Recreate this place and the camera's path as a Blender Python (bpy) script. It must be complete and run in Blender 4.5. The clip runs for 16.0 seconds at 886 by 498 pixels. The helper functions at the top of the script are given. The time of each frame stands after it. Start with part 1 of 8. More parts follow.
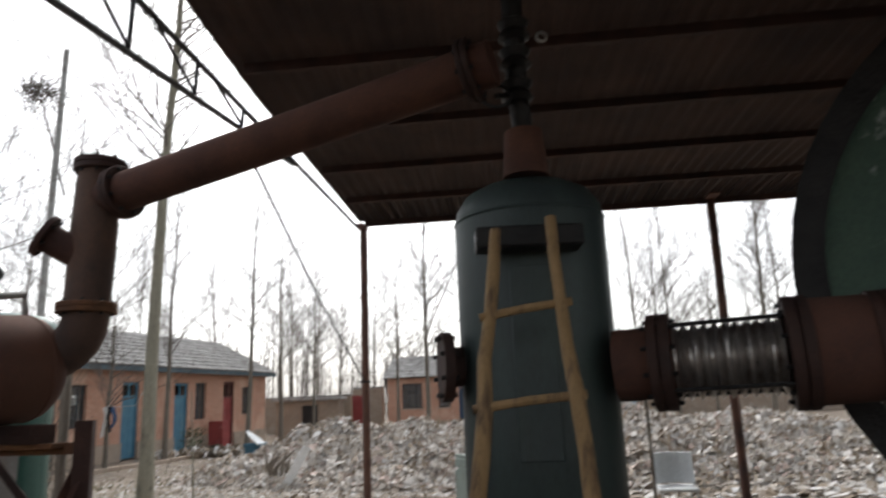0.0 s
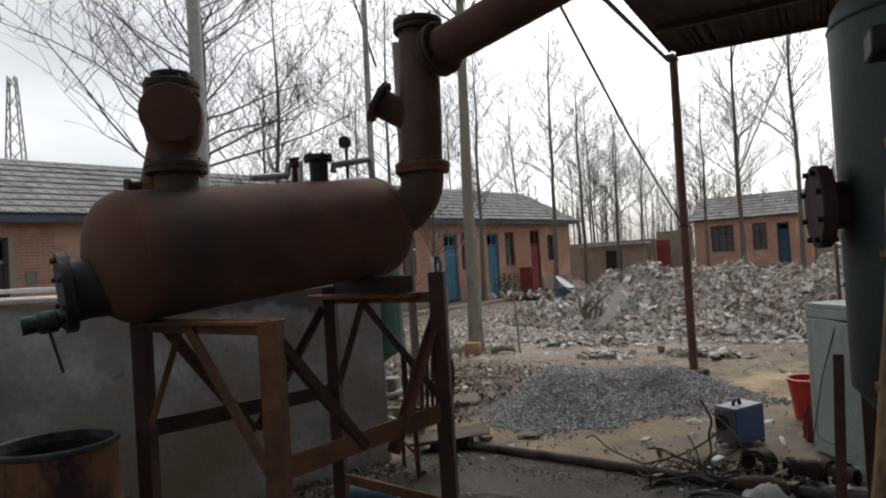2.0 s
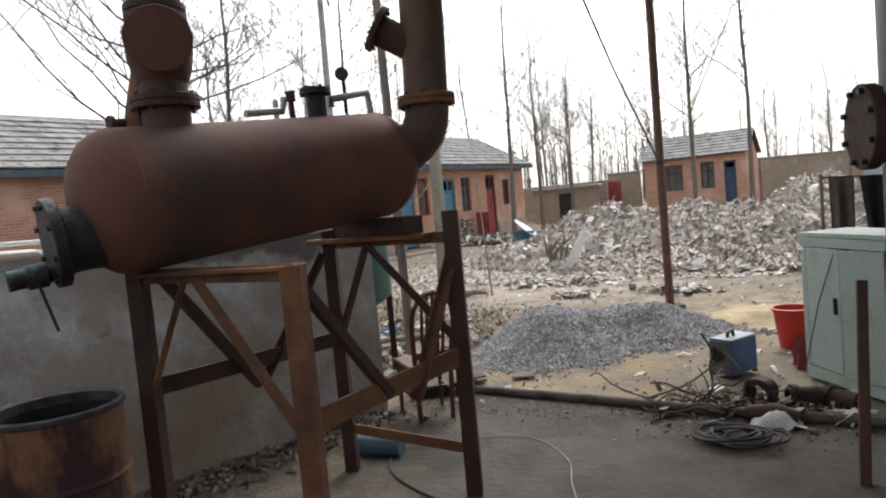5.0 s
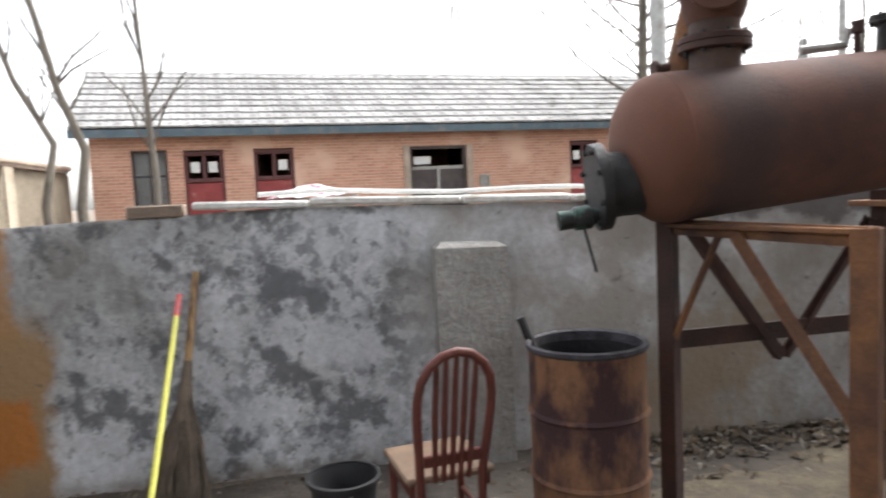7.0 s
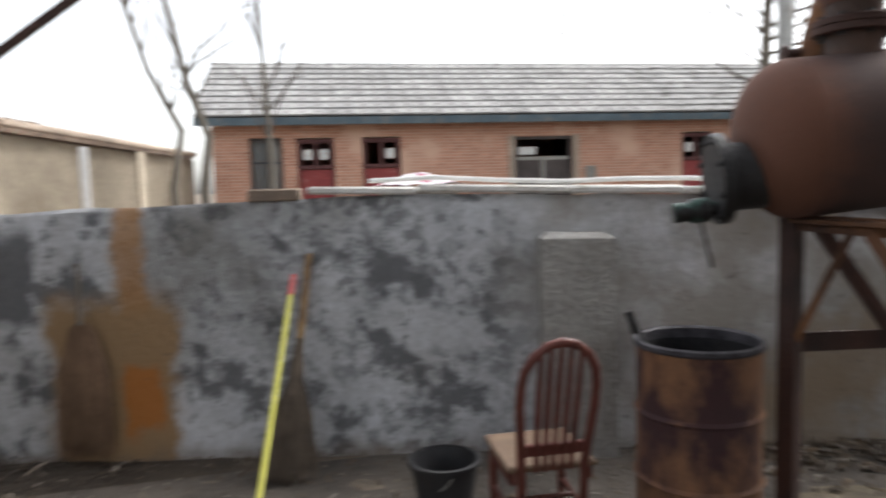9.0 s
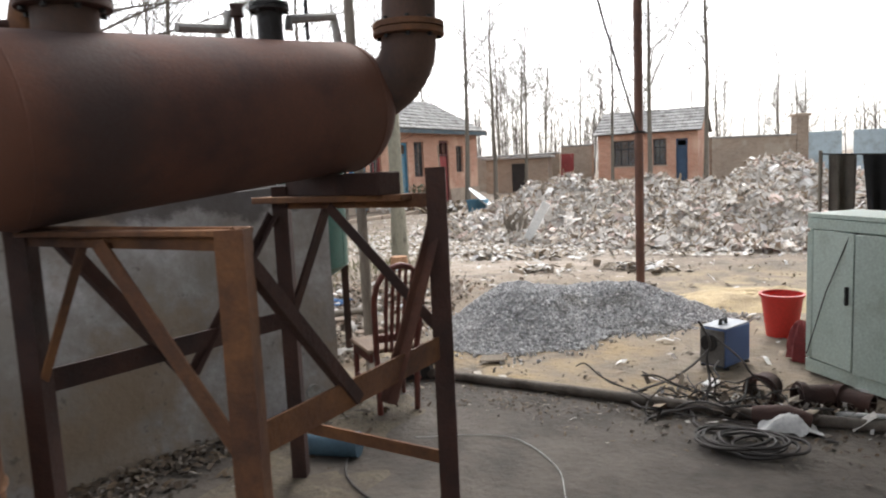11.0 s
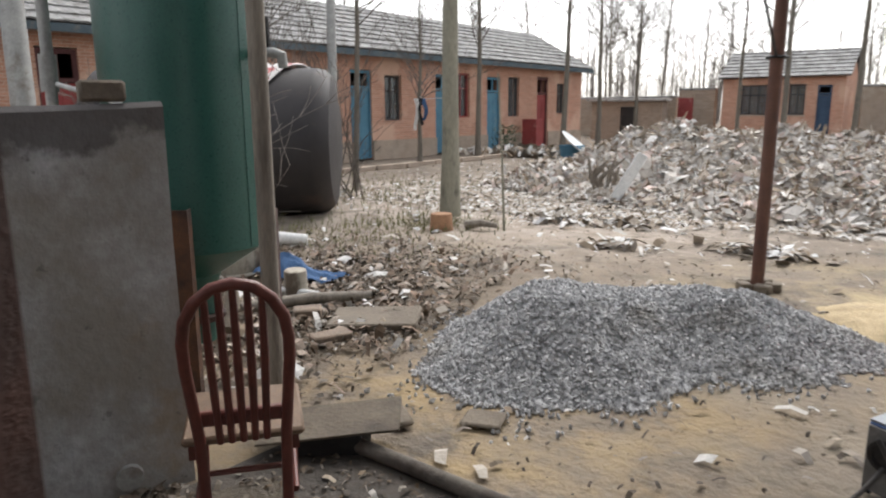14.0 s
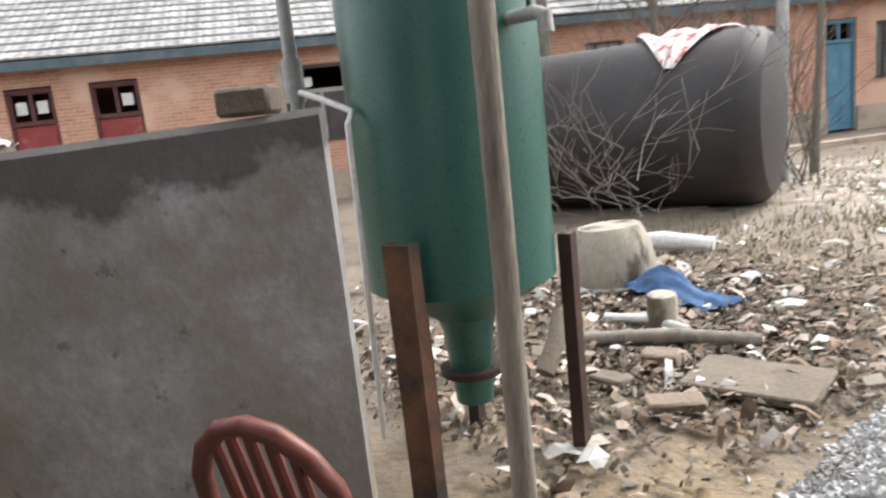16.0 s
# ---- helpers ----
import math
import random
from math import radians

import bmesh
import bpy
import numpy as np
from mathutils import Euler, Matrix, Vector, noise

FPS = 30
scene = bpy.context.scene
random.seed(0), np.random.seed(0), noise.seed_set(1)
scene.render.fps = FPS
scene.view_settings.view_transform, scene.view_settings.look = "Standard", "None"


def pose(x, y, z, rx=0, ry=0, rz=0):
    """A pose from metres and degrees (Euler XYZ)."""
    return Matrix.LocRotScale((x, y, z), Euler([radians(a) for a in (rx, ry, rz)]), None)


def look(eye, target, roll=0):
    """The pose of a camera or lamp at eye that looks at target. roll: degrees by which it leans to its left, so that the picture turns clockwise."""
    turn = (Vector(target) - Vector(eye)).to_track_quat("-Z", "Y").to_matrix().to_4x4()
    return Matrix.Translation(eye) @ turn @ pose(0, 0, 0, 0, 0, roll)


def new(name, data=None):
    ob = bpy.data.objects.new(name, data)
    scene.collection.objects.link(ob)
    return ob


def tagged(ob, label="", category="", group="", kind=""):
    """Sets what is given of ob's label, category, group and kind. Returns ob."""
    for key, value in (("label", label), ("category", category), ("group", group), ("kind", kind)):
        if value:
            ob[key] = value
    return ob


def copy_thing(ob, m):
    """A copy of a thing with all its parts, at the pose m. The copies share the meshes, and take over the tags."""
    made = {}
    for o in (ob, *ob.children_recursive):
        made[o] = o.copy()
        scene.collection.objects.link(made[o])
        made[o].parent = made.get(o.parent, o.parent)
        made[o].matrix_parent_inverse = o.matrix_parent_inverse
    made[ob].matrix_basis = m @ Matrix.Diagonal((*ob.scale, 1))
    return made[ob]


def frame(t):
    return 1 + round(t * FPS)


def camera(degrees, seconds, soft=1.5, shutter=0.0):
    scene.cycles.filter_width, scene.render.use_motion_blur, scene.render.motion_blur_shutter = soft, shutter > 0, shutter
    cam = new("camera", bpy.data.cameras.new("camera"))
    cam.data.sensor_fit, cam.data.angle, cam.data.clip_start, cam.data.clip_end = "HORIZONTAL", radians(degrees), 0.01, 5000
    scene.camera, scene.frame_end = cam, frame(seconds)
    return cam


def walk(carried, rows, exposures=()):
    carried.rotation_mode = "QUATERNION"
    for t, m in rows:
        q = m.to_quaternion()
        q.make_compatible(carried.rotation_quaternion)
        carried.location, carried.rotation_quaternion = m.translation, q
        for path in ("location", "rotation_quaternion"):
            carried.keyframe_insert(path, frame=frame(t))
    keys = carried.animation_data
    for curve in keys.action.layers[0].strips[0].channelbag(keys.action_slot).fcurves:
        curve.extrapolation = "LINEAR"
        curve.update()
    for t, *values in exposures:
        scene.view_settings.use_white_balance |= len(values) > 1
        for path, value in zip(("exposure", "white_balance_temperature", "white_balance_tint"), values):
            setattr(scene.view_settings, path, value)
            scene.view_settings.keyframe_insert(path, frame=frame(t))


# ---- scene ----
cam = camera(65.6, 16.0, soft=2.0, shutter=0.3)
PATH = [
    (0, (0.168, -0.110, 1.593), (-0.027, 1.834, 2.019), -2.4),
    (0.5, (0.072, -0.019, 1.639), (-0.421, 1.901, 1.900), -2.7),
    (1, (-0.015, -0.033, 1.626), (-0.644, 1.850, 1.869), -2.9),
    (1.5, (-0.062, 0.087, 1.636), (-0.926, 1.887, 1.748), -1.7),
    (2, (-0.100, 0.073, 1.625), (-1.115, 1.796, 1.657), -3.6),
    (2.5, (-0.157, 0.058, 1.617), (-1.072, 1.836, 1.569), -3.9),
    (3, (-0.215, 0.018, 1.613), (-1.060, 1.829, 1.537), -5.4),
    (5.5, (-0.622, 0.142, 1.582), (-1.562, 1.900, 1.426), -5.1),
    (6, (-0.750, 0.199, 1.563), (-1.971, 1.766, 1.332), -4.2),
    (6.5, (-0.849, 0.115, 1.577), (-2.422, 1.341, 1.419), -3.1),
    (7, (-0.861, -0.019, 1.600), (-2.647, 0.866, 1.433), -2.8),
    (7.5, (-0.847, -0.113, 1.598), (-2.785, 0.353, 1.429), -1.5),
    (8, (-0.788, -0.2, 1.567), (-2.779, -0.201, 1.379), -0.4),
    (8.5, (-0.790, -0.199, 1.583), (-2.780, -0.255, 1.387), -0.4),
    (9, (-0.865, -0.051, 1.590), (-2.760, 0.563, 1.407), -1.7),
    (9.5, (-0.863, 0.069, 1.583), (-2.337, 1.415, 1.453), -3.3),
    (10, (-0.960, 0.178, 1.570), (-2.038, 1.857, 1.428), -4.8),
    (12.5, (-0.972, 1.807, 1.521), (-1.628, 3.679, 1.261), -2.0),
    (13, (-1.065, 2.231, 1.471), (-1.782, 4.077, 1.193), -1.8),
    (13.5, (-1.152, 2.626, 1.496), (-2.016, 4.397, 1.157), -5.7),
    (14, (-1.238, 3.021, 1.475), (-2.252, 4.698, 1.077), -0.3),
    (14.5, (-1.387, 3.445, 1.443), (-2.553, 5.017, 1.032), -1.5),
    (15, (-1.494, 3.804, 1.472), (-2.805, 5.247, 1.026), -4.4),
    (15.5, (-1.490, 4.118, 1.476), (-3.184, 5.139, 1.179), -6.8),
    (16, (-1.628, 4.333, 1.458), (-3.471, 5.009, 1.073), -6.3),
]
EXPOSURES = [(0.0, 0.9), (0.5, 0.75), (1.0, 0.55), (1.5, 0.2), (2.0, 0.3), (3.0, 0.7), (5.0, 1.28), (5.5, 1.48), (6.0, 1.65), (6.5, 2.0), (7.0, 2.2), (7.5, 2.2), (8.5, 1.85), (9.5, 1.55), (10.0, 1.7), (12.5, 1.45), (13.0, 1.35), (13.5, 1.2), (14.5, 1.6), (15.5, 1.9), (16.0, 2.1)]
walk(cam, [(t, look(eye, target, roll)) for t, eye, target, roll in PATH], EXPOSURES)

# world, sun and exposure
def make_world():
    w = bpy.data.worlds.new("overcast_sky")
    scene.world = w
    w.use_nodes = True
    nt = w.node_tree
    sky = nt.nodes.new("ShaderNodeTexSky")
    sky.sky_type = "NISHITA"
    sky.sun_disc = False
    sky.sun_elevation, sky.sun_rotation = radians(50), radians(348)
    sky.air_density, sky.dust_density, sky.ozone_density = 1.0, 3.0, 1.0
    hs = nt.nodes.new("ShaderNodeHueSaturation")
    hs.inputs["Saturation"].default_value = 0.22
    tc = nt.nodes.new("ShaderNodeTexCoord")
    mp = nt.nodes.new("ShaderNodeMapping")
    mp.inputs["Scale"].default_value = (1.0, 1.0, 3.0)
    nz = nt.nodes.new("ShaderNodeTexNoise")
    nz.inputs["Scale"].default_value = 2.2
    nz.inputs["Detail"].default_value = 6.0
    cr = nt.nodes.new("ShaderNodeMapRange")
    cr.inputs["From Min"].default_value, cr.inputs["From Max"].default_value = 0.35, 0.7
    cr.inputs["To Min"].default_value, cr.inputs["To Max"].default_value = 0.72, 1.15
    mx = nt.nodes.new("ShaderNodeMix")
    mx.data_type, mx.blend_type = "RGBA", "MULTIPLY"
    mx.inputs[0].default_value = 1.0
    nt.links.new(tc.outputs["Generated"], mp.inputs["Vector"])
    nt.links.new(mp.outputs[0], nz.inputs["Vector"])
    nt.links.new(nz.outputs[0], cr.inputs["Value"])
    nt.links.new(sky.outputs[0], hs.inputs["Color"])
    nt.links.new(hs.outputs[0], mx.inputs[6])
    nt.links.new(cr.outputs[0], mx.inputs[7])
    bg = nt.nodes["Background"]
    nt.links.new(mx.outputs[2], bg.inputs[0])
    bg.inputs[1].default_value = 0.15


make_world()
sun = new("sun", bpy.data.lights.new("sun", "SUN"))
sun.data.energy, sun.data.angle, sun.data.color = 0.45, radians(40), (1.0, 0.97, 0.93)
sun.matrix_basis = look((-5.2, 24.6, 30), (0, 0, 0))


# ---------- materials ----------
def mat(name, c1, c2, scale=3.0, rough=0.8, metal=0.0, bump=0.25, bscale=40.0, c3=None, s3=1.2, a3=(0.5, 0.62), stretch=(1, 1, 1), vary=0.0, detail=6.0):
    """Two tones mixed by coarse noise, a third in blotches, fine relief."""
    m = bpy.data.materials.new(name)
    m.use_nodes = True
    nt = m.node_tree
    N, L = nt.nodes, nt.links
    bs = N["Principled BSDF"]
    tc = N.new("ShaderNodeTexCoord")
    mp = N.new("ShaderNodeMapping")
    mp.inputs["Scale"].default_value = stretch
    L.new(tc.outputs["Object"], mp.inputs["Vector"])

    def noisy(sc, lo, hi, det=detail):
        n = N.new("ShaderNodeTexNoise")
        n.inputs["Scale"].default_value, n.inputs["Detail"].default_value = sc, det
        n.inputs["Roughness"].default_value = 0.62
        r = N.new("ShaderNodeMapRange")
        r.inputs["From Min"].default_value, r.inputs["From Max"].default_value = lo, hi
        L.new(mp.outputs[0], n.inputs["Vector"])
        L.new(n.outputs[0], r.inputs["Value"])
        return r.outputs[0]

    def mix(fac, a, b, kind="MIX"):
        x = N.new("ShaderNodeMix")
        x.data_type, x.blend_type = "RGBA", kind
        for sock, v in ((x.inputs[0], fac), (x.inputs[6], a), (x.inputs[7], b)):
            if isinstance(v, tuple):
                sock.default_value = (*v, 1)
            elif isinstance(v, (int, float)):
                sock.default_value = v
            else:
                L.new(v, sock)
        return x.outputs[2]

    col = mix(noisy(scale, 0.3, 0.7), c1, c2)
    if c3:
        col = mix(noisy(s3, a3[0], a3[1]), col, c3)
    fine = noisy(bscale, 0.25, 0.75, 4.0)
    g = N.new("ShaderNodeMapRange")
    g.inputs["To Min"].default_value, g.inputs["To Max"].default_value = 0.78, 1.18
    L.new(fine, g.inputs["Value"])
    col = mix(1.0, col, g.outputs[0], "MULTIPLY")
    if vary:
        oi = N.new("ShaderNodeObjectInfo")
        r = N.new("ShaderNodeMapRange")
        r.inputs["To Min"].default_value, r.inputs["To Max"].default_value = 1 - vary, 1 + vary
        L.new(oi.outputs["Random"], r.inputs["Value"])
        col = mix(1.0, col, r.outputs[0], "MULTIPLY")
        ge = N.new("ShaderNodeNewGeometry")
        r2 = N.new("ShaderNodeMapRange")
        r2.inputs["To Min"].default_value, r2.inputs["To Max"].default_value = 1 - vary, 1 + vary
        L.new(ge.outputs["Random Per Island"], r2.inputs["Value"])
        col = mix(1.0, col, r2.outputs[0], "MULTIPLY")
    L.new(col, bs.inputs["Base Color"])
    rr = N.new("ShaderNodeMapRange")
    rr.inputs["To Min"].default_value, rr.inputs["To Max"].default_value = max(rough - 0.12, 0.03), min(rough + 0.12, 1)
    L.new(fine, rr.inputs["Value"])
    L.new(rr.outputs[0], bs.inputs["Roughness"])
    bs.inputs["Metallic"].default_value = metal
    if bump:
        b = N.new("ShaderNodeBump")
        b.inputs["Strength"].default_value, b.inputs["Distance"].default_value = bump, 0.02
        L.new(fine, b.inputs["Height"])
        L.new(b.outputs[0], bs.inputs["Normal"])
    return m


def brick_mat(name, c1, c2, mortar, plaster=None):
    """Courses of brick, seen from afar, with blotches of bare wall or wash."""
    m = mat(name, c1, c2, 1.5, 0.9, 0, 0.3, 25)
    nt = m.node_tree
    N, L = nt.nodes, nt.links
    bs = N["Principled BSDF"]
    base = bs.inputs["Base Color"].links[0].from_socket
    tc = N.new("ShaderNodeTexCoord")
    sx = N.new("ShaderNodeSeparateXYZ")
    cx = N.new("ShaderNodeCombineXYZ")
    L.new(tc.outputs["Object"], sx.inputs[0])
    ad = N.new("ShaderNodeMath")
    L.new(sx.outputs[0], ad.inputs[0])
    L.new(sx.outputs[1], ad.inputs[1])
    L.new(ad.outputs[0], cx.inputs[0])
    L.new(sx.outputs[2], cx.inputs[1])
    br = N.new("ShaderNodeTexBrick")
    br.inputs["Scale"].default_value = 1.0
    br.inputs["Brick Width"].default_value, br.inputs["Row Height"].default_value = 0.25, 0.068
    br.inputs["Mortar Size"].default_value = 0.007
    br.inputs["Color1"].default_value, br.inputs["Color2"].default_value = (1, 1, 1, 1), (0.78, 0.74, 0.72, 1)
    L.new(cx.outputs[0], br.inputs["Vector"])
    x = N.new("ShaderNodeMix")
    x.data_type, x.blend_type = "RGBA", "MULTIPLY"
    x.inputs[0].default_value = 1.0
    L.new(base, x.inputs[6])
    L.new(br.outputs[0], x.inputs[7])
    y = N.new("ShaderNodeMix")
    y.data_type = "RGBA"
    L.new(br.outputs["Fac"], y.inputs[0])
    L.new(x.outputs[2], y.inputs[6])
    y.inputs[7].default_value = (*mortar, 1)
    out = y.outputs[2]
    if plaster:
        n = N.new("ShaderNodeTexNoise")
        n.inputs["Scale"].default_value, n.inputs["Detail"].default_value = 0.7, 8
        r = N.new("ShaderNodeMapRange")
        r.inputs["From Min"].default_value, r.inputs["From Max"].default_value = 0.56, 0.66
        L.new(tc.outputs["Object"], n.inputs["Vector"])
        L.new(n.outputs[0], r.inputs["Value"])
        z = N.new("ShaderNodeMix")
        z.data_type = "RGBA"
        L.new(r.outputs[0], z.inputs[0])
        L.new(out, z.inputs[6])
        z.inputs[7].default_value = (*plaster, 1)
        out = z.outputs[2]
    L.new(out, bs.inputs["Base Color"])
    return m


def glass_mat():
    m = bpy.data.materials.new("window_glass")
    m.use_nodes = True
    bs = m.node_tree.nodes["Principled BSDF"]
    bs.inputs["Base Color"].default_value = (0.75, 0.8, 0.82, 1)
    bs.inputs["Roughness"].default_value = 0.08
    bs.inputs["Transmission Weight"].default_value = 0.9
    return m


M_RUST = mat("rusty_steel", (0.085, 0.038, 0.029), (0.15, 0.066, 0.043), 2.5, 0.9, 0.0, 0.14, 60, (0.06, 0.03, 0.025), 1.7, (0.48, 0.68))
M_RUST_OR = mat("orange_rusty_angle_steel", (0.12, 0.055, 0.034), (0.27, 0.125, 0.052), 3.5, 0.85, 0.0, 0.25, 50, (0.05, 0.03, 0.025), 2.5, (0.5, 0.7))
M_RUST_BR = mat("brown_rusty_channel_steel", (0.075, 0.033, 0.02), (0.19, 0.085, 0.038), 5.0, 0.8, 0.0, 0.25, 50, (0.035, 0.022, 0.018), 4.5, (0.45, 0.65))
M_RUST_DK = mat("dark_rusty_steel", (0.035, 0.022, 0.02), (0.085, 0.04, 0.03), 4.0, 0.75, 0.2, 0.25, 50)
M_BROWN = mat("brown_painted_post", (0.09, 0.04, 0.03), (0.16, 0.075, 0.05), 4.0, 0.6, 0.1, 0.15, 60, (0.05, 0.03, 0.03), 3.0, (0.5, 0.68))
M_TAR = mat("tarred_iron", (0.012, 0.012, 0.013), (0.035, 0.033, 0.033), 6.0, 0.5, 0.3, 0.3, 40)
M_TARPOOL = mat("dull_black_tar", (0.01, 0.01, 0.012), (0.02, 0.019, 0.02), 8, 0.85, 0.0, 0.3, 40)
M_GREEN = mat("sea_green_enamel", (0.022, 0.095, 0.076), (0.036, 0.125, 0.1), 1.3, 0.34, 0.0, 0.06, 90, (0.03, 0.1, 0.075), 1.1, (0.58, 0.8))
M_GREEN_DK = mat("soot_stained_green_enamel", (0.045, 0.07, 0.065), (0.06, 0.09, 0.08), 1.5, 0.5, 0.0, 0.1, 60, (0.035, 0.045, 0.05), 1.4, (0.42, 0.66), (1, 1, 0.4))
M_PATCHY = mat("peeling_green_and_white_paint", (0.05, 0.1, 0.075), (0.08, 0.14, 0.1), 2.5, 0.6, 0.0, 0.2, 40, (0.35, 0.4, 0.38), 3.2, (0.6, 0.68))
M_BLACKTANK = mat("weathered_black_steel", (0.024, 0.021, 0.022), (0.048, 0.042, 0.041), 1.3, 0.6, 0.15, 0.12, 70, (0.085, 0.06, 0.05), 2.2, (0.56, 0.75))
M_STEEL = mat("bright_corrugated_steel", (0.45, 0.42, 0.4), (0.6, 0.57, 0.54), 8, 0.35, 0.9, 0.05, 50, (0.2, 0.12, 0.08), 6, (0.55, 0.7))
M_GALV = mat("grey_galvanised_pipe", (0.3, 0.3, 0.29), (0.42, 0.42, 0.4), 9, 0.55, 0.4, 0.1, 60, (0.22, 0.19, 0.16), 5, (0.55, 0.7))
def render_mat():
    """Cement render of the low wall: black mould on its first half, a rust run near its end."""
    m = mat("mouldy_cement_render", (0.44, 0.455, 0.47), (0.66, 0.68, 0.705), 2.2, 0.92, 0, 0.2, 24, (0.22, 0.215, 0.205), 1.1, (0.5, 0.7), detail=10.0)
    nt = m.node_tree
    N, L = nt.nodes, nt.links
    bs = N["Principled BSDF"]
    base = bs.inputs["Base Color"].links[0].from_socket
    tc = N.new("ShaderNodeTexCoord")

    def mth(op, a, b=None):
        x = N.new("ShaderNodeMath")
        x.operation = op
        for sock, v in zip(x.inputs, (a, b)):
            if isinstance(v, (int, float)):
                sock.default_value = v
            elif v is not None:
                L.new(v, sock)
        return x.outputs[0]

    def ramp(v, lo, hi):
        r = N.new("ShaderNodeMapRange")
        r.interpolation_type = "SMOOTHSTEP"
        r.inputs["From Min"].default_value, r.inputs["From Max"].default_value = lo, hi
        L.new(v, r.inputs["Value"])
        return r.outputs[0]

    def nz(scale, det=7):
        n = N.new("ShaderNodeTexNoise")
        n.inputs["Scale"].default_value, n.inputs["Detail"].default_value, n.inputs["Roughness"].default_value = scale, det, 0.65
        L.new(tc.outputs["Object"], n.inputs["Vector"])
        return n.outputs[0]

    def mix(fac, a, b):
        x = N.new("ShaderNodeMix")
        x.data_type = "RGBA"
        L.new(fac, x.inputs[0])
        L.new(a, x.inputs[6])
        if isinstance(b, tuple):
            x.inputs[7].default_value = (*b, 1)
        else:
            L.new(b, x.inputs[7])
        return x.outputs[2]

    sp = N.new("ShaderNodeSeparateXYZ")
    L.new(tc.outputs["Object"], sp.inputs[0])
    s = mth("ADD", mth("MULTIPLY", sp.outputs[0], 0.3246), mth("MULTIPLY", sp.outputs[1], 0.9459))
    s = mth("ADD", s, 3.126)
    z = sp.outputs[2]
    here = mth("SUBTRACT", 1.0, ramp(s, 2.9, 3.5))
    mould = mth("MULTIPLY", mth("MAXIMUM", ramp(nz(3.1, 12), 0.51, 0.61), mth("MULTIPLY", ramp(nz(6.5, 12), 0.54, 0.65), 0.75)), here)
    fine = mth("MULTIPLY", mth("MULTIPLY", ramp(nz(11.0, 10), 0.46, 0.58), ramp(nz(1.6, 4), 0.38, 0.55)), mth("MULTIPLY", here, ramp(s, 1.0, 2.2)))
    mould = mth("MAXIMUM", mth("MULTIPLY", mould, 0.78), mth("MULTIPLY", fine, 0.6))
    end = mth("MULTIPLY", mth("SUBTRACT", 1.0, ramp(mth("ADD", s, mth("MULTIPLY", nz(3.5, 9), 0.6)), 0.56, 0.68)), mth("MULTIPLY", ramp(mth("ADD", z, mth("MULTIPLY", nz(2.4, 9), 0.5)), 1.02, 1.16), mth("SUBTRACT", 1.0, ramp(mth("ADD", z, mth("MULTIPLY", nz(3.1, 9), 0.4)), 1.5, 1.64))))
    mould = mth("MAXIMUM", mould, mth("MULTIPLY", end, 0.8))
    col = mix(mould, base, (0.055, 0.057, 0.062))
    q = mth("ADD", s, mth("MULTIPLY", mth("SUBTRACT", nz(4.0, 9), 0.5), 0.3))
    h = mth("ADD", z, mth("MULTIPLY", mth("SUBTRACT", nz(3.3, 9), 0.5), 0.4))

    def band(v, a, b, c, d):
        return mth("MULTIPLY", ramp(v, a, b), mth("SUBTRACT", 1.0, ramp(v, c, d)))

    halo = mth("MULTIPLY", band(q, 0.3, 0.46, 1.06, 1.2), mth("SUBTRACT", 1.0, ramp(h, 0.85, 1.12)))
    run = mth("MULTIPLY", band(q, 0.76, 0.83, 0.93, 1.0), ramp(h, 0.85, 1.0))
    core = mth("MULTIPLY", band(q, 0.76, 0.82, 1.0, 1.1), band(h, 0.1, 0.22, 0.52, 0.62))
    col = mix(mth("MULTIPLY", halo, mth("MULTIPLY_ADD", nz(5.0, 9), 1.4)), col, (0.33, 0.215, 0.115))
    col = mix(mth("MULTIPLY", run, 0.75), col, (0.4, 0.2, 0.065))
    col = mix(mth("MULTIPLY", core, mth("MULTIPLY_ADD", nz(6.0, 9), 1.5)), col, (0.42, 0.165, 0.04))
    splash = mth("MULTIPLY", band(s, -0.2, 0.1, 2.6, 3.2), mth("SUBTRACT", 1.0, ramp(h, -0.02, 0.1)))
    col = mix(mth("MULTIPLY", splash, 0.7), col, (0.2, 0.155, 0.115))
    brown = mth("MULTIPLY", ramp(nz(1.3), 0.36, 0.62), mth("SUBTRACT", 1.0, here))
    col = mix(mth("MULTIPLY", brown, 0.8), col, (0.25, 0.222, 0.185))
    dirt = mth("MULTIPLY", ramp(nz(1.9, 10), 0.3, 0.6), ramp(s, 4.3, 5.3))
    col = mix(mth("MULTIPLY", dirt, 0.3), col, (0.14, 0.115, 0.09))
    tan = mth("MULTIPLY", ramp(nz(1.05, 8), 0.5, 0.62), ramp(s, 3.9, 4.6))
    col = mix(mth("MULTIPLY", tan, 0.55), col, (0.27, 0.19, 0.11))
    top = mth("MULTIPLY", ramp(mth("ADD", z, mth("MULTIPLY", nz(3.0, 9), 0.5)), 1.56, 1.62), ramp(s, 4.4, 5.2))
    col = mix(mth("MULTIPLY", top, 0.8), col, (0.085, 0.075, 0.072))
    speck = mth("MULTIPLY", ramp(nz(13.0, 5), 0.62, 0.7), 0.55)
    col = mix(speck, col, (0.09, 0.083, 0.078))
    L.new(col, bs.inputs["Base Color"])
    return m


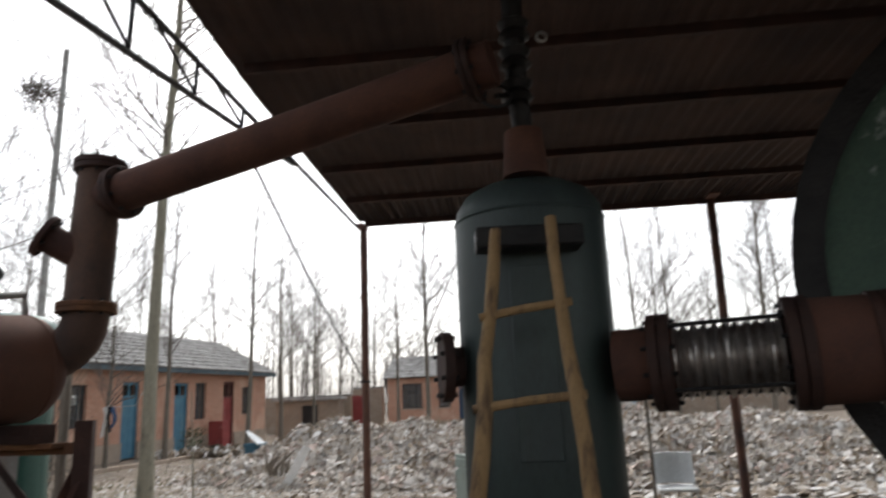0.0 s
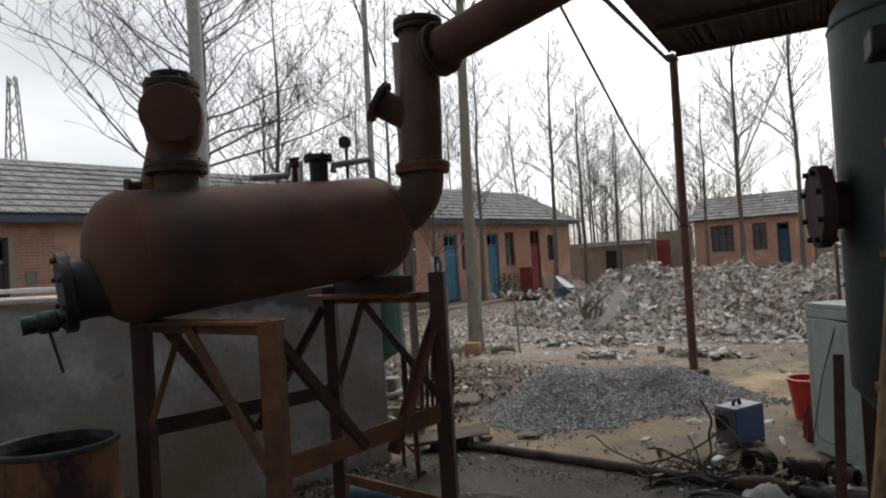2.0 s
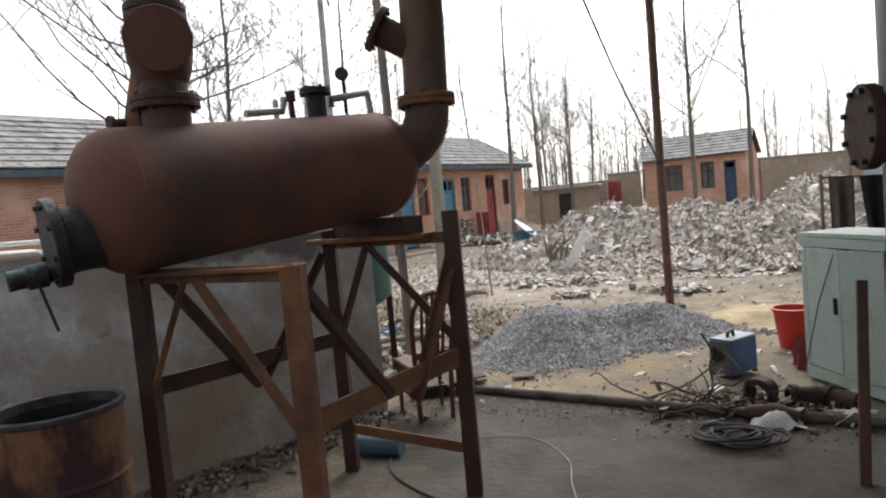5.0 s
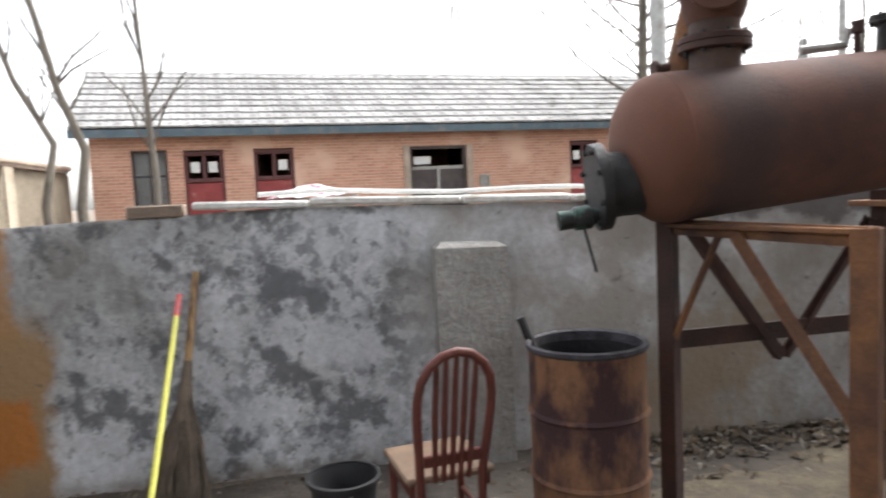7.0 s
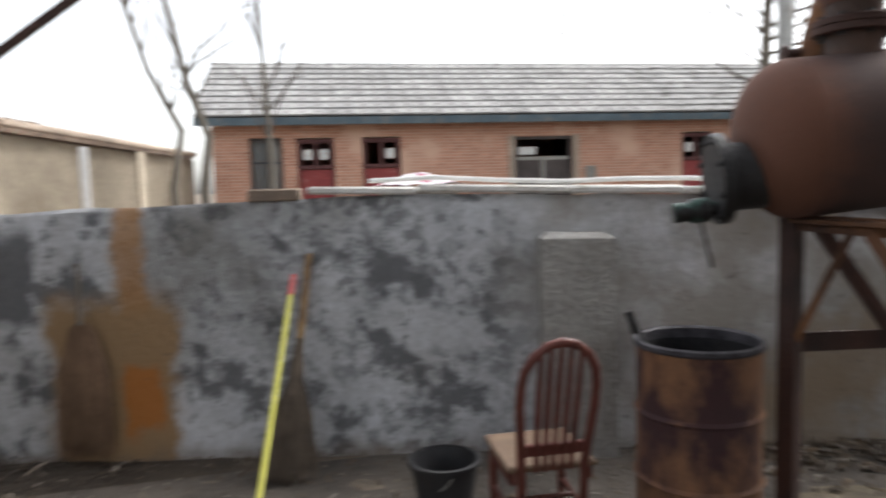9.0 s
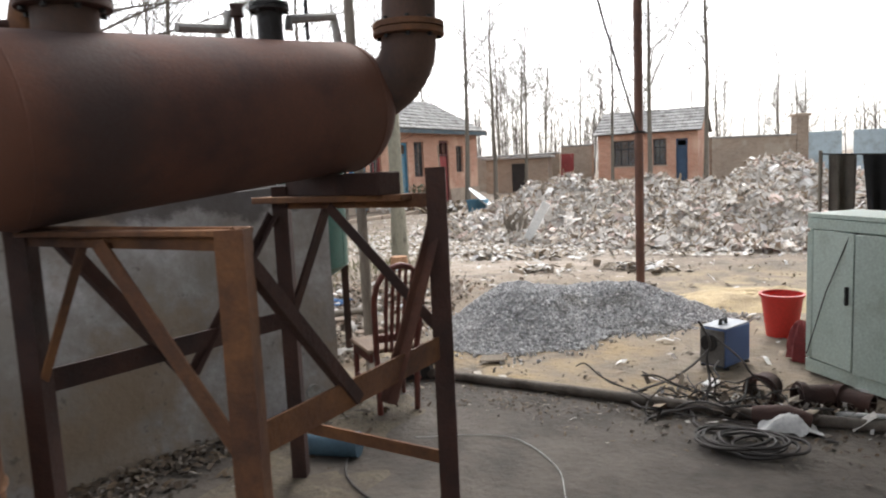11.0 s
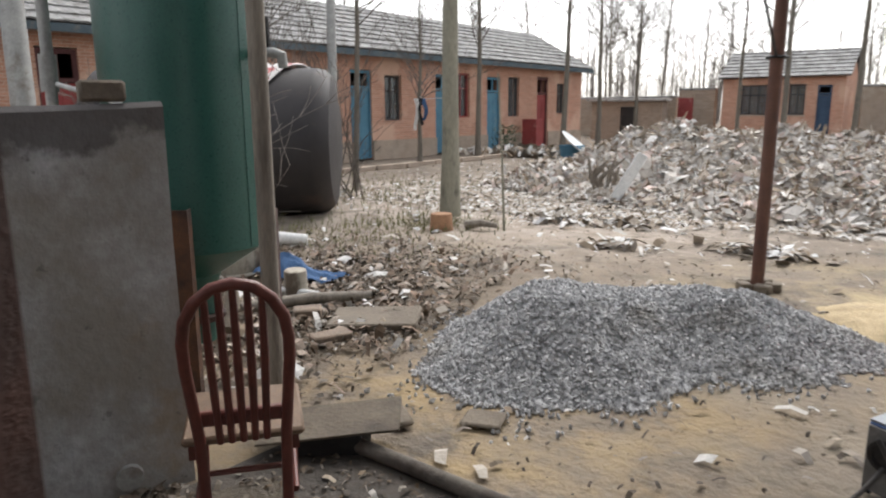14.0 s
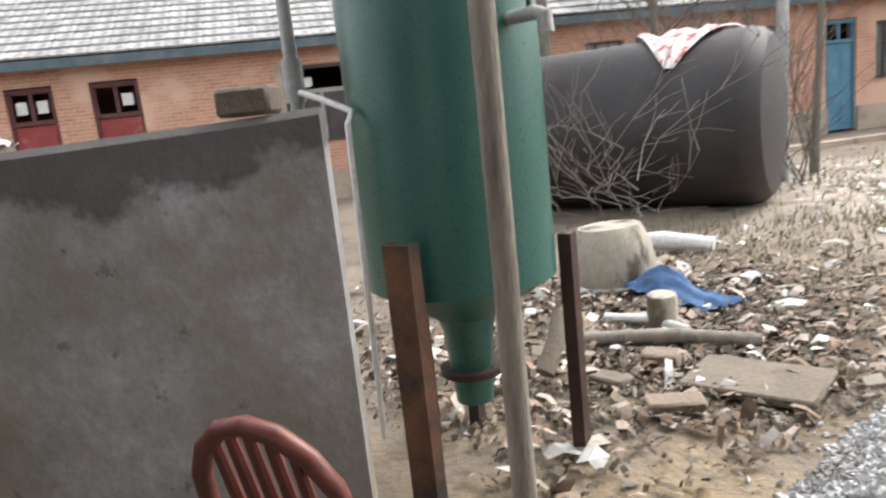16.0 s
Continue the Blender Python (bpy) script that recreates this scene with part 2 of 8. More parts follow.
def boiler_mat():
    """Dull red-brown scale, a soot band below the flue and orange rust at both ends of the barrel."""
    m = mat("scaled_boiler_rust", (0.085, 0.036, 0.027), (0.14, 0.06, 0.04), 2.2, 0.85, 0.0, 0.12, 70, (0.055, 0.029, 0.026), 1.9, (0.46, 0.68), detail=10.0)
    nt = m.node_tree
    N, L = nt.nodes, nt.links
    bs = N["Principled BSDF"]
    col = bs.inputs["Base Color"].links[0].from_socket
    tc = N.new("ShaderNodeTexCoord")
    dt = N.new("ShaderNodeVectorMath")
    dt.operation = "DOT_PRODUCT"
    dt.inputs[1].default_value = (0.330, 0.943, 0.0)
    L.new(tc.outputs["Object"], dt.inputs[0])
    nz = N.new("ShaderNodeTexNoise")
    nz.inputs["Scale"].default_value, nz.inputs["Detail"].default_value, nz.inputs["Roughness"].default_value = 3.2, 9.0, 0.68
    L.new(tc.outputs["Object"], nz.inputs["Vector"])
    ad = N.new("ShaderNodeMath")
    ad.operation = "MULTIPLY_ADD"
    L.new(nz.outputs[0], ad.inputs[0])
    ad.inputs[1].default_value = 0.4
    L.new(dt.outputs["Value"], ad.inputs[2])

    def span(a, b, c, d):
        lo, hi, mu = N.new("ShaderNodeMapRange"), N.new("ShaderNodeMapRange"), N.new("ShaderNodeMath")
        for q, f, g in ((lo, a, b), (hi, d, c)):
            q.interpolation_type = "SMOOTHSTEP"
            q.inputs["From Min"].default_value, q.inputs["From Max"].default_value = f, g
            L.new(ad.outputs[0], q.inputs["Value"])
        mu.operation = "MULTIPLY"
        L.new(lo.outputs[0], mu.inputs[0])
        L.new(hi.outputs[0], mu.inputs[1])
        return mu.outputs[0]

    def blend(col, fac, amount, tone):
        k, x = N.new("ShaderNodeMath"), N.new("ShaderNodeMix")
        k.operation = "MULTIPLY"
        L.new(fac, k.inputs[0])
        k.inputs[1].default_value = amount
        x.data_type = "RGBA"
        L.new(k.outputs[0], x.inputs[0])
        L.new(col, x.inputs[6])
        x.inputs[7].default_value = (*tone, 1)
        return x.outputs[2]

    near = 0.97 + 0.2          # the barrel's near end along its axis, past the mean of the noise
    col = blend(col, span(near - 0.7, near - 0.5, near - 0.05, near + 0.3), 0.5, (0.17, 0.072, 0.04))
    col = blend(col, span(near + 0.02, near + 0.25, near + 0.33, near + 0.55), 0.75, (0.045, 0.032, 0.03))
    col = blend(col, span(near + 1.2, near + 1.42, near + 1.5, near + 1.66), 0.4, (0.17, 0.075, 0.042))
    L.new(col, bs.inputs["Base Color"])
    return m


M_BOILER = boiler_mat()
M_PIPE = mat("grey_brown_scaled_pipe", (0.085, 0.052, 0.042), (0.15, 0.082, 0.055), 3.0, 0.8, 0.0, 0.15, 60, (0.05, 0.037, 0.035), 2.4, (0.45, 0.66), (1, 1, 0.6))
M_RENDER = render_mat()
M_CONC_PL = mat("plain_grey_concrete", (0.25, 0.24, 0.225), (0.36, 0.35, 0.33), 1.6, 0.92, 0, 0.5, 30, (0.17, 0.16, 0.15), 1.9, (0.5, 0.7))
M_COPING = mat("whitewashed_coping", (0.6, 0.58, 0.54), (0.75, 0.74, 0.71), 3, 0.9, 0, 0.35, 30, (0.38, 0.34, 0.28), 2.4, (0.55, 0.66))
M_PLASTER = mat("tan_lime_plaster", (0.37, 0.315, 0.24), (0.5, 0.435, 0.34), 1.8, 0.92, 0, 0.25, 18, (0.3, 0.245, 0.185), 1.1, (0.48, 0.7), detail=12.0)
M_BRICK = mat("red_clay_brick", (0.14, 0.078, 0.05), (0.22, 0.122, 0.076), 6, 0.92, 0, 0.45, 40, (0.125, 0.1, 0.076), 5, (0.44, 0.6), vary=0.26)
M_BRICK_GR = mat("weathered_brick", (0.21, 0.165, 0.13), (0.29, 0.215, 0.16), 6, 0.92, 0, 0.35, 45, vary=0.25)
M_BWALL = brick_mat("red_brickwork", (0.5, 0.245, 0.165), (0.58, 0.31, 0.215), (0.55, 0.42, 0.33), (0.6, 0.39, 0.29))
M_BGREY = brick_mat("grey_brickwork", (0.3, 0.23, 0.18), (0.38, 0.29, 0.22), (0.4, 0.36, 0.3), (0.42, 0.37, 0.3))
M_PLINTH = mat("cement_plinth", (0.37, 0.29, 0.225), (0.46, 0.375, 0.3), 1.4, 0.95, 0, 0.3, 25, (0.3, 0.25, 0.2), 1.8, (0.5, 0.7))
M_TILE = mat("grey_cement_roof_tile", (0.29, 0.285, 0.275), (0.42, 0.415, 0.405), 2.6, 0.9, 0, 0.35, 26, (0.16, 0.15, 0.14), 3.1, (0.52, 0.66), vary=0.2)
M_FASCIA = mat("faded_blue_fascia_board", (0.065, 0.095, 0.115), (0.11, 0.145, 0.165), 2, 0.85, 0, 0.15, 40, (0.2, 0.18, 0.16), 3, (0.55, 0.7))
M_RED_DOOR = mat("faded_red_door_paint", (0.22, 0.035, 0.035), (0.32, 0.06, 0.055), 2.5, 0.7, 0, 0.12, 40, (0.38, 0.18, 0.15), 3, (0.6, 0.72))
M_BLUE_DOOR = mat("faded_blue_door_paint", (0.06, 0.17, 0.26), (0.1, 0.25, 0.34), 2.5, 0.7, 0, 0.12, 40, (0.2, 0.28, 0.3), 3, (0.58, 0.72))
M_FRAME = mat("dark_maroon_frame", (0.085, 0.03, 0.03), (0.13, 0.05, 0.046), 3, 0.75, 0, 0.15, 40)
M_DARKWOOD = mat("dark_window_wood", (0.05, 0.04, 0.038), (0.09, 0.075, 0.07), 4, 0.75, 0, 0.15, 40)
M_GREYFRAME = mat("grey_painted_frame", (0.25, 0.24, 0.22), (0.36, 0.35, 0.32), 4, 0.8, 0, 0.15, 40)
# near-black: the shade inside rooms is put into the colour
M_ROOM_SHADE = mat("room_shade", (0.02, 0.018, 0.017), (0.035, 0.03, 0.028), 2, 0.95, 0, 0)
# white of paper and plastic; also painted daylight in the door transoms
M_WHITE = mat("white_paper_plastic_and_daylight", (0.62, 0.62, 0.6), (0.75, 0.74, 0.72), 6, 0.7, 0, 0.15, 40)
M_GLASS = glass_mat()
M_ROOFSHEET = mat("rusted_roof_sheet", (0.05, 0.034, 0.028), (0.085, 0.055, 0.042), 1.2, 0.9, 0.05, 0.15, 30, (0.05, 0.035, 0.03), 2, (0.5, 0.7))
M_WOOD = mat("peeled_pole_wood", (0.32, 0.2, 0.09), (0.45, 0.29, 0.14), 3, 0.75, 0, 0.3, 40, (0.14, 0.085, 0.05), 4, (0.5, 0.66), (4, 4, 0.6))
M_WOOD_GR = mat("grey_weathered_wood", (0.2, 0.17, 0.14), (0.32, 0.28, 0.23), 3, 0.85, 0, 0.35, 35, (0.12, 0.1, 0.08), 4, (0.5, 0.7), (3, 3, 0.5))
M_CHAIR = mat("red_brown_varnish", (0.11, 0.028, 0.022), (0.17, 0.05, 0.035), 5, 0.45, 0, 0.08, 50, (0.07, 0.025, 0.02), 4, (0.5, 0.7))
M_SEAT = mat("worn_tan_seat_board", (0.14, 0.09, 0.058), (0.21, 0.14, 0.092), 5, 0.7, 0, 0.12, 50, (0.13, 0.075, 0.05), 6, (0.55, 0.7))
M_DRUM = mat("rust_streaked_ochre_drum", (0.19, 0.092, 0.052), (0.29, 0.15, 0.076), 2.2, 0.8, 0.0, 0.2, 45, (0.055, 0.024, 0.026), 4.2, (0.45, 0.56), (1, 1, 0.5), detail=11.0)
M_SLUDGE = mat("grey_tar_crust", (0.018, 0.016, 0.02), (0.085, 0.08, 0.092), 11, 0.8, 0, 0.4, 40)
M_BLACKPL = mat("black_rubber_pail", (0.018, 0.018, 0.02), (0.03, 0.03, 0.033), 5, 0.55, 0, 0.08, 60)
M_REDPL = mat("red_plastic", (0.5, 0.025, 0.02), (0.58, 0.035, 0.025), 3, 0.4, 0, 0.05, 60)
M_YELLOW = mat("yellow_plastic_handle", (0.6, 0.58, 0.1), (0.68, 0.66, 0.16), 5, 0.5, 0, 0.05, 60)
M_PINK = mat("red_plastic_cap", (0.6, 0.12, 0.12), (0.66, 0.16, 0.15), 5, 0.5, 0, 0.05, 60)
M_BROOM = mat("dry_twigs", (0.07, 0.055, 0.042), (0.13, 0.1, 0.075), 8, 0.95, 0, 0.2, 60, vary=0.25)
M_BLUE = mat("blue_enamelled_case", (0.05, 0.1, 0.24), (0.07, 0.13, 0.3), 4, 0.45, 0, 0.06, 60, (0.16, 0.16, 0.16), 6, (0.62, 0.74))
M_GREYMETAL = mat("grey_metal_panel", (0.2, 0.22, 0.25), (0.29, 0.31, 0.34), 5, 0.5, 0.2, 0.06, 60)
M_PANEL = mat("dirty_dark_panel", (0.09, 0.088, 0.085), (0.15, 0.146, 0.14), 7, 0.55, 0.1, 0.1, 60, (0.06, 0.05, 0.045), 6, (0.5, 0.66))
M_CABINET = mat("pale_green_cabinet_paint", (0.44, 0.52, 0.46), (0.5, 0.58, 0.52), 2.5, 0.5, 0, 0.08, 60, (0.36, 0.4, 0.34), 4, (0.56, 0.74))
M_CABLE = mat("black_cable_rubber", (0.025, 0.023, 0.022), (0.06, 0.05, 0.045), 6, 0.7, 0, 0.1, 60)
M_CLOTH_BK = mat("black_cloth", (0.012, 0.012, 0.014), (0.025, 0.024, 0.026), 6, 0.95, 0, 0.2, 60)
M_CLOTH_GR = mat("grey_brown_cloth", (0.09, 0.075, 0.065), (0.14, 0.12, 0.1), 6, 0.95, 0, 0.2, 60)
M_CLOTH_BL = mat("blue_denim_cloth", (0.03, 0.075, 0.17), (0.065, 0.135, 0.27), 5, 0.9, 0, 0.25, 60)
M_SHEET = mat("striped_woven_sack", (0.6, 0.57, 0.55), (0.7, 0.67, 0.64), 6, 0.8, 0, 0.15, 60, (0.5, 0.1, 0.1), 7, (0.54, 0.58))
M_BARK = mat("grey_green_poplar_bark", (0.23, 0.215, 0.165), (0.33, 0.31, 0.24), 5, 0.95, 0, 0.35, 30, (0.14, 0.13, 0.1), 5, (0.56, 0.7), (1, 1, 0.4))
M_BARK_DK = mat("dark_wet_bark", (0.13, 0.115, 0.095), (0.21, 0.185, 0.15), 5, 0.95, 0, 0.35, 30, (0.085, 0.075, 0.06), 5, (0.5, 0.68), (1, 1, 0.4))
M_TWIG = mat("bare_branch_bark", (0.1, 0.085, 0.074), (0.155, 0.135, 0.118), 5, 0.95, 0, 0.1, 30)
M_TWIG_PL = mat("pale_dry_twigs", (0.15, 0.13, 0.113), (0.23, 0.2, 0.175), 5, 0.95, 0, 0.1, 30)
M_STUMP = mat("cut_stump_wood", (0.3, 0.15, 0.08), (0.4, 0.23, 0.13), 8, 0.9, 0, 0.3, 40)
M_STONE = mat("crushed_grey_stone", (0.33, 0.33, 0.335), (0.48, 0.475, 0.47), 12, 0.9, 0, 0.2, 60, (0.26, 0.245, 0.225), 1.6, (0.52, 0.7), vary=0.38)
M_SAND = mat("yellow_building_sand", (0.42, 0.32, 0.185), (0.53, 0.42, 0.255), 2.5, 0.95, 0, 0.5, 50, (0.3, 0.235, 0.15), 3, (0.5, 0.7))
M_SLAB = mat("worn_cement_slab", (0.15, 0.122, 0.093), (0.23, 0.19, 0.145), 3, 0.95, 0, 0.35, 40, (0.15, 0.125, 0.1), 3, (0.5, 0.7))
M_POT = mat("stained_stoneware", (0.31, 0.275, 0.22), (0.43, 0.39, 0.32), 3, 0.85, 0, 0.2, 40, (0.12, 0.09, 0.066), 3.5, (0.54, 0.64), (1, 1, 0.4))
M_LEAF = mat("dull_green_foliage", (0.045, 0.075, 0.03), (0.08, 0.11, 0.045), 8, 0.8, 0, 0.1, 40, vary=0.3)
M_GRASS = mat("winter_grass", (0.13, 0.14, 0.06), (0.22, 0.2, 0.1), 8, 0.9, 0, 0.1, 40, vary=0.3)
M_DISH = mat("white_dish_enamel", (0.72, 0.75, 0.76), (0.8, 0.82, 0.83), 3, 0.5, 0, 0.04, 60)


def scrap_mat(name, tones, grain=30):
    """Torn scraps: each piece takes one of several tones."""
    m = mat(name, (0.5, 0.5, 0.5), (0.6, 0.6, 0.6), 3, 0.85, 0, 0.2, grain)
    nt = m.node_tree
    N, L = nt.nodes, nt.links
    bs = N["Principled BSDF"]
    ge = N.new("ShaderNodeNewGeometry")
    rp = N.new("ShaderNodeValToRGB")
    rp.color_ramp.interpolation = "CONSTANT"
    for i, c in enumerate(tones):
        e = rp.color_ramp.elements[i] if i < 2 else rp.color_ramp.elements.new(i / len(tones))
        e.position, e.color = i / len(tones), (*c, 1)
    L.new(ge.outputs["Random Per Island"], rp.inputs[0])
    x = N.new("ShaderNodeMix")
    x.data_type, x.blend_type = "RGBA", "MULTIPLY"
    x.inputs[0].default_value = 1.0
    base = bs.inputs["Base Color"].links[0].from_socket
    g = N.new("ShaderNodeHueSaturation")
    g.inputs["Value"].default_value = 1.7
    L.new(base, g.inputs["Color"])
    L.new(g.outputs[0], x.inputs[6])
    L.new(rp.outputs[0], x.inputs[7])
    L.new(x.outputs[2], bs.inputs["Base Color"])
    return m


M_WASTE = scrap_mat("shredded_paper_mill_waste", [(0.7, 0.655, 0.6), (0.54, 0.49, 0.43), (0.84, 0.82, 0.79), (0.42, 0.355, 0.29), (0.65, 0.6, 0.54), (0.32, 0.265, 0.21), (0.76, 0.72, 0.67), (0.52, 0.495, 0.47), (0.62, 0.49, 0.43)])
M_FIBRE = scrap_mat("stringy_waste_fibres", [(0.44, 0.36, 0.27), (0.3, 0.23, 0.16), (0.62, 0.56, 0.47), (0.24, 0.185, 0.13), (0.78, 0.76, 0.72), (0.37, 0.29, 0.21)])
M_LITTER = scrap_mat("scattered_litter", [(0.75, 0.74, 0.72), (0.55, 0.52, 0.48), (0.35, 0.29, 0.22), (0.25, 0.19, 0.13), (0.65, 0.63, 0.6), (0.3, 0.25, 0.2), (0.45, 0.4, 0.34)])
M_RUBBLE = scrap_mat("rubble_and_dead_leaves", [(0.08, 0.058, 0.039), (0.13, 0.098, 0.066), (0.062, 0.047, 0.034), (0.17, 0.14, 0.108), (0.11, 0.075, 0.044), (0.24, 0.21, 0.18), (0.095, 0.07, 0.049)])

M_LEAVES = scrap_mat("curled_dead_leaves", [(0.3, 0.22, 0.165), (0.38, 0.3, 0.24), (0.2, 0.14, 0.095), (0.26, 0.175, 0.12), (0.44, 0.37, 0.31), (0.16, 0.11, 0.075)])
# damp soil tones, darkened further for the shade in the wall corner
M_CLODS = scrap_mat("shaded_damp_soil_clods", [(0.036, 0.026, 0.018), (0.055, 0.039, 0.026), (0.03, 0.022, 0.016), (0.085, 0.066, 0.048), (0.042, 0.03, 0.02), (0.13, 0.108, 0.086), (0.033, 0.025, 0.018)])


def ground_mat():
    """Bare earth: dark trodden dirt, with yellow sand trodden in about the gravel."""
    m = mat("bare_earth_yard", (0.135, 0.105, 0.078), (0.255, 0.205, 0.155), 0.8, 0.95, 0, 0.6, 18, (0.1, 0.082, 0.065), 1.9, (0.52, 0.66), detail=9.0)
    nt = m.node_tree
    N, L = nt.nodes, nt.links
    bs = N["Principled BSDF"]
    base = bs.inputs["Base Color"].links[0].from_socket
    tc = N.new("ShaderNodeTexCoord")

    def patch(col, at, r0, r1, tone, lo, hi, sc):
        d = N.new("ShaderNodeVectorMath")
        d.operation = "DISTANCE"
        L.new(tc.outputs["Object"], d.inputs[0])
        d.inputs[1].default_value = at
        f = N.new("ShaderNodeMapRange")
        f.inputs["From Min"].default_value, f.inputs["From Max"].default_value = r1, r0
        L.new(d.outputs["Value"], f.inputs["Value"])
        n = N.new("ShaderNodeTexNoise")
        n.inputs["Scale"].default_value, n.inputs["Detail"].default_value, n.inputs["Roughness"].default_value = sc, 8.0, 0.65
        L.new(tc.outputs["Object"], n.inputs["Vector"])
        q = N.new("ShaderNodeMapRange")
        q.inputs["From Min"].default_value, q.inputs["From Max"].default_value = lo, hi
        L.new(n.outputs[0], q.inputs["Value"])
        k = N.new("ShaderNodeMath")
        k.operation = "MULTIPLY"
        L.new(f.outputs[0], k.inputs[0])
        L.new(q.outputs[0], k.inputs[1])
        x = N.new("ShaderNodeMix")
        x.data_type = "RGBA"
        L.new(k.outputs[0], x.inputs[0])
        L.new(col, x.inputs[6])
        x.inputs[7].default_value = (*tone, 1)
        return x.outputs[2]

    col = patch(base, (-2.6, 5.8, 0), 0.3, 2.4, (0.33, 0.237, 0.12), 0.43, 0.6, 2.1)
    col = patch(col, (-1.2, 6.4, 0), 0.5, 2.6, (0.25, 0.205, 0.15), 0.4, 0.66, 1.3)
    col = patch(col, (-0.6, 8.9, 0), 0.6, 2.4, (0.38, 0.3, 0.175), 0.42, 0.6, 1.5)
    col = patch(col, (-4.6, 8.6, 0), 0.5, 3.2, (0.3, 0.235, 0.165), 0.4, 0.66, 1.1)
    col = patch(col, (-4.9, 7.2, 0), 0.6, 2.0, (0.105, 0.08, 0.058), 0.36, 0.56, 2.3)
    col = patch(col, (-6.2, 13.6, 0), 1.5, 5.2, (0.46, 0.395, 0.335), 0.38, 0.56, 2.4)
    col = patch(col, (-3.6, 11.6, 0), 0.6, 2.6, (0.4, 0.335, 0.275), 0.44, 0.6, 2.9)
    # damp earth of the wall corner, with the corner's shade painted in
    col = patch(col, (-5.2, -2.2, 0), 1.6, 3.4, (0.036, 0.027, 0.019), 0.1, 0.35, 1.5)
    L.new(col, bs.inputs["Base Color"])
    return m


M_WASTE_BASE = mat("packed_shredded_waste", (0.5, 0.455, 0.4), (0.7, 0.66, 0.6), 7, 0.95, 0, 0.6, 22, (0.27, 0.23, 0.19), 4, (0.5, 0.66), detail=10.0)
M_GROUND = ground_mat()
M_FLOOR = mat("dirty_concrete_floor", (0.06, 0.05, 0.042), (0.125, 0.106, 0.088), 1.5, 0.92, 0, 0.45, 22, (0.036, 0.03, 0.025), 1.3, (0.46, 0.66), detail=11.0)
M_DUST = mat("pale_dust_and_crumbs", (0.085, 0.069, 0.05), (0.19, 0.155, 0.105), 5.0, 0.95, 0, 0.5, 40, (0.085, 0.07, 0.055), 3.0, (0.45, 0.62), detail=11.0)


# ---------- builders ----------
def part(name, bm, material, parent=None, label=""):
    me = bpy.data.meshes.new(name)
    if len(bm.verts) < 4000:
        bmesh.ops.remove_doubles(bm, verts=bm.verts[:], dist=0.00001)
    bm.normal_update()
    bm.to_mesh(me)
    bm.free()
    me.materials.append(material)
    if len(me.polygons) < 4000:
        me.set_sharp_from_angle(angle=radians(38))
    ob = new(name, me)
    if parent is not None:
        ob.parent = parent
        ob.matrix_parent_inverse = parent.matrix_basis.inverted() if parent.parent is None else Matrix.Identity(4)
    return tagged(ob, label)


def thing(name, label, category, at=(0, 0, 0), group="", kind=""):
    ob = new(name)
    ob.empty_display_size = 0.1
    ob.matrix_basis = Matrix.Translation(at)
    return tagged(ob, label, category, group, kind)


def solid(name, bm, material, label, category="", group="", kind=""):
    return tagged(part(name, bm, material), label, category, group, kind)


def BM():
    return bmesh.new()


def box(bm, c, size, rz=0.0, m=None, bevel=0.0):
    """A box of that size about c, turned rz degrees about z, or placed by m."""
    m = m if m is not None else pose(*c, 0, 0, rz)
    r = bmesh.ops.create_cube(bm, size=1.0, matrix=m @ Matrix.Diagonal((*size, 1)))
    if bevel:
        edges = list({e for v in r["verts"] for e in v.link_edges})
        bmesh.ops.bevel(bm, geom=edges, offset=bevel, segments=1, affect="EDGES")
    return bm


def axis_m(p0, p1, up=(0, 0, 1)):
    """A pose whose z runs from p0 to p1, at the middle of both."""
    p0, p1 = Vector(p0), Vector(p1)
    z = (p1 - p0).normalized()
    u = Vector(up)
    if abs(z.dot(u)) > 0.98:
        u = Vector((0, 1, 0))
    x = u.cross(z).normalized()
    y = z.cross(x)
    m = Matrix((x, y, z)).transposed().to_4x4()
    m.translation = (p0 + p1) / 2
    return m


def beam(bm, p0, p1, w, h, bevel=0.0):
    n = (Vector(p1) - Vector(p0)).length
    return box(bm, None, (w, h, n), m=axis_m(p0, p1), bevel=bevel)


def angle_iron(bm, p0, p1, w, t=0.006):
    """An L-section bar."""
    n = (Vector(p1) - Vector(p0)).length
    h = w / 2
    return prism(bm, axis_m(p0, p1), [(-h, -h), (h, -h), (h, -h + t), (-h + t, -h + t), (-h + t, h), (-h, h)], n)


def prism(bm, m, outline, n):
    """An outline drawn out along z, n long about m."""
    a = [bm.verts.new(m @ Vector((x, y, -n / 2))) for x, y in outline]
    c = [bm.verts.new(m @ Vector((x, y, n / 2))) for x, y in outline]
    bm.faces.new(a[::-1])
    bm.faces.new(c)
    for k in range(len(a)):
        j = (k + 1) % len(a)
        bm.faces.new((a[k], a[j], c[j], c[k]))
    return bm


def channel(bm, m, w, d, n, t=0.008):
    """A U-section bar standing along z, its web at y = 0."""
    h = w / 2
    return prism(bm, m, [(-h, 0), (h, 0), (h, d), (h - t, d), (h - t, t), (-h + t, t), (-h + t, d), (-h, d)], n)


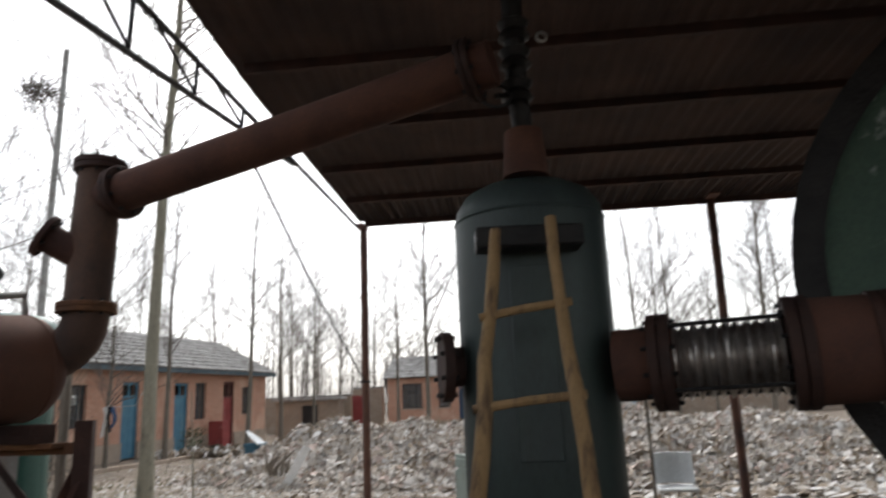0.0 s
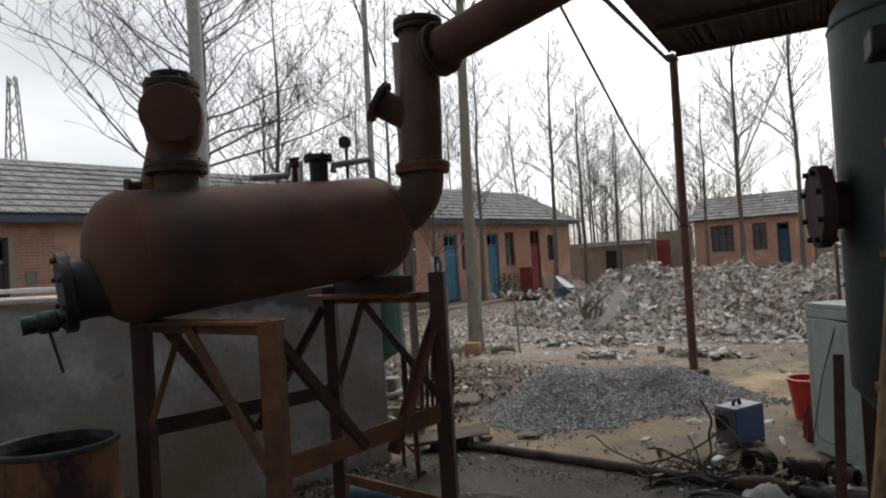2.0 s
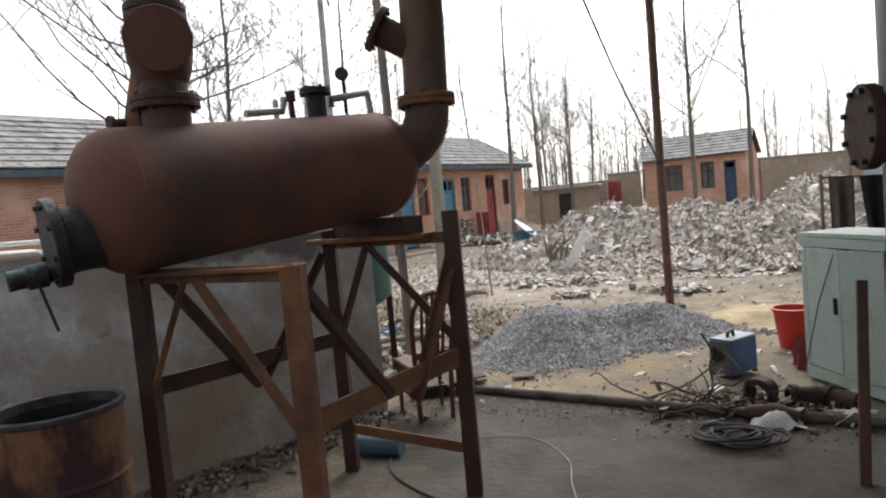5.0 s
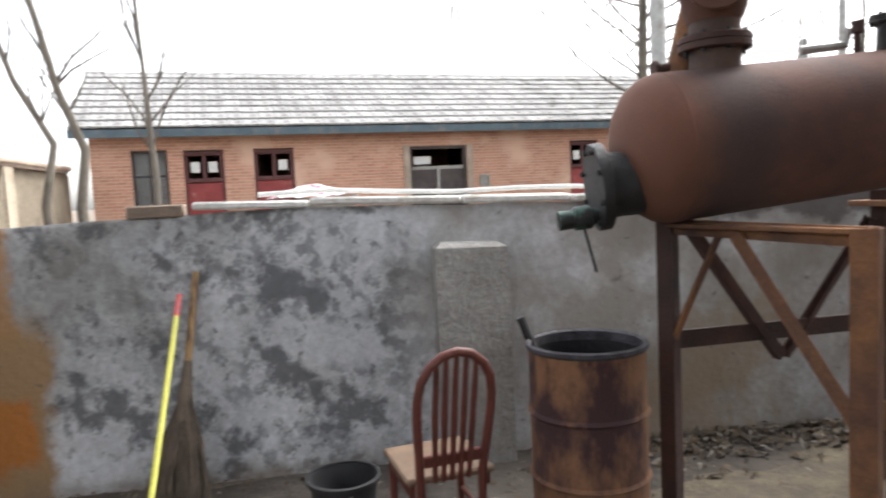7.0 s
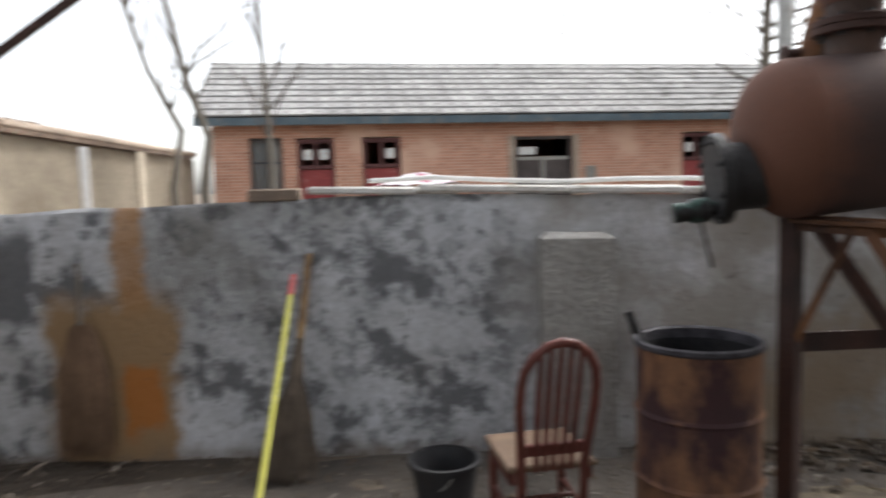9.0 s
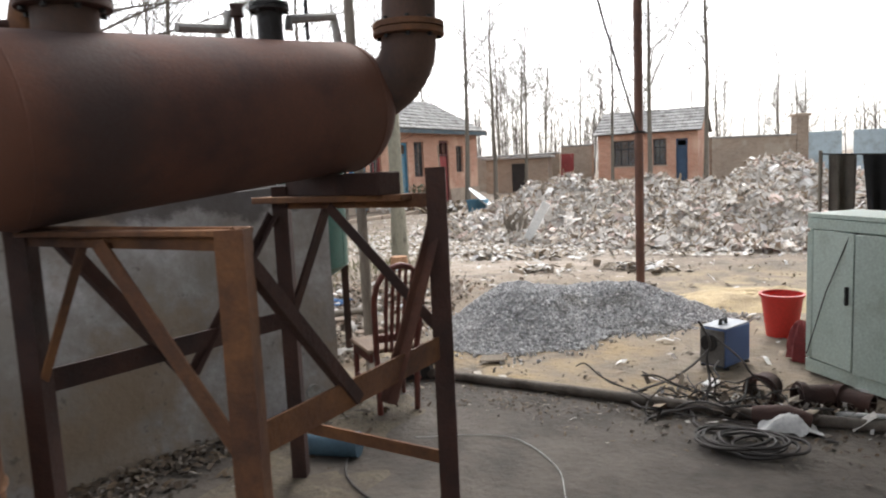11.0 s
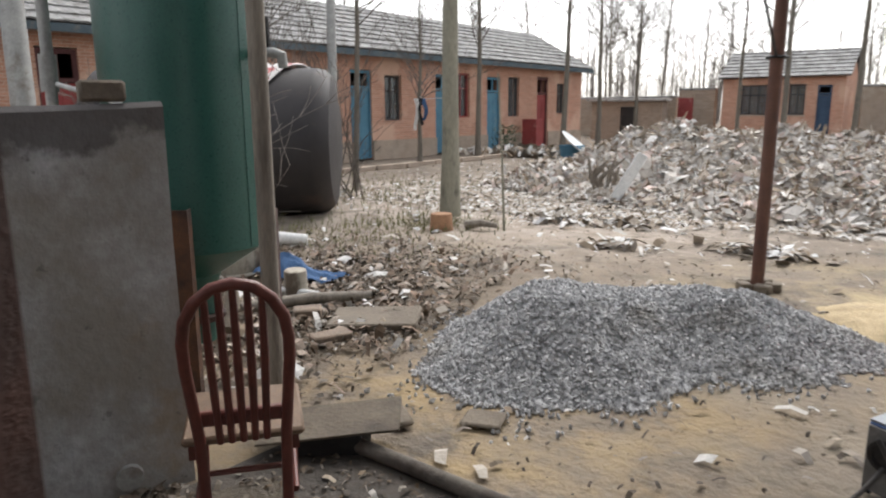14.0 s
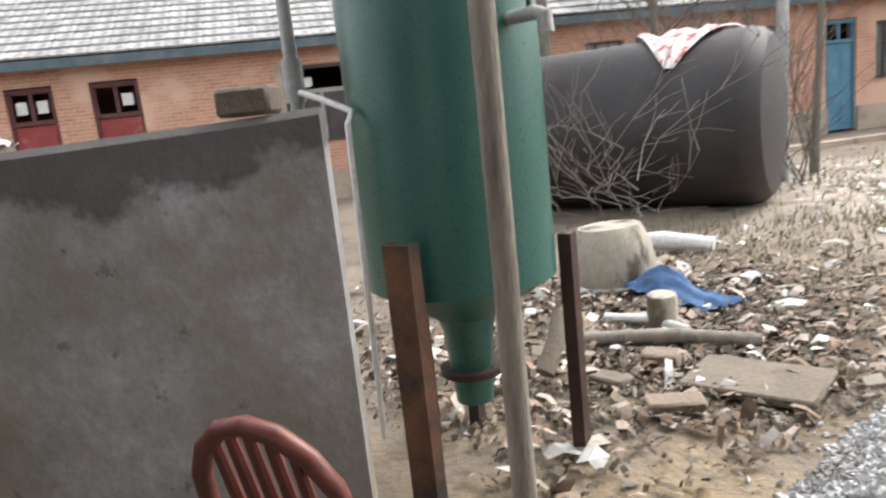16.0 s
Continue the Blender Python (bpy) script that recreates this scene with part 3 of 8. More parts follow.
def tube(bm, pts, radii, seg=10, caps=True):
    """A round bar through the points, with a radius at each."""
    pts = [Vector(p) for p in pts]
    radii = [radii] * len(pts) if isinstance(radii, (int, float)) else radii
    rings, x = [], None
    for i, p in enumerate(pts):
        d = (pts[min(i + 1, len(pts) - 1)] - pts[max(i - 1, 0)]).normalized()
        if x is None:
            x = d.orthogonal().normalized()
        x = (x - d * x.dot(d)).normalized()
        y = d.cross(x)
        rings.append([bm.verts.new(p + radii[i] * (math.cos(a) * x + math.sin(a) * y)) for a in (2 * math.pi * k / seg for k in range(seg))])
    for a, b in zip(rings, rings[1:]):
        for k in range(seg):
            f = bm.faces.new((a[k], a[(k + 1) % seg], b[(k + 1) % seg], b[k]))
            f.smooth = seg > 5
    if caps:
        bm.faces.new(rings[0][::-1])
        bm.faces.new(rings[-1])
    return bm


def lathe(bm, profile, seg=24, m=Matrix.Identity(4), smooth=True):
    """Turns a profile of (radius, height) about z; sharp corners are kept by doubled points."""
    rings = []
    for r, z in profile:
        if r < 1e-5:
            rings.append([bm.verts.new(m @ Vector((0, 0, z)))])
        else:
            rings.append([bm.verts.new(m @ Vector((r * math.cos(a), r * math.sin(a), z))) for a in (2 * math.pi * k / seg for k in range(seg))])
    for (ra, a), (rb, b) in zip(zip(profile, rings), zip(profile[1:], rings[1:])):
        if ra == rb:
            continue
        for k in range(seg):
            j = (k + 1) % seg
            if len(a) == 1 and len(b) == 1:
                continue
            vs = (a[0], b[j], b[k]) if len(a) == 1 else (a[k], a[j], b[0]) if len(b) == 1 else (a[k], a[j], b[j], b[k])
            f = bm.faces.new(vs)
            f.smooth = smooth
    return bm


def disc(bm, m, r, h, seg=24, edge=0.004):
    """A flat round plate with eased edges, its underside at m."""
    p = [(0, 0), (r - edge, 0), (r - edge, 0), (r, edge), (r, edge), (r, h - edge), (r, h - edge), (r - edge, h), (r - edge, h), (0, h)]
    return lathe(bm, p, seg, m)


def bolts(parent, m, r, n, h, size=0.012):
    for k in range(n):
        a = 2 * math.pi * (k + 0.5) / n
        b = BM()
        lathe(b, [(0, -h), (size, -h), (size, -h), (size, h), (size, h), (0, h)], 6, m @ Matrix.Translation((r * math.cos(a), r * math.sin(a), 0)), False)
        part("bolt", b, M_TAR, parent)


def flow(pts, n=5):
    """The points with a smooth curve run through them."""
    p = [Vector(q) for q in pts]
    out = []
    for i in range(len(p) - 1):
        a, b, c, d = p[max(i - 1, 0)], p[i], p[i + 1], p[min(i + 2, len(p) - 1)]
        for k in range(n):
            t = k / n
            out.append(0.5 * (2 * b + (c - a) * t + (2 * a - 5 * b + 4 * c - d) * t * t + (3 * b - a - 3 * c + d) * t ** 3))
    return out + [p[-1]]


def up_m(p, way):
    m = axis_m(Vector(p), Vector(p) + Vector(way))
    m.translation = Vector(p)
    return m


def flange(parent, name, p, way, r, h, material, nb=8):
    """Two bolted plates round a pipe."""
    m = up_m(p, way)
    e, g = 0.004, r * 0.93
    prof = [(0, -h), (r - e, -h), (r - e, -h), (r, -h + e), (r, -h + e), (r, -h * 0.1), (r, -h * 0.1), (g, -h * 0.1), (g, -h * 0.1), (g, h * 0.1), (g, h * 0.1), (r, h * 0.1), (r, h * 0.1), (r, h - e), (r, h - e), (r - e, h), (r - e, h), (0, h)]
    fl = part(name, lathe(BM(), prof, 28, m), material, parent)
    bolts(fl, m, r * 0.84, nb, h * 1.5, 0.011)
    return fl


def sheet(nx, ny, fn):
    """A grid of faces from a function of u and v in 0..1."""
    b = BM()
    v = [[b.verts.new(fn(i / nx, j / ny)) for i in range(nx + 1)] for j in range(ny + 1)]
    for j in range(ny):
        for i in range(nx):
            b.faces.new((v[j][i], v[j][i + 1], v[j + 1][i + 1], v[j + 1][i])).smooth = True
    return b


def thicken(b, t):
    bmesh.ops.solidify(b, geom=b.faces[:], thickness=t)
    return b


def fbm(x, y, s, seed=0.0):
    return noise.fractal(Vector((x * s, y * s, seed)), 1.0, 2.0, 4)


# ---------- setting ----------
GRAVEL = [(-2.75, 6.75, 0.5, 0.6, 0.62), (-2.1, 7.55, 0.36, 0.8, 0.55), (-1.45, 7.8, 0.16, 0.5, 0.35)]


def gravel_h(x, y):
    h = 0
    for cx, cy, a, sx, sy in GRAVEL:
        h = max(h, 0) + a * math.exp(-(((x - cx) / sx) ** 2 + ((y - cy) / sy) ** 2))
    return h - 0.1 + 0.055 * fbm(x, y, 1.5, 3) + 0.02 * fbm(x, y, 5.0, 6)


def ground_h(x, y):
    """Gentle unevenness of the yard; level where the shed stands."""
    d = max(0.0, min(1.0, (y - 5.3) / 2.5)) if x > -4 else 1.0
    near = 0.022 * fbm(x, y, 0.7, 1) + 0.012 * fbm(x, y, 2.3, 2)
    far = 0.05 * fbm(x, y, 0.12, 5)
    return min(0.03, d * near) * (1 if abs(x) < 30 and y < 40 else 0) + (far if abs(x) > 30 or y > 45 else 0) - 0.004


def ground():
    xs = [-900, -300, -120, -60, -35, -25] + [-20 + 0.4 * i for i in range(66)] + [6.8, 8, 10, 13, 17, 22, 30, 45, 80, 160, 400, 900]
    ys = [-900, -300, -100, -40, -20, -12, -8, -6] + [-5 + 0.4 * i for i in range(76)] + [26, 28, 31, 35, 40, 46, 55, 75, 120, 300, 900]
    b = BM()
    v = [[b.verts.new((x, y, ground_h(x, y))) for x in xs] for y in ys]
    for j in range(len(ys) - 1):
        for i in range(len(xs) - 1):
            b.faces.new((v[j][i], v[j][i + 1], v[j + 1][i + 1], v[j + 1][i])).smooth = True
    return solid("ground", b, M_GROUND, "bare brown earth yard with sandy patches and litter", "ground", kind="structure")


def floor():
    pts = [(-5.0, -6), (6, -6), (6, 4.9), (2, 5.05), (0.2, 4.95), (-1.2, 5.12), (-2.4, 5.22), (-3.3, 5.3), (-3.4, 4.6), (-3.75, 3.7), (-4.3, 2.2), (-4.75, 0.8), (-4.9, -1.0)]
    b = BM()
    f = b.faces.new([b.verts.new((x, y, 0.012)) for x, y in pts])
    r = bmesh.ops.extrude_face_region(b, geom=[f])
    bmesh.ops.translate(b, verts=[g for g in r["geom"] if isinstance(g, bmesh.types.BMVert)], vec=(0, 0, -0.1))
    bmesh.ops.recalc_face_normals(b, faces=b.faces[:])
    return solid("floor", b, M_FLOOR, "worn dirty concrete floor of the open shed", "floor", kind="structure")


def floor_dust(x, y, sx, sy, turn, seed):
    """A thin ragged drift of dust swept over the concrete."""
    def fn(u, v):
        a = u * 2 * math.pi
        k = v * (1 + 0.45 * fbm(math.cos(a), math.sin(a), 1.7, seed))
        p = Matrix.Rotation(radians(turn), 2) @ Vector((sx * k * math.cos(a), sy * k * math.sin(a)))
        return Vector((x + p.x, y + p.y, 0.0125 + 0.009 * (1 - v * v) - 0.002 * v))
    b = sheet(60, 10, fn)
    bmesh.ops.remove_doubles(b, verts=b.verts[:], dist=0.0005)
    solid("floor_dust", b, M_DUST, "pale dust and crumbs drifted over the concrete", "dust", kind="stuff")


ground()
floor()
floor_dust(-2.95, 2.9, 0.55, 0.85, -18, 3)
floor_dust(-3.2, 4.1, 0.4, 0.7, -18, 5)

W0, W1 = Vector((-5.55, -1.40, 0)), Vector((-3.45, 4.72, 0))
WD = (W1 - W0).normalized()
WN = Vector((WD.y, -WD.x, 0))          # towards the shed
WRZ = math.degrees(math.atan2(WD.y, WD.x))


def wall_h(s):
    return 1.5 + 0.02 * min(s, 2.5) - 0.03 * max(0.0, s - 2.5) + max(0.0, s - 5.2) * 0.062


def wp(s, z, off=0.0):
    p = W0 + WD * s + WN * off
    return Vector((p.x, p.y, z))


def yard_wall():
    """Low rendered wall beside the shed, a little uneven along its top."""
    n = 40
    w = thing("wall_yard", "low grey cement-rendered wall with black mould and chipped top", "wall", wp(3.2, 0), kind="structure")
    b = BM()
    rows = []
    for i in range(n + 1):
        s = -0.13 + 6.58 * i / n
        top = wall_h(s) + 0.012 * fbm(s, 0, 2.5, 9)
        wob = lambda z: 0.012 * fbm(s, z, 1.6, 4)  # noqa: E731
        zs = [-0.1, 0.02, 0.25, 0.5, 0.75, 1.0, 1.25, top - 0.02]
        col = [b.verts.new(wp(s, z, wob(z) + (0.02 if z < 0.1 else 0))) for z in zs]
        col += [b.verts.new(wp(s, top, -0.015)), b.verts.new(wp(s, top - 0.005, -0.11)), b.verts.new(wp(s, -0.1, -0.13))]
        rows.append(col)
    for a, c in zip(rows, rows[1:]):
        for k in range(len(a) - 1):
            b.faces.new((a[k], c[k], c[k + 1], a[k + 1])).smooth = k < 7
    b.faces.new(rows[0])
    b.faces.new(rows[-1][::-1])
    bmesh.ops.recalc_face_normals(b, faces=b.faces[:])
    part("rendered_face", b, M_RENDER, w)
    # buttress
    b = BM()
    lo = [(3.28, 0.17), (3.7, 0.17), (3.7, -0.02), (3.28, -0.02)]
    rings = []
    for z, k in ((-0.05, 0), (0.6, 0), (1.16, 0), (1.27, 0.01), (1.3, 0.05)):
        rings.append([b.verts.new(wp(s + (0.04 if s < 3.5 else -0.05) * (1 if k > 0.02 else 0), z + (0.01 if s < 3.5 else 0), o if o < 0 else o - k)) for s, o in lo])
    for a, c in zip(rings, rings[1:]):
        for k in range(4):
            b.faces.new((a[k], a[(k + 1) % 4], c[(k + 1) % 4], c[k]))
    b.faces.new(rings[-1])
    bmesh.ops.recalc_face_normals(b, faces=b.faces[:])
    part("buttress", b, M_CONC_PL, w, "paler grey cement buttress with chipped edge")
    # coping
    s = 1.95
    rnd = random.Random(3)
    while s < 5.0:
        n = min(rnd.uniform(0.5, 1.1), 5.35 - s)
        b = BM()
        z = wall_h(s + n / 2) + 0.03
        box(b, None, (n - 0.01, 0.2 + rnd.uniform(-0.02, 0.02), 0.045), m=Matrix.Translation(wp(s + n / 2, z, -0.06)) @ pose(0, 0, 0, rnd.uniform(-1.5, 1.5), 1.5 + rnd.uniform(-0.8, 0.8), WRZ), bevel=0.012)
        part("coping", b, M_COPING, w, "whitewashed cement coping slab")
        s += n
    b = BM()
    box(b, None, (0.3, 0.13, 0.07), m=Matrix.Translation(wp(1.75, wall_h(1.75) + 0.03, -0.05)) @ pose(0, 0, 0, 0, 0, WRZ + 4), bevel=0.008)
    solid("loose_brick", b, M_BRICK_GR, "weathered brick lying on the wall top", "brick")
    b = BM()
    box(b, None, (0.15, 0.11, 0.075), m=Matrix.Translation(wp(6.26, wall_h(6.26) + 0.042, -0.06)) @ pose(0, 0, 0, 0, 0, WRZ - 8), bevel=0.01)
    solid("loose_brick", b, M_SLAB, "dark broken brick lying on the wall top", "brick")
    # thin white pipe over the coping
    t = thing("water_pipe", "thin white plastic pipe laid along the wall top", "pipe", wp(3.5, 1.62))
    b = BM()
    tube(b, [wp(2.3 + 0.38 * i, wall_h(2.3 + 0.38 * i) + 0.085 + 0.012 * math.sin(i * 1.7), -0.1) for i in range(9)], 0.014, 8)
    part("pipe_run", b, M_WHITE, t)


yard_wall()

# ---------- long brick building ----------
B0, B1 = Vector((-16.6, -0.6, 0)), Vector((-12.0, 32.2, 0))
BD = (B1 - B0).normalized()
BN = Vector((BD.y, -BD.x, 0))
BRZ = math.degrees(math.atan2(BD.y, BD.x))
BLEN = 33.4
S0 = 0.5                                # where its near gable stands along the front


def bm_(s, z, off=0.0):
    """Pose on the building's front: x along it, y inwards."""
    p = B0 + BD * s + BN * off
    return Matrix.Translation((p.x, p.y, z)) @ pose(0, 0, 0, 0, 0, BRZ)


def facade(parent, place, length, height, holes, thick, material, name="wall", start=0.0):
    """A wall with openings (s0, s1, z0, z1), in pieces that butt together."""
    xs = sorted({start, length, *[h[0] for h in holes], *[h[1] for h in holes]})
    b = BM()
    for a, c in zip(xs, xs[1:]):
        mid = (a + c) / 2
        cut = sorted((h[2], h[3]) for h in holes if h[0] < mid < h[1])
        z = -0.1
        for lo, hi in [*cut, (height, height)]:
            if lo - z > 0.01:
                box(b, None, (c - a, thick, lo - z), m=place(mid, (z + lo) / 2, -thick / 2))
            z = hi
    bmesh.ops.remove_doubles(b, verts=b.verts[:], dist=0.0005)
    return part(name, b, material, parent)


def leaf_frame(bm, m, w, h, t, d):
    for x in (-w / 2 + t / 2, w / 2 - t / 2):
        box(bm, None, (t, d, h), m=m @ Matrix.Translation((x, 0, h / 2)))
    for z in (t / 2, h - t / 2):
        box(bm, None, (w - 2 * t, d, t), m=m @ Matrix.Translation((0, 0, z)))


def door_unit(parent, m, w, h, material, transom=0.55, panes=2, gap=None):
    """A boarded door in its frame with a glazed light above."""
    d = part("door", box(BM(), None, (w - 0.1, 0.04, h - transom - 0.08), m=m @ Matrix.Translation((0, 0.1, (h - transom) / 2))), material, parent)
    b = BM()
    leaf_frame(b, m @ Matrix.Translation((0, 0.08, 0)), w, h, 0.05, 0.1)
    box(b, None, (w - 0.1, 0.09, 0.05), m=m @ Matrix.Translation((0, 0.08, h - transom)))
    part("door_frame", b, M_FRAME if material is M_RED_DOOR else material, d)
    b = BM()
    for x in (-w * 0.22, w * 0.22):
        box(b, None, (w * 0.3, 0.015, (h - transom) * 0.36), m=m @ Matrix.Translation((x, 0.075, (h - transom) * 0.26)), bevel=0.006)
        box(b, None, (w * 0.3, 0.015, (h - transom) * 0.36), m=m @ Matrix.Translation((x, 0.075, (h - transom) * 0.7)), bevel=0.006)
    part("door_panel", b, material, d)
    for k in range(panes):
        pw = (w - 0.1) / panes
        b = BM()
        leaf_frame(b, m @ Matrix.Translation((-w / 2 + 0.05 + pw * (k + 0.5), 0.08, h - transom + 0.02)), pw, transom - 0.07, 0.035, 0.05)
        part("transom_light", b, M_FRAME if material is M_RED_DOOR else material, d)
        # white panel paints in daylight seen through the back windows
        if gap and k in gap:
            b = BM()
            box(b, None, (pw * 0.5, 0.012, transom * 0.36), m=m @ Matrix.Translation((-w / 2 + 0.05 + pw * (k + 0.5), 0.07, h - transom / 2 - 0.02)))
            part("paper_sheet", b, M_WHITE, d, "white panel standing for daylight from the back windows")


def window_unit(parent, m, w, h, material, bars=3, glass=True):
    b = BM()
    leaf_frame(b, m, w, h, 0.055, 0.1)
    wn = part("window", b, material, parent)
    for k in range(1, bars):
        b = BM()
        box(b, None, (0.04, 0.05, h - 0.11), m=m @ Matrix.Translation((-w / 2 + w * k / bars, 0, h / 2)))
        part("mullion", b, material, wn)
    b = BM()
    box(b, None, (w - 0.11, 0.05, 0.04), m=m @ Matrix.Translation((0, 0, h * 0.66)))
    part("glazing_bar", b, material, wn)
    if glass:
        for k in range(bars):
            b = BM()
            box(b, None, (w / bars - 0.05, 0.006, h - 0.12), m=m @ Matrix.Translation((-w / 2 + w * (k + 0.5) / bars, 0.02, h / 2)))
            part("pane", b, M_GLASS, wn)
    b = BM()
    box(b, None, (w + 0.12, 0.22, 0.06), m=m @ Matrix.Translation((0, -0.03, -0.032)))
    part("window_sill", b, M_PLINTH, wn)


def roof_tiles(parent, corner, along, down, cols, rows, tw, tl, near, material=M_TILE, lift=0.042, seed=1):
    """Overlapping tiles on one slope, from its top corner; the nearest are parts of their own."""
    rnd = random.Random(seed)
    n = along.cross(down).normalized()
    if n.z < 0:
        n = -n
    meshes = []
    for v in range(6):
        b = BM()
        w = tw * 1.0
        pro = [(-w / 2, 0.0), (-w * 0.3, 0.016), (-w * 0.12, 0.004), (w * 0.12, 0.004), (w * 0.3, 0.016), (w / 2, 0.0)]
        lo = [b.verts.new((x, 0, z + lift)) for x, z in pro]
        hi = [b.verts.new((x, -tl * 1.08, z)) for x, z in pro]
        under = [b.verts.new((x, 0.004, z + lift - 0.036)) for x, z in pro]
        for i in range(5):
            b.faces.new((lo[i], lo[i + 1], hi[i + 1], hi[i]))
            b.faces.new((under[i], under[i + 1], lo[i + 1], lo[i]))
        bmesh.ops.rotate(b, verts=b.verts[:], cent=(0, 0, 0), matrix=Matrix.Rotation(rnd.uniform(-0.02, 0.02), 3, "Z"))
        me = bpy.data.meshes.new("roof_tile")
        b.to_mesh(me)
        b.free()
        me.materials.append(material)
        meshes.append(me)
    rot = Matrix((along, down, n)).transposed().to_4x4()
    verts, faces, made = [], [], 0
    for j in range(rows):
        for i in range(cols):
            p = corner + along * (tw * (i + 0.5)) + down * (tl * (j + 1) + rnd.uniform(-0.012, 0.012)) + n * rnd.uniform(0.0, 0.006)
            m = Matrix.Translation(p) @ rot @ pose(0, 0, 0, 0, 0, rnd.uniform(-0.6, 0.6))
            me = meshes[rnd.randrange(6)]
            if near and near[0] <= i < near[1] and made < 300:
                ob = new("roof_tile", me)
                ob.parent = parent
                ob.matrix_parent_inverse = Matrix.Identity(4)
                ob.matrix_basis = m
                made += 1
            else:
                k = len(verts)
                verts += [m @ q.co for q in me.vertices]
                faces += [tuple(k + q for q in f.vertices) for f in me.polygons]
    me = bpy.data.meshes.new("roof_tiles_rest")
    me.from_pydata(verts, [], faces)
    me.materials.append(material)
    ob = new("roof_tiles_rest", me)
    ob.parent = parent
    tagged(ob, kind="stuff")


def long_building():
    h = thing("brick_building", "long single-storey red brick row with grey tiled roof", "building", B0 + BD * 16)
    doors_r = [(2.27, 3.08), (3.70, 4.56), (11.4, 12.2), (29.75, 30.6)]
    doors_b = [(19.65, 20.5), (23.45, 24.3), (26.35, 27.2)]
    wins = [(1.26, 1.96, 1.15, 2.74), (21.05, 21.8, 1.15, 2.5), (24.55, 25.3, 1.2, 2.68), (27.7, 28.45, 1.2, 2.65), (31.3, 31.95, 1.3, 2.5), (17.7, 18.5, 1.2, 2.6), (13.6, 14.5, 1.2, 2.6), (15.6, 16.5, 1.2, 2.6)]
    holes = [(a, c, -0.1, 2.72) for a, c in doors_r] + [(a, c, -0.1, 2.62) for a, c in doors_b] + wins + [(7.2, 8.62, 1.15, 2.68)]
    facade(h, bm_, BLEN, 3.14, holes, 0.3, M_BWALL, start=S0)
    b = BM()
    xs = [S0]
    for a, c in sorted(doors_r + doors_b):
        xs += [a, c]
    xs.append(BLEN)
    for a, c in zip(xs[::2], xs[1::2]):
        box(b, None, (c - a, 0.06, 0.62), m=bm_((a + c) / 2, 0.26, 0.03))
    part("plinth", b, M_PLINTH, h)
    # back and gable walls, ceiling of the rooms
    b = BM()
    box(b, None, (BLEN - S0, 0.3, 3.2), m=bm_((BLEN + S0) / 2, 1.55, -5.15))
    part("back_wall", b, M_BWALL, h)
    for s in (S0 + 0.15, BLEN - 0.15):
        b = BM()
        prof = [(-0.3, -0.1), (-5.0, -0.1), (-5.0, 3.14), (-2.65, 4.62), (-0.3, 3.14)]
        fa = [b.verts.new(bm_(s - 0.15, z, o).translation) for o, z in prof]
        fb = [b.verts.new(bm_(s + 0.15, z, o).translation) for o, z in prof]
        b.faces.new(fa)
        b.faces.new(fb[::-1])
        for k in range(5):
            b.faces.new((fa[k], fa[(k + 1) % 5], fb[(k + 1) % 5], fb[k]))
        bmesh.ops.recalc_face_normals(b, faces=b.faces[:])
        part("gable_wall", b, M_BWALL, h)
    # ceiling and partitions coloured near-black so the rooms read as shaded
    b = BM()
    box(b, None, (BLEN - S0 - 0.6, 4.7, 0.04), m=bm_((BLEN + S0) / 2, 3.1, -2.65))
    part("room_ceiling", b, M_ROOM_SHADE, h)
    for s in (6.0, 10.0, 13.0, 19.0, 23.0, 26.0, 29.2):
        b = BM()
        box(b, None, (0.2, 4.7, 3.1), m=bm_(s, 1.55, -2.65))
        part("partition", b, M_ROOM_SHADE, h)
    # roof
    ridge, eave_z, over = 4.72, 3.18, 0.42
    top = B0 + BD * (S0 - 0.3) + BN * -2.65 + Vector((0, 0, ridge))
    span = BLEN - S0 + 0.65
    for sgn, near in ((1, (0, 32)), (-1, None)):
        e = BN * sgn * (2.65 + over) + Vector((0, 0, eave_z - ridge - 0.06))
        b = BM()
        n4 = [top, top + BD * span, top + BD * span + e, top + e]
        b.faces.new([b.verts.new(p) for p in n4])
        thicken(b, 0.05)
        rf = part("roof", b, M_DARKWOOD, h)
        roof_tiles(rf, top + Vector((0, 0, 0.03)), BD, e.normalized(), 101, 9, span / 101, e.length / 9, near, seed=4 + sgn)
    b = BM()
    tube(b, [top + BD * (k * span / 40) + Vector((0, 0, 0.02 + 0.03 * fbm(k, 0, 0.21, 1))) for k in range(41)], 0.07, 8)
    part("ridge_cap", b, M_TILE, h)
    b = BM()
    box(b, None, (BLEN - S0 + 0.6, 0.05, 0.16), m=bm_((BLEN + S0) / 2, eave_z - 0.13, over + 0.0))
    part("fascia", b, M_FASCIA, h, "faded blue-grey fascia board under the eave")
    for k, (a, c) in enumerate(doors_r):
        door_unit(h, bm_((a + c) / 2, 0.05, -0.02), c - a, 2.64, M_RED_DOOR, 0.62, 2, ((0, 1), (1,), (0,), ())[k])
    for a, c in doors_b:
        door_unit(h, bm_((a + c) / 2, 0.05, -0.02), c - a, 2.55, M_BLUE_DOOR, 0.5, 2)
    for k, (a, c, z0, z1) in enumerate(wins):
        window_unit(h, bm_((a + c) / 2, z0, -0.14), c - a, z1 - z0, M_RED_DOOR if k == 2 else M_DARKWOOD, 2 if c - a < 0.8 else 3)
    # wide shop window with half-open shutters
    m = bm_(7.91, 1.15, -0.1)
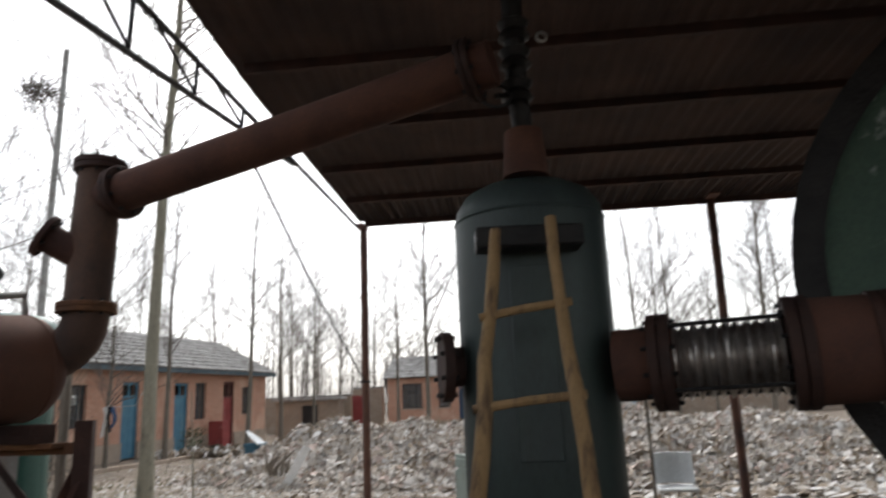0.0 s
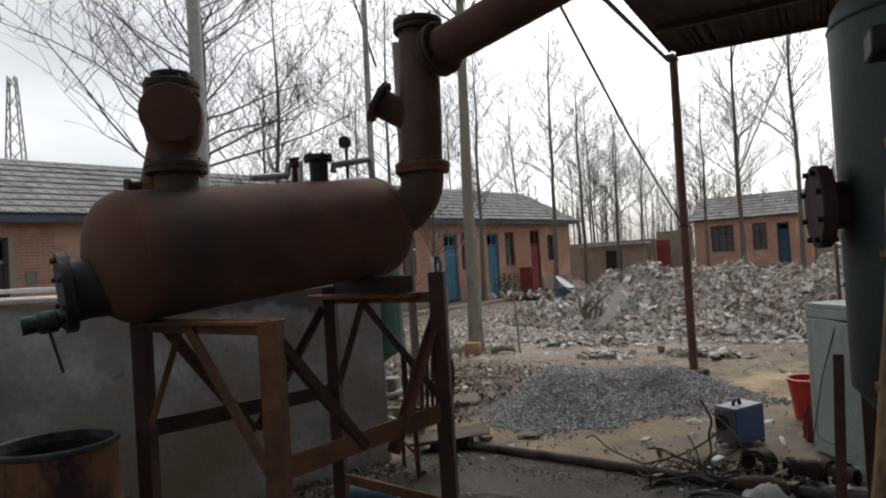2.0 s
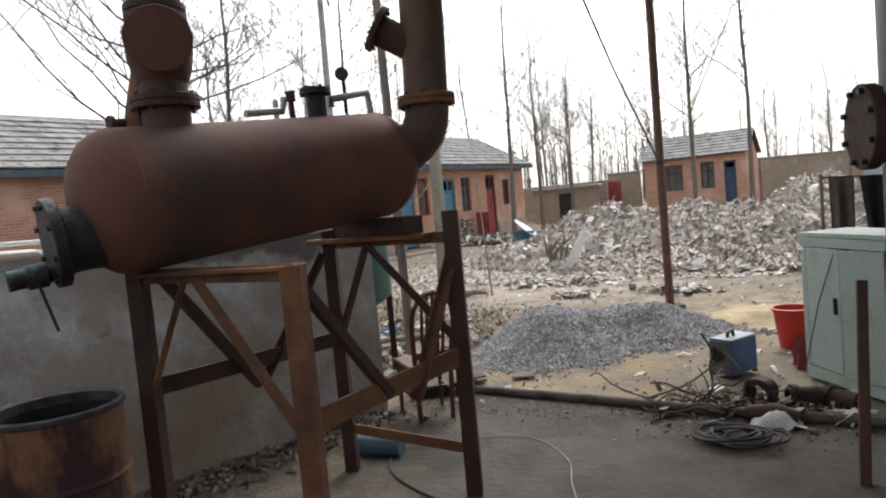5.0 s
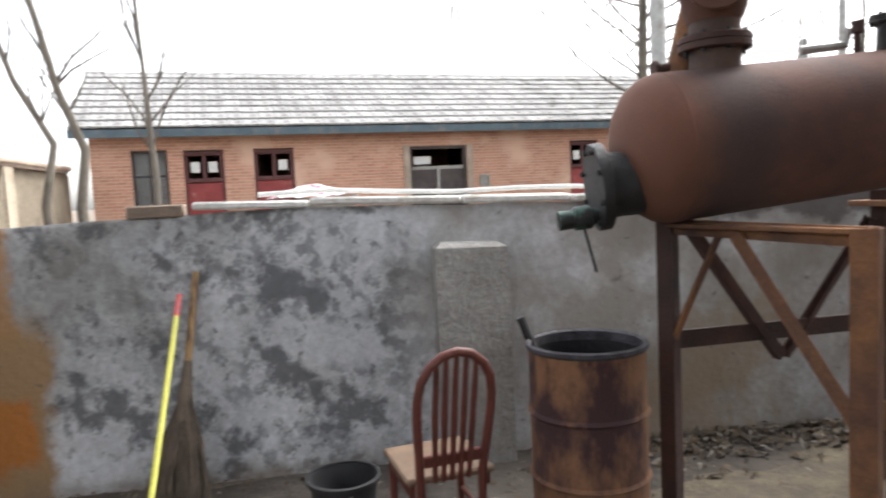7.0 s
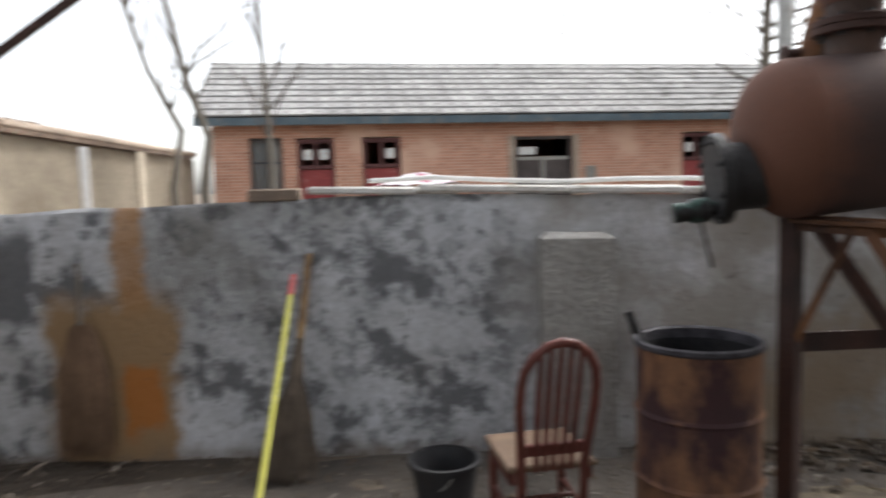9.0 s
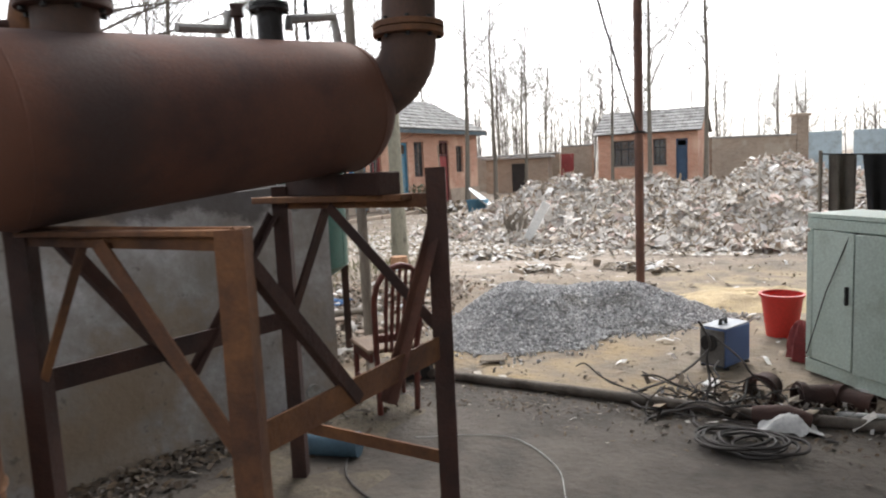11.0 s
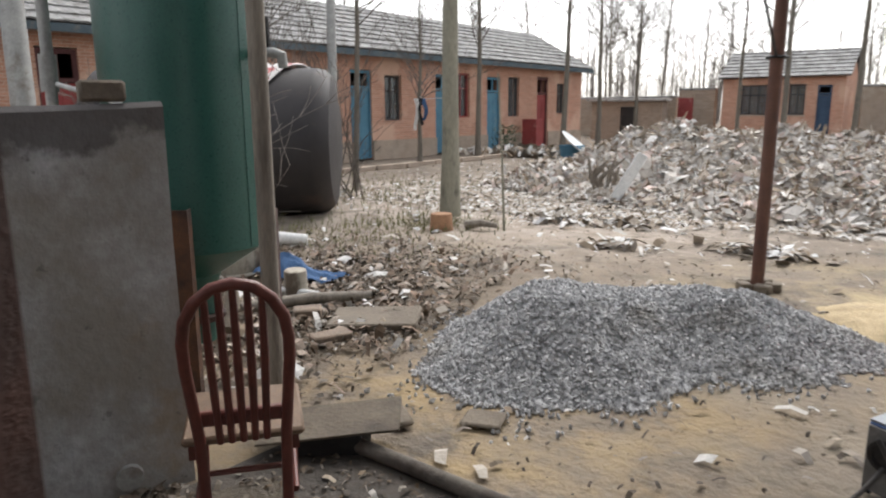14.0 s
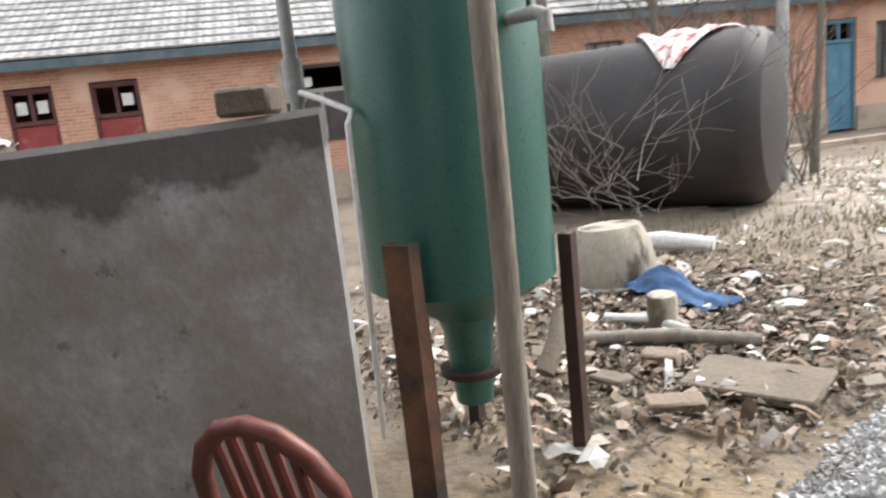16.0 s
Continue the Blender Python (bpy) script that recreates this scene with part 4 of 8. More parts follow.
    b = BM()
    leaf_frame(b, m, 1.42, 1.53, 0.07, 0.14)
    wn = part("window", b, M_DARKWOOD, h)
    for x in (-0.35, 0.35):
        b = BM()
        box(b, None, (0.62, 0.035, 0.92), m=m @ Matrix.Translation((x, 0.02, 0.53)), bevel=0.008)
        part("shutter", b, M_DARKWOOD, wn, "dark wooden shutter leaf")
    b = BM()
    box(b, None, (1.28, 0.05, 0.08), m=m @ Matrix.Translation((0, 0, 1.02)))
    box(b, None, (0.07, 0.04, 0.9), m=m @ Matrix.Translation((0, -0.02, 0.53)))
    part("glazing_bar", b, M_GREYFRAME, wn)
    b = BM()
    box(b, None, (0.42, 0.012, 0.18), m=m @ Matrix.Translation((-0.36, 0.05, 1.2)))
    part("paper_sheet", b, M_WHITE, wn, "white sheet seen through the upper light")
    for x in (-0.78, 0.78):
        b = BM()
        box(b, None, (0.14, 0.05, 1.6), m=bm_(7.91 + x, 1.9, 0.026))
        part("window_surround", b, M_PLINTH, wn)
    b = BM()
    leaf_frame(b, bm_(9.05, 1.68, 0.03), 0.24, 0.28, 0.04, 0.06)
    box(b, None, (0.16, 0.01, 0.2), m=bm_(9.05, 1.82, 0.012))
    part("wall_vent", b, M_GREYFRAME, h)


long_building()

# ---------- left boundary wall ----------
L0, L1 = Vector((-2.0, -4.03, 0)), Vector((-16.7, -0.48, 0))
LD = (L1 - L0).normalized()
LN = Vector((-LD.y, LD.x, 0)) * -1
LRZ = math.degrees(math.atan2(LD.y, LD.x))


def lp(s, z, off=0.0):
    p = L0 + LD * (s + 2.06) + LN * off
    return Vector((p.x, p.y, z))


def bare(s):
    """Height up to which the plaster has fallen off the wall."""
    t = (s - 2.6) / 1.15
    return max(0.05, 0.2 + 0.66 * math.exp(-t ** 4) + 0.2 * fbm(s, 0, 2.4, 6) + 0.1 * fbm(s, 1, 9.0, 3))


def boundary_wall():
    w = thing("wall_boundary", "tall tan plastered boundary wall with bare brick at its foot", "wall", lp(6, 0), kind="structure")
    b = BM()
    box(b, None, (15.1, 0.2, 2.41), m=Matrix.Translation(lp(5.45, 1.105, -0.13)) @ pose(0, 0, 0, 0, 0, LRZ))
    part("brick_core", b, M_BGREY, w)
    rows, n = [], 260
    b = BM()
    for i in range(n + 1):
        s = -2.0 + 14.9 * i / n
        lo = bare(s)
        rows.append([b.verts.new(lp(s, z, 0.012 * fbm(s, z, 1.3, 2) + 0.01)) for z in (lo + (2.28 - lo) * k / 9 for k in range(10))])
    for a, c in zip(rows, rows[1:]):
        for k in range(9):
            b.faces.new((a[k], c[k], c[k + 1], a[k + 1])).smooth = True
    thicken(b, 0.025)
    part("plaster_coat", b, M_PLASTER, w)
    for s in (5.2, 9.7):
        b = BM()
        box(b, None, (0.36, 0.1, 2.36), m=Matrix.Translation(lp(s, 1.13, 0.01)) @ pose(0, 0, 0, 0, 0, LRZ), bevel=0.015)
        part("pier", b, M_PLASTER, w)
    # projecting brick course and broken courses above it
    rnd = random.Random(12)
    me = []
    for k in range(5):
        bb = BM()
        box(bb, (0, 0, 0), (0.24, 0.115, 0.055), bevel=0.005)
        for v in bb.verts:
            v.co += Vector((rnd.uniform(-0.005, 0.005), rnd.uniform(-0.005, 0.005), rnd.uniform(-0.004, 0.004)))
        mm = bpy.data.meshes.new("brick")
        bb.to_mesh(mm)
        bb.free()
        mm.materials.append(M_BRICK)
        me.append(mm)

    def brick(p, rz, tilt=0.0):
        ob = new("brick", me[rnd.randrange(5)])
        ob.parent = w
        ob.matrix_parent_inverse = w.matrix_basis.inverted()
        ob.matrix_basis = Matrix.Translation(p) @ pose(0, 0, 0, tilt, rnd.uniform(-2, 2), rz)

    s = -1.0
    while s < 12.8:
        brick(lp(s, 2.33, 0.0), LRZ + rnd.uniform(-2, 2))
        s += 0.252
    for row, z in enumerate((2.39, 2.45, 2.51)):
        s = -0.9 + 0.1 * row
        while s < 8.5 - row * 1.4:
            if fbm(s, row, 0.9, 7) + 0.28 > 0.12 + 0.2 * row:
                brick(lp(s, z, -0.06 + rnd.uniform(-0.02, 0.02)), LRZ + rnd.uniform(-6, 6), rnd.uniform(-3, 3))
            s += 0.256
    # brickwork bared at the foot
    for j in range(17):
        z = 0.05 + 0.066 * j
        s = 0.6 + (0.125 if j % 2 else 0)
        while s < 4.6:
            if z < bare(s) - 0.02 and rnd.random() > 0.07:
                brick(lp(s + rnd.uniform(-0.012, 0.012), z + rnd.uniform(-0.006, 0.006), -0.042 + rnd.uniform(-0.022, 0.016)), LRZ + rnd.uniform(-3, 3), rnd.uniform(-2.5, 2.5))
            s += 0.25
    # cement weathering on the far top
    b = BM()
    box(b, None, (7.5, 0.3, 0.1), m=Matrix.Translation(lp(9.3, 2.41, -0.1)) @ pose(0, 0, 0, 0, 0, LRZ), bevel=0.03)
    part("cement_cap", b, M_PLINTH, w)


boundary_wall()

# ---------- shed ----------
RX0, RX1, RY0, RY1, RZ = -1.86, 6.0, -4.0, 8.85, 4.0


def shed():
    n = 260
    b = BM()
    rows = []
    for y in (RY0, -2.5, 0.5, 2.0, 3.4, 4.1, 4.8, 6.6, RY1):
        x0 = RX0 + 0.022 * max(0.0, 8.85 - y) + 0.06 * max(0.0, 4.8 - y) ** 1.2 / 1.5
        rows.append([b.verts.new((x0 + (RX1 - x0) * i / n, y + (0.02 * fbm(i, 0, 0.3, 1) if y == RY1 else 0), RZ + 0.014 * math.sin(i * 2 * math.pi * (RX1 - RX0) / 0.13 / n))) for i in range(n + 1)])
    for a, c in zip(rows, rows[1:]):
        for i in range(n):
            b.faces.new((a[i], a[i + 1], c[i + 1], c[i])).smooth = True
    thicken(b, 0.012)
    solid("ceiling_shed_roof", b, M_ROOFSHEET, "dark rusted corrugated sheet roof of the open shed", "roof", kind="structure")
    y = RY1 - 0.12
    while y > RY0:
        b = BM()
        x0 = RX0 + 0.1 + 0.022 * max(0.0, 8.85 - y) + 0.06 * max(0.0, 4.8 - y) ** 1.2 / 1.5
        box(b, ((x0 + RX1) / 2, y, RZ - 0.055), (RX1 - x0, 0.05, 0.075))
        solid("purlin", b, M_RUST_DK, "dark steel purlin under the shed roof", "purlin", "roof purlins", "structure")
        y -= 1.12
    # back and right-hand screens that close the shed
    b = BM()
    box(b, (2.0, -6.6, 1.2), (16.0, 0.24, 2.5))
    solid("wall_back", b, M_BGREY, "plain brick wall closing the yard", "wall", kind="structure")
    b = BM()
    box(b, (10.2, 0.0, 1.2), (0.24, 13.4, 2.5))
    solid("wall_side", b, M_BGREY, "plain brick wall along the yard's far side", "wall", kind="structure")
    # lattice girder under the open edge
    g = thing("roof_truss", "welded black angle-steel lattice girder along the roof edge", "truss", (RX0, 2.5, RZ - 0.3))
    x = RX0 - 0.02
    lo = lambda y: RZ - 0.1 - max(0.0, (5.9 - y)) * 0.118  # noqa: E731
    b = BM()
    angle_iron(b, (x, 6.1, lo(6.1)), (x, 0.4, lo(0.4)), 0.05)
    part("bottom_chord", b, M_TAR, g)
    b = BM()
    angle_iron(b, (x, 8.8, RZ - 0.06), (x, 0.4, RZ - 0.06), 0.05)
    part("top_chord", b, M_TAR, g)
    y, k = 5.6, 0
    while y > 1.0:
        b = BM()
        tube(b, [(x, y, lo(y)), (x, y + 0.02, RZ - 0.06)], 0.014, 6)
        part("web_strut", b, M_TAR, g)
        b = BM()
        tube(b, [(x, y, lo(y)), (x, y - 0.62, RZ - 0.06)], 0.012, 6)
        part("web_brace", b, M_TAR, g)
        y -= 0.8
    for px, py, r in ((-1.87, 9.1, 0.052), (2.75, 8.75, 0.055)):
        p = thing("shed_post", "rusty brown steel tube post carrying the shed roof", "post", (px, py, 0), "shed posts")
        top = Vector((px + 0.01, min(py, RY1 - 0.05), RZ - 0.02))
        part("post_tube", tube(BM(), [(px, py, -0.1), (px, py, 2.0), (top.x, py - 0.02, RZ - 0.03)], r, 14), M_BROWN, p)
        part("head_plate", box(BM(), (px, py - 0.12, RZ - 0.03), (0.14, 0.34, 0.02)), M_BROWN, p)
        b = BM()
        for k in range(5):
            a = k * 1.3
            box(b, (px + 0.12 * math.cos(a), py + 0.12 * math.sin(a), 0.03), (0.13, 0.09, 0.07), k * 40, bevel=0.01)
        solid("footing_stone", b, M_SLAB, "rough stones packed round the post foot", "stone")
    t = thing("guy_wire", "thin black steel guy wire from roof truss to post", "wire", (-1.9, 9.0, 1.86))
    part("wire", tube(BM(), [(-1.87, 9.04, 1.86), (-1.93, 7.0, 2.76), (-1.98, 4.95, 3.8)], 0.012, 6), M_TAR, t)
    part("tie", tube(BM(), [(-1.87 + 0.075 * math.cos(a), 9.1 + 0.075 * math.sin(a), 1.86) for a in (i * 0.7 for i in range(10))], 0.012, 6), M_TAR, t)


shed()


def near_post():
    p = thing("steel_post", "thick brown-painted steel post with slanting brace", "post", (-4.2, -1.51, 0))
    part("post_tube", tube(BM(), [(-4.2, -1.51, -0.05), (-4.22, -1.53, 4.3)], 0.08, 20), M_BROWN, p)
    part("base_plate", box(BM(), (-4.2, -1.51, 0.02), (0.26, 0.26, 0.02), 10, bevel=0.004), M_BROWN, p)
    part("brace", angle_iron(BM(), (-4.15, -1.45, 1.72), (-4.0, 1.48, 4.0), 0.036, 0.012), M_RUST_DK, p)


near_post()


def lean_to():
    """Unseen sheet roof carried by the brown post, added to shade the corner."""
    def fn(u, v):
        x, y = -5.2 + 3.9 * u, -5.4 + 4.5 * v
        return Vector((x, y, 4.34 + 0.014 * math.sin(x * 48)))
    b = sheet(240, 6, fn)
    thicken(b, 0.012)
    solid("ceiling_lean_to", b, M_ROOFSHEET, "dark corrugated sheet roof over the yard corner", "roof", kind="structure")
    b = BM()
    beam(b, (-4.22, -5.3, 4.27), (-4.0, 1.5, 4.05), 0.06, 0.09)
    solid("eave_beam", b, M_RUST_DK, "dark steel beam resting on the brown post", "beam", kind="structure")


lean_to()

# ---------- rusty boiler on its stand ----------
TA, TB = Vector((-3.155, 2.13, 1.731)), Vector((-2.63, 3.63, 1.865))   # ends of the barrel's axis
TD = (TB - TA).normalized()
TR = 0.325


def boiler():
    t = thing("boiler", "rusty horizontal steel boiler with flanged stacks and valve", "boiler", (-2.9, 2.9, 1.42))
    m = up_m(TA, TD)
    n = (TB - TA).length
    prof = [(0, -0.13), (0.12, -0.122), (0.21, -0.095), (0.275, -0.05), (0.31, 0.0), (TR, 0.05), (TR, 0.07)]
    prof += [(TR - 0.004 * k, n * k / 6) for k in range(1, 6)] + [(0.303, n - 0.05), (0.29, n), (0.255, n + 0.05), (0.19, n + 0.09), (0.1, n + 0.115), (0, n + 0.122)]
    barrel = part("barrel", lathe(BM(), prof, 48, m), M_BOILER, t)
    for z, q in ((0.06, TR), (n - 0.055, 0.3035)):
        part("weld_seam", lathe(BM(), [(q - 0.003, z - 0.009), (q + 0.003, z), (q - 0.003, z + 0.009)], 48, m), M_BOILER, barrel)
    up = Vector((0, 0, 1))
    # relief stack with a blanked tee, near end
    c = TA + TD * 0.32
    z0 = TA.z + 0.25
    st = part("flue_pipe", tube(BM(), [(c.x, c.y, z0), (c.x, c.y, 2.26), (c.x, c.y, 2.6)], [0.108, 0.108, 0.104], 20), M_PIPE, t)
    flange(st, "flange", (c.x, c.y, 2.18), up, 0.155, 0.03, M_RUST_DK)
    ball = [(0.112, -0.16), (0.135, -0.1), (0.148, -0.02), (0.148, 0.05), (0.13, 0.11), (0.112, 0.15)]
    part("tee_body", lathe(BM(), ball, 24, Matrix.Translation((c.x, c.y, 2.43))), M_RUST, st)
    way = (Vector((-0.2, 0, 0)) - Vector((c.x, c.y, 0))).normalized() + Vector((0, -0.05, 0))
    b = BM()
    tube(b, [Vector((c.x, c.y, 2.43)), Vector((c.x, c.y, 2.43)) + way * 0.17], 0.115, 20)
    part("tee_branch", b, M_RUST, st)
    part("blank_flange", disc(BM(), up_m(Vector((c.x, c.y, 2.43)) + way * 0.165, way), 0.146, 0.03), M_RUST, st, "round rusty blanking plate")
    flange(st, "top_flange", (c.x, c.y, 2.59), up, 0.138, 0.035, M_RUST_DK)
    b = BM()
    lathe(b, [(0.085, -0.02), (0.1, 0.0), (0.1, 0.03), (0.08, 0.03), (0.08, -0.02)], 20, Matrix.Translation((c.x, c.y, 2.64)))
    part("outlet_lip", b, M_TAR, st)
    b = BM()
    tube(b, [(c.x - 0.12, c.y, 2.64), (c.x - 0.04, c.y, 2.69), (c.x + 0.02, c.y, 2.66)], 0.008, 6)
    part("lifting_wire", b, M_TAR, st)
    # second thinner riser behind it
    q = c - Vector((TD.y, -TD.x, 0)) * 0.2 - TD * 0.06
    ri = part("riser", tube(BM(), [(q.x, q.y, z0 - 0.1), (q.x, q.y, 2.1), (q.x + 0.1, q.y + 0.04, 2.5)], 0.066, 14), M_RUST_OR, t)
    stub = Vector((q.x, q.y, 2.12))
    part("riser_stub", tube(BM(), [stub, stub - TD * 0.12], 0.024, 10), M_RUST_DK, ri)
    part("stub_cap", disc(BM(), up_m(stub - TD * 0.11, -TD), 0.042, 0.025, 14), M_RUST_DK, ri)
    # elbow at the far end, carrying the tee and the slanting main
    e0 = TB + TD * 0.03 + Vector((0, 0, 0.03))
    cx, cy = -2.3, 3.62
    pts = [e0 + Vector((-0.08, -0.06, -0.03))]
    for k in range(7):
        a = math.pi / 2 * k / 6
        pts.append(Vector((e0.x + (cx - e0.x) * math.sin(a), e0.y + (cy - e0.y) * math.sin(a), e0.z + 0.24 * (1 - math.cos(a)))))
    pts += [Vector((cx, cy, 2.17)), Vector((cx + 0.015, cy, 2.5)), Vector((cx + 0.03, cy, 3.03))]
    el = part("elbow_pipe", tube(BM(), pts, [0.13, 0.13] + [0.128] * 6 + [0.125, 0.125, 0.12], 22), M_PIPE, t)
    flange(el, "flange", (cx, cy, 2.19), up, 0.165, 0.03, M_RUST_OR)
    flange(el, "cap_flange", (cx + 0.03, cy, 3.05), up, 0.15, 0.035, M_RUST_DK)
    # hand-hole branch leaning back and up
    bw = Vector((-0.62, -0.35, 0.42)).normalized()
    o = Vector((cx, cy, 2.47))
    part("side_branch", tube(BM(), [o, o + bw * 0.27], 0.088, 18), M_RUST, el)
    fl = part("branch_flange", disc(BM(), up_m(o + bw * 0.26, bw), 0.132, 0.035), M_RUST, el)
    bolts(fl, up_m(o + bw * 0.275, bw), 0.105, 6, 0.03, 0.01)
    # main to the vessel
    s0, s1 = Vector((cx + 0.06, cy, 2.85)), Vector((0.14, 3.02, 3.2))
    d = (s1 - s0).normalized()
    mn = part("main_pipe", tube(BM(), [s0 - d * 0.05, s0 + d * 0.3, s0 + (s1 - s0) * 0.5, s1], 0.117, 22), M_RUST, t, "long rusty pipe slanting up to the vessel")
    flange(mn, "flange", s0 + d * 0.14, d, 0.16, 0.03, M_RUST_DK)
    flange(mn, "flange", s1 - d * 0.12, d, 0.165, 0.03, M_RUST_DK)
    # drain neck with blank plate and green valve on the near end
    nw = (-TD + Vector((-0.12, 0, -0.02))).normalized()
    p0 = TA - TD * 0.01 + Vector((0, 0, -0.125))
    nk = part("drain_neck", tube(BM(), [p0 + nw * -0.1, p0 + nw * 0.12, p0 + nw * 0.2], [0.15, 0.14, 0.15], 22), M_TAR, t, "tar-blackened neck")
    fl = part("drain_plate", disc(BM(), up_m(p0 + nw * 0.18, nw), 0.19, 0.05), M_TAR, nk)
    bolts(fl, up_m(p0 + nw * 0.21, nw), 0.165, 8, 0.035, 0.013)
    v0 = p0 + nw * 0.2 + Vector((0.02, 0, -0.12))
    vl = part("drain_valve", tube(BM(), [v0, v0 + nw * 0.05, v0 + nw * 0.06, v0 + nw * 0.13, v0 + nw * 0.14, v0 + nw * 0.2], [0.035, 0.035, 0.052, 0.052, 0.04, 0.043], 12), mat("green_valve_paint", (0.025, 0.075, 0.06), (0.06, 0.13, 0.1), 16, 0.5, 0.1, 0.3, 40, (0.014, 0.013, 0.013), 13, (0.4, 0.52)), t)
    part("valve_lever", beam(BM(), v0 + nw * 0.1, v0 + nw * 0.07 + Vector((0.02, 0.02, -0.24)), 0.025, 0.012), M_TAR, vl)
    # fittings on the back
    f0 = TA + TD * 1.16 + Vector((0, 0, TR))
    nz = part("nozzle", tube(BM(), [f0 - up * 0.05, f0 + up * 0.12], 0.055, 16), M_TAR, t)
    flange(nz, "flange", f0 + up * 0.12, up, 0.085, 0.018, M_TAR, 6)
    k0 = TA + TD * 1.0 + Vector((0, 0, TR))
    ck = part("drain_cock", tube(BM(), [k0 - up * 0.05, k0 + up * 0.07, k0 + up * 0.075, k0 + up * 0.12], [0.016, 0.016, 0.028, 0.024], 10), M_RUST_DK, t)
    part("cock_handle", tube(BM(), [k0 + up * 0.12 - TD * 0.03, k0 + up * 0.125 + TD * 0.03], 0.009, 8), M_RUST_DK, ck)
    g0 = TA + TD * 1.36 + Vector((0, 0, TR - 0.01))
    part("gauge_stem", tube(BM(), [g0, g0 + up * 0.2], 0.01, 8), M_TAR, t)
    gm = up_m(g0 + up * 0.22, (0.25, -1, 0))
    part("pressure_gauge", disc(BM(), gm, 0.038, 0.03), M_TAR, t)
    h0 = TA + TD * 0.98 + Vector((-0.04, 0, TR))
    part("small_pipe", tube(BM(), [h0 - TD * 0.22 + up * 0.03, h0 + up * 0.03, h0 + TD * 0.02 + up * 0.1], 0.02, 8), M_GALV, t)
    part("small_pipe", tube(BM(), [f0 + TD * 0.1 + up * 0.03, f0 + TD * 0.1 + up * 0.075, f0 + TD * 0.36 + up * 0.1, f0 + TD * 0.38 - up * 0.02], 0.022, 8), M_GALV, t)
    # saddle under the far end
    c = TA + TD * (n * 0.88)
    part("saddle", box(BM(), (c.x + 0.08, c.y, 1.5), (0.66, 0.14, 0.1), math.degrees(math.atan2(TD.y, TD.x)) - 90, bevel=0.006), M_RUST_DK, t)


boiler()


def boiler_stand():
    t = thing("boiler_stand", "welded rusty angle-iron stand carrying the boiler", "stand", (-2.7, 2.8, 0))
    A, B = Vector((-3.22, 2.3, 0)), Vector((-2.27, 2.25, 0))       # near end: back and front leg
    C, D = Vector((-2.98, 3.5, 0)), Vector((-2.1, 3.38, 0))        # far end: back and front leg
    zs = {"A": 1.42, "B": 1.41, "C": 1.5, "D": 1.56}
    P = {"A": A, "B": B, "C": C, "D": D}

    def q(k, z):
        return P[k] + Vector((0, 0, z))

    for k in "ABCD":
        w = 0.085 if k in "BD" else 0.075
        b = BM()
        m = pose(P[k].x, P[k].y, zs[k] / 2, 0, 0, 20)
        channel(b, m @ pose(w / 2, 0, 0, 0, 0, 90), w, w, zs[k])
        part("leg", b, M_RUST_OR if k == "B" else M_RUST_DK, t)
    for a, c, z1, z2, w in (("A", "B", 1.39, 1.38, 0.07), ("C", "D", 1.42, 1.42, 0.06), ("B", "D", 0.76, 0.78, 0.1), ("A", "C", 0.86, 0.84, 0.085), ("C", "D", 0.28, 0.26, 0.06)):
        part("rail", beam(BM(), q(a, z1), q(c, z2), 0.012, w), M_RUST_DK if (a, c) == ("A", "C") else M_RUST_OR, t)
    part("top_plate", box(BM(), (-2.66, 3.43, 1.437), (0.88, 0.13, 0.03), -8, bevel=0.004), M_RUST_OR, t)
    part("top_plate", box(BM(), (-2.72, 2.29, 1.4), (0.9, 0.14, 0.02), -2, bevel=0.004), M_RUST_OR, t)
    mid = lambda a, c, f: P[a] + (P[c] - P[a]) * f  # noqa: E731
    part("brace", angle_iron(BM(), mid("A", "B", 0.44) + Vector((0, 0, 1.37)), q("B", 0.72), 0.06), M_RUST_OR, t)
    part("brace", angle_iron(BM(), mid("A", "B", 0.31) + Vector((0, 0, 1.36)), q("A", 0.84), 0.036), M_RUST_OR, t)
    part("brace", angle_iron(BM(), mid("A", "C", 0.1) + Vector((0, 0, 1.37)), mid("A", "C", 0.5) + Vector((0, 0, 0.72)), 0.05), M_RUST_DK, t)
    part("brace", angle_iron(BM(), mid("A", "C", 0.95) + Vector((0, 0, 1.37)), mid("A", "C", 0.52) + Vector((0, 0, 0.72)), 0.04), M_RUST_DK, t)
    part("brace", angle_iron(BM(), q("B", 1.36), mid("B", "D", 0.45) + Vector((0, 0, 0.74)), 0.045), M_RUST_DK, t)
    part("brace", angle_iron(BM(), q("D", 1.36), mid("B", "D", 0.62) + Vector((0, 0, 0.66)), 0.05), M_RUST, t)
    part("brace", angle_iron(BM(), mid("C", "D", 0.35) + Vector((0, 0, 1.4)), q("D", 0.85), 0.05), M_RUST_DK, t)
    part("brace", angle_iron(BM(), mid("C", "D", 0.3) + Vector((0, 0, 1.4)), q("C", 0.85), 0.05), M_RUST_DK, t)


boiler_stand()


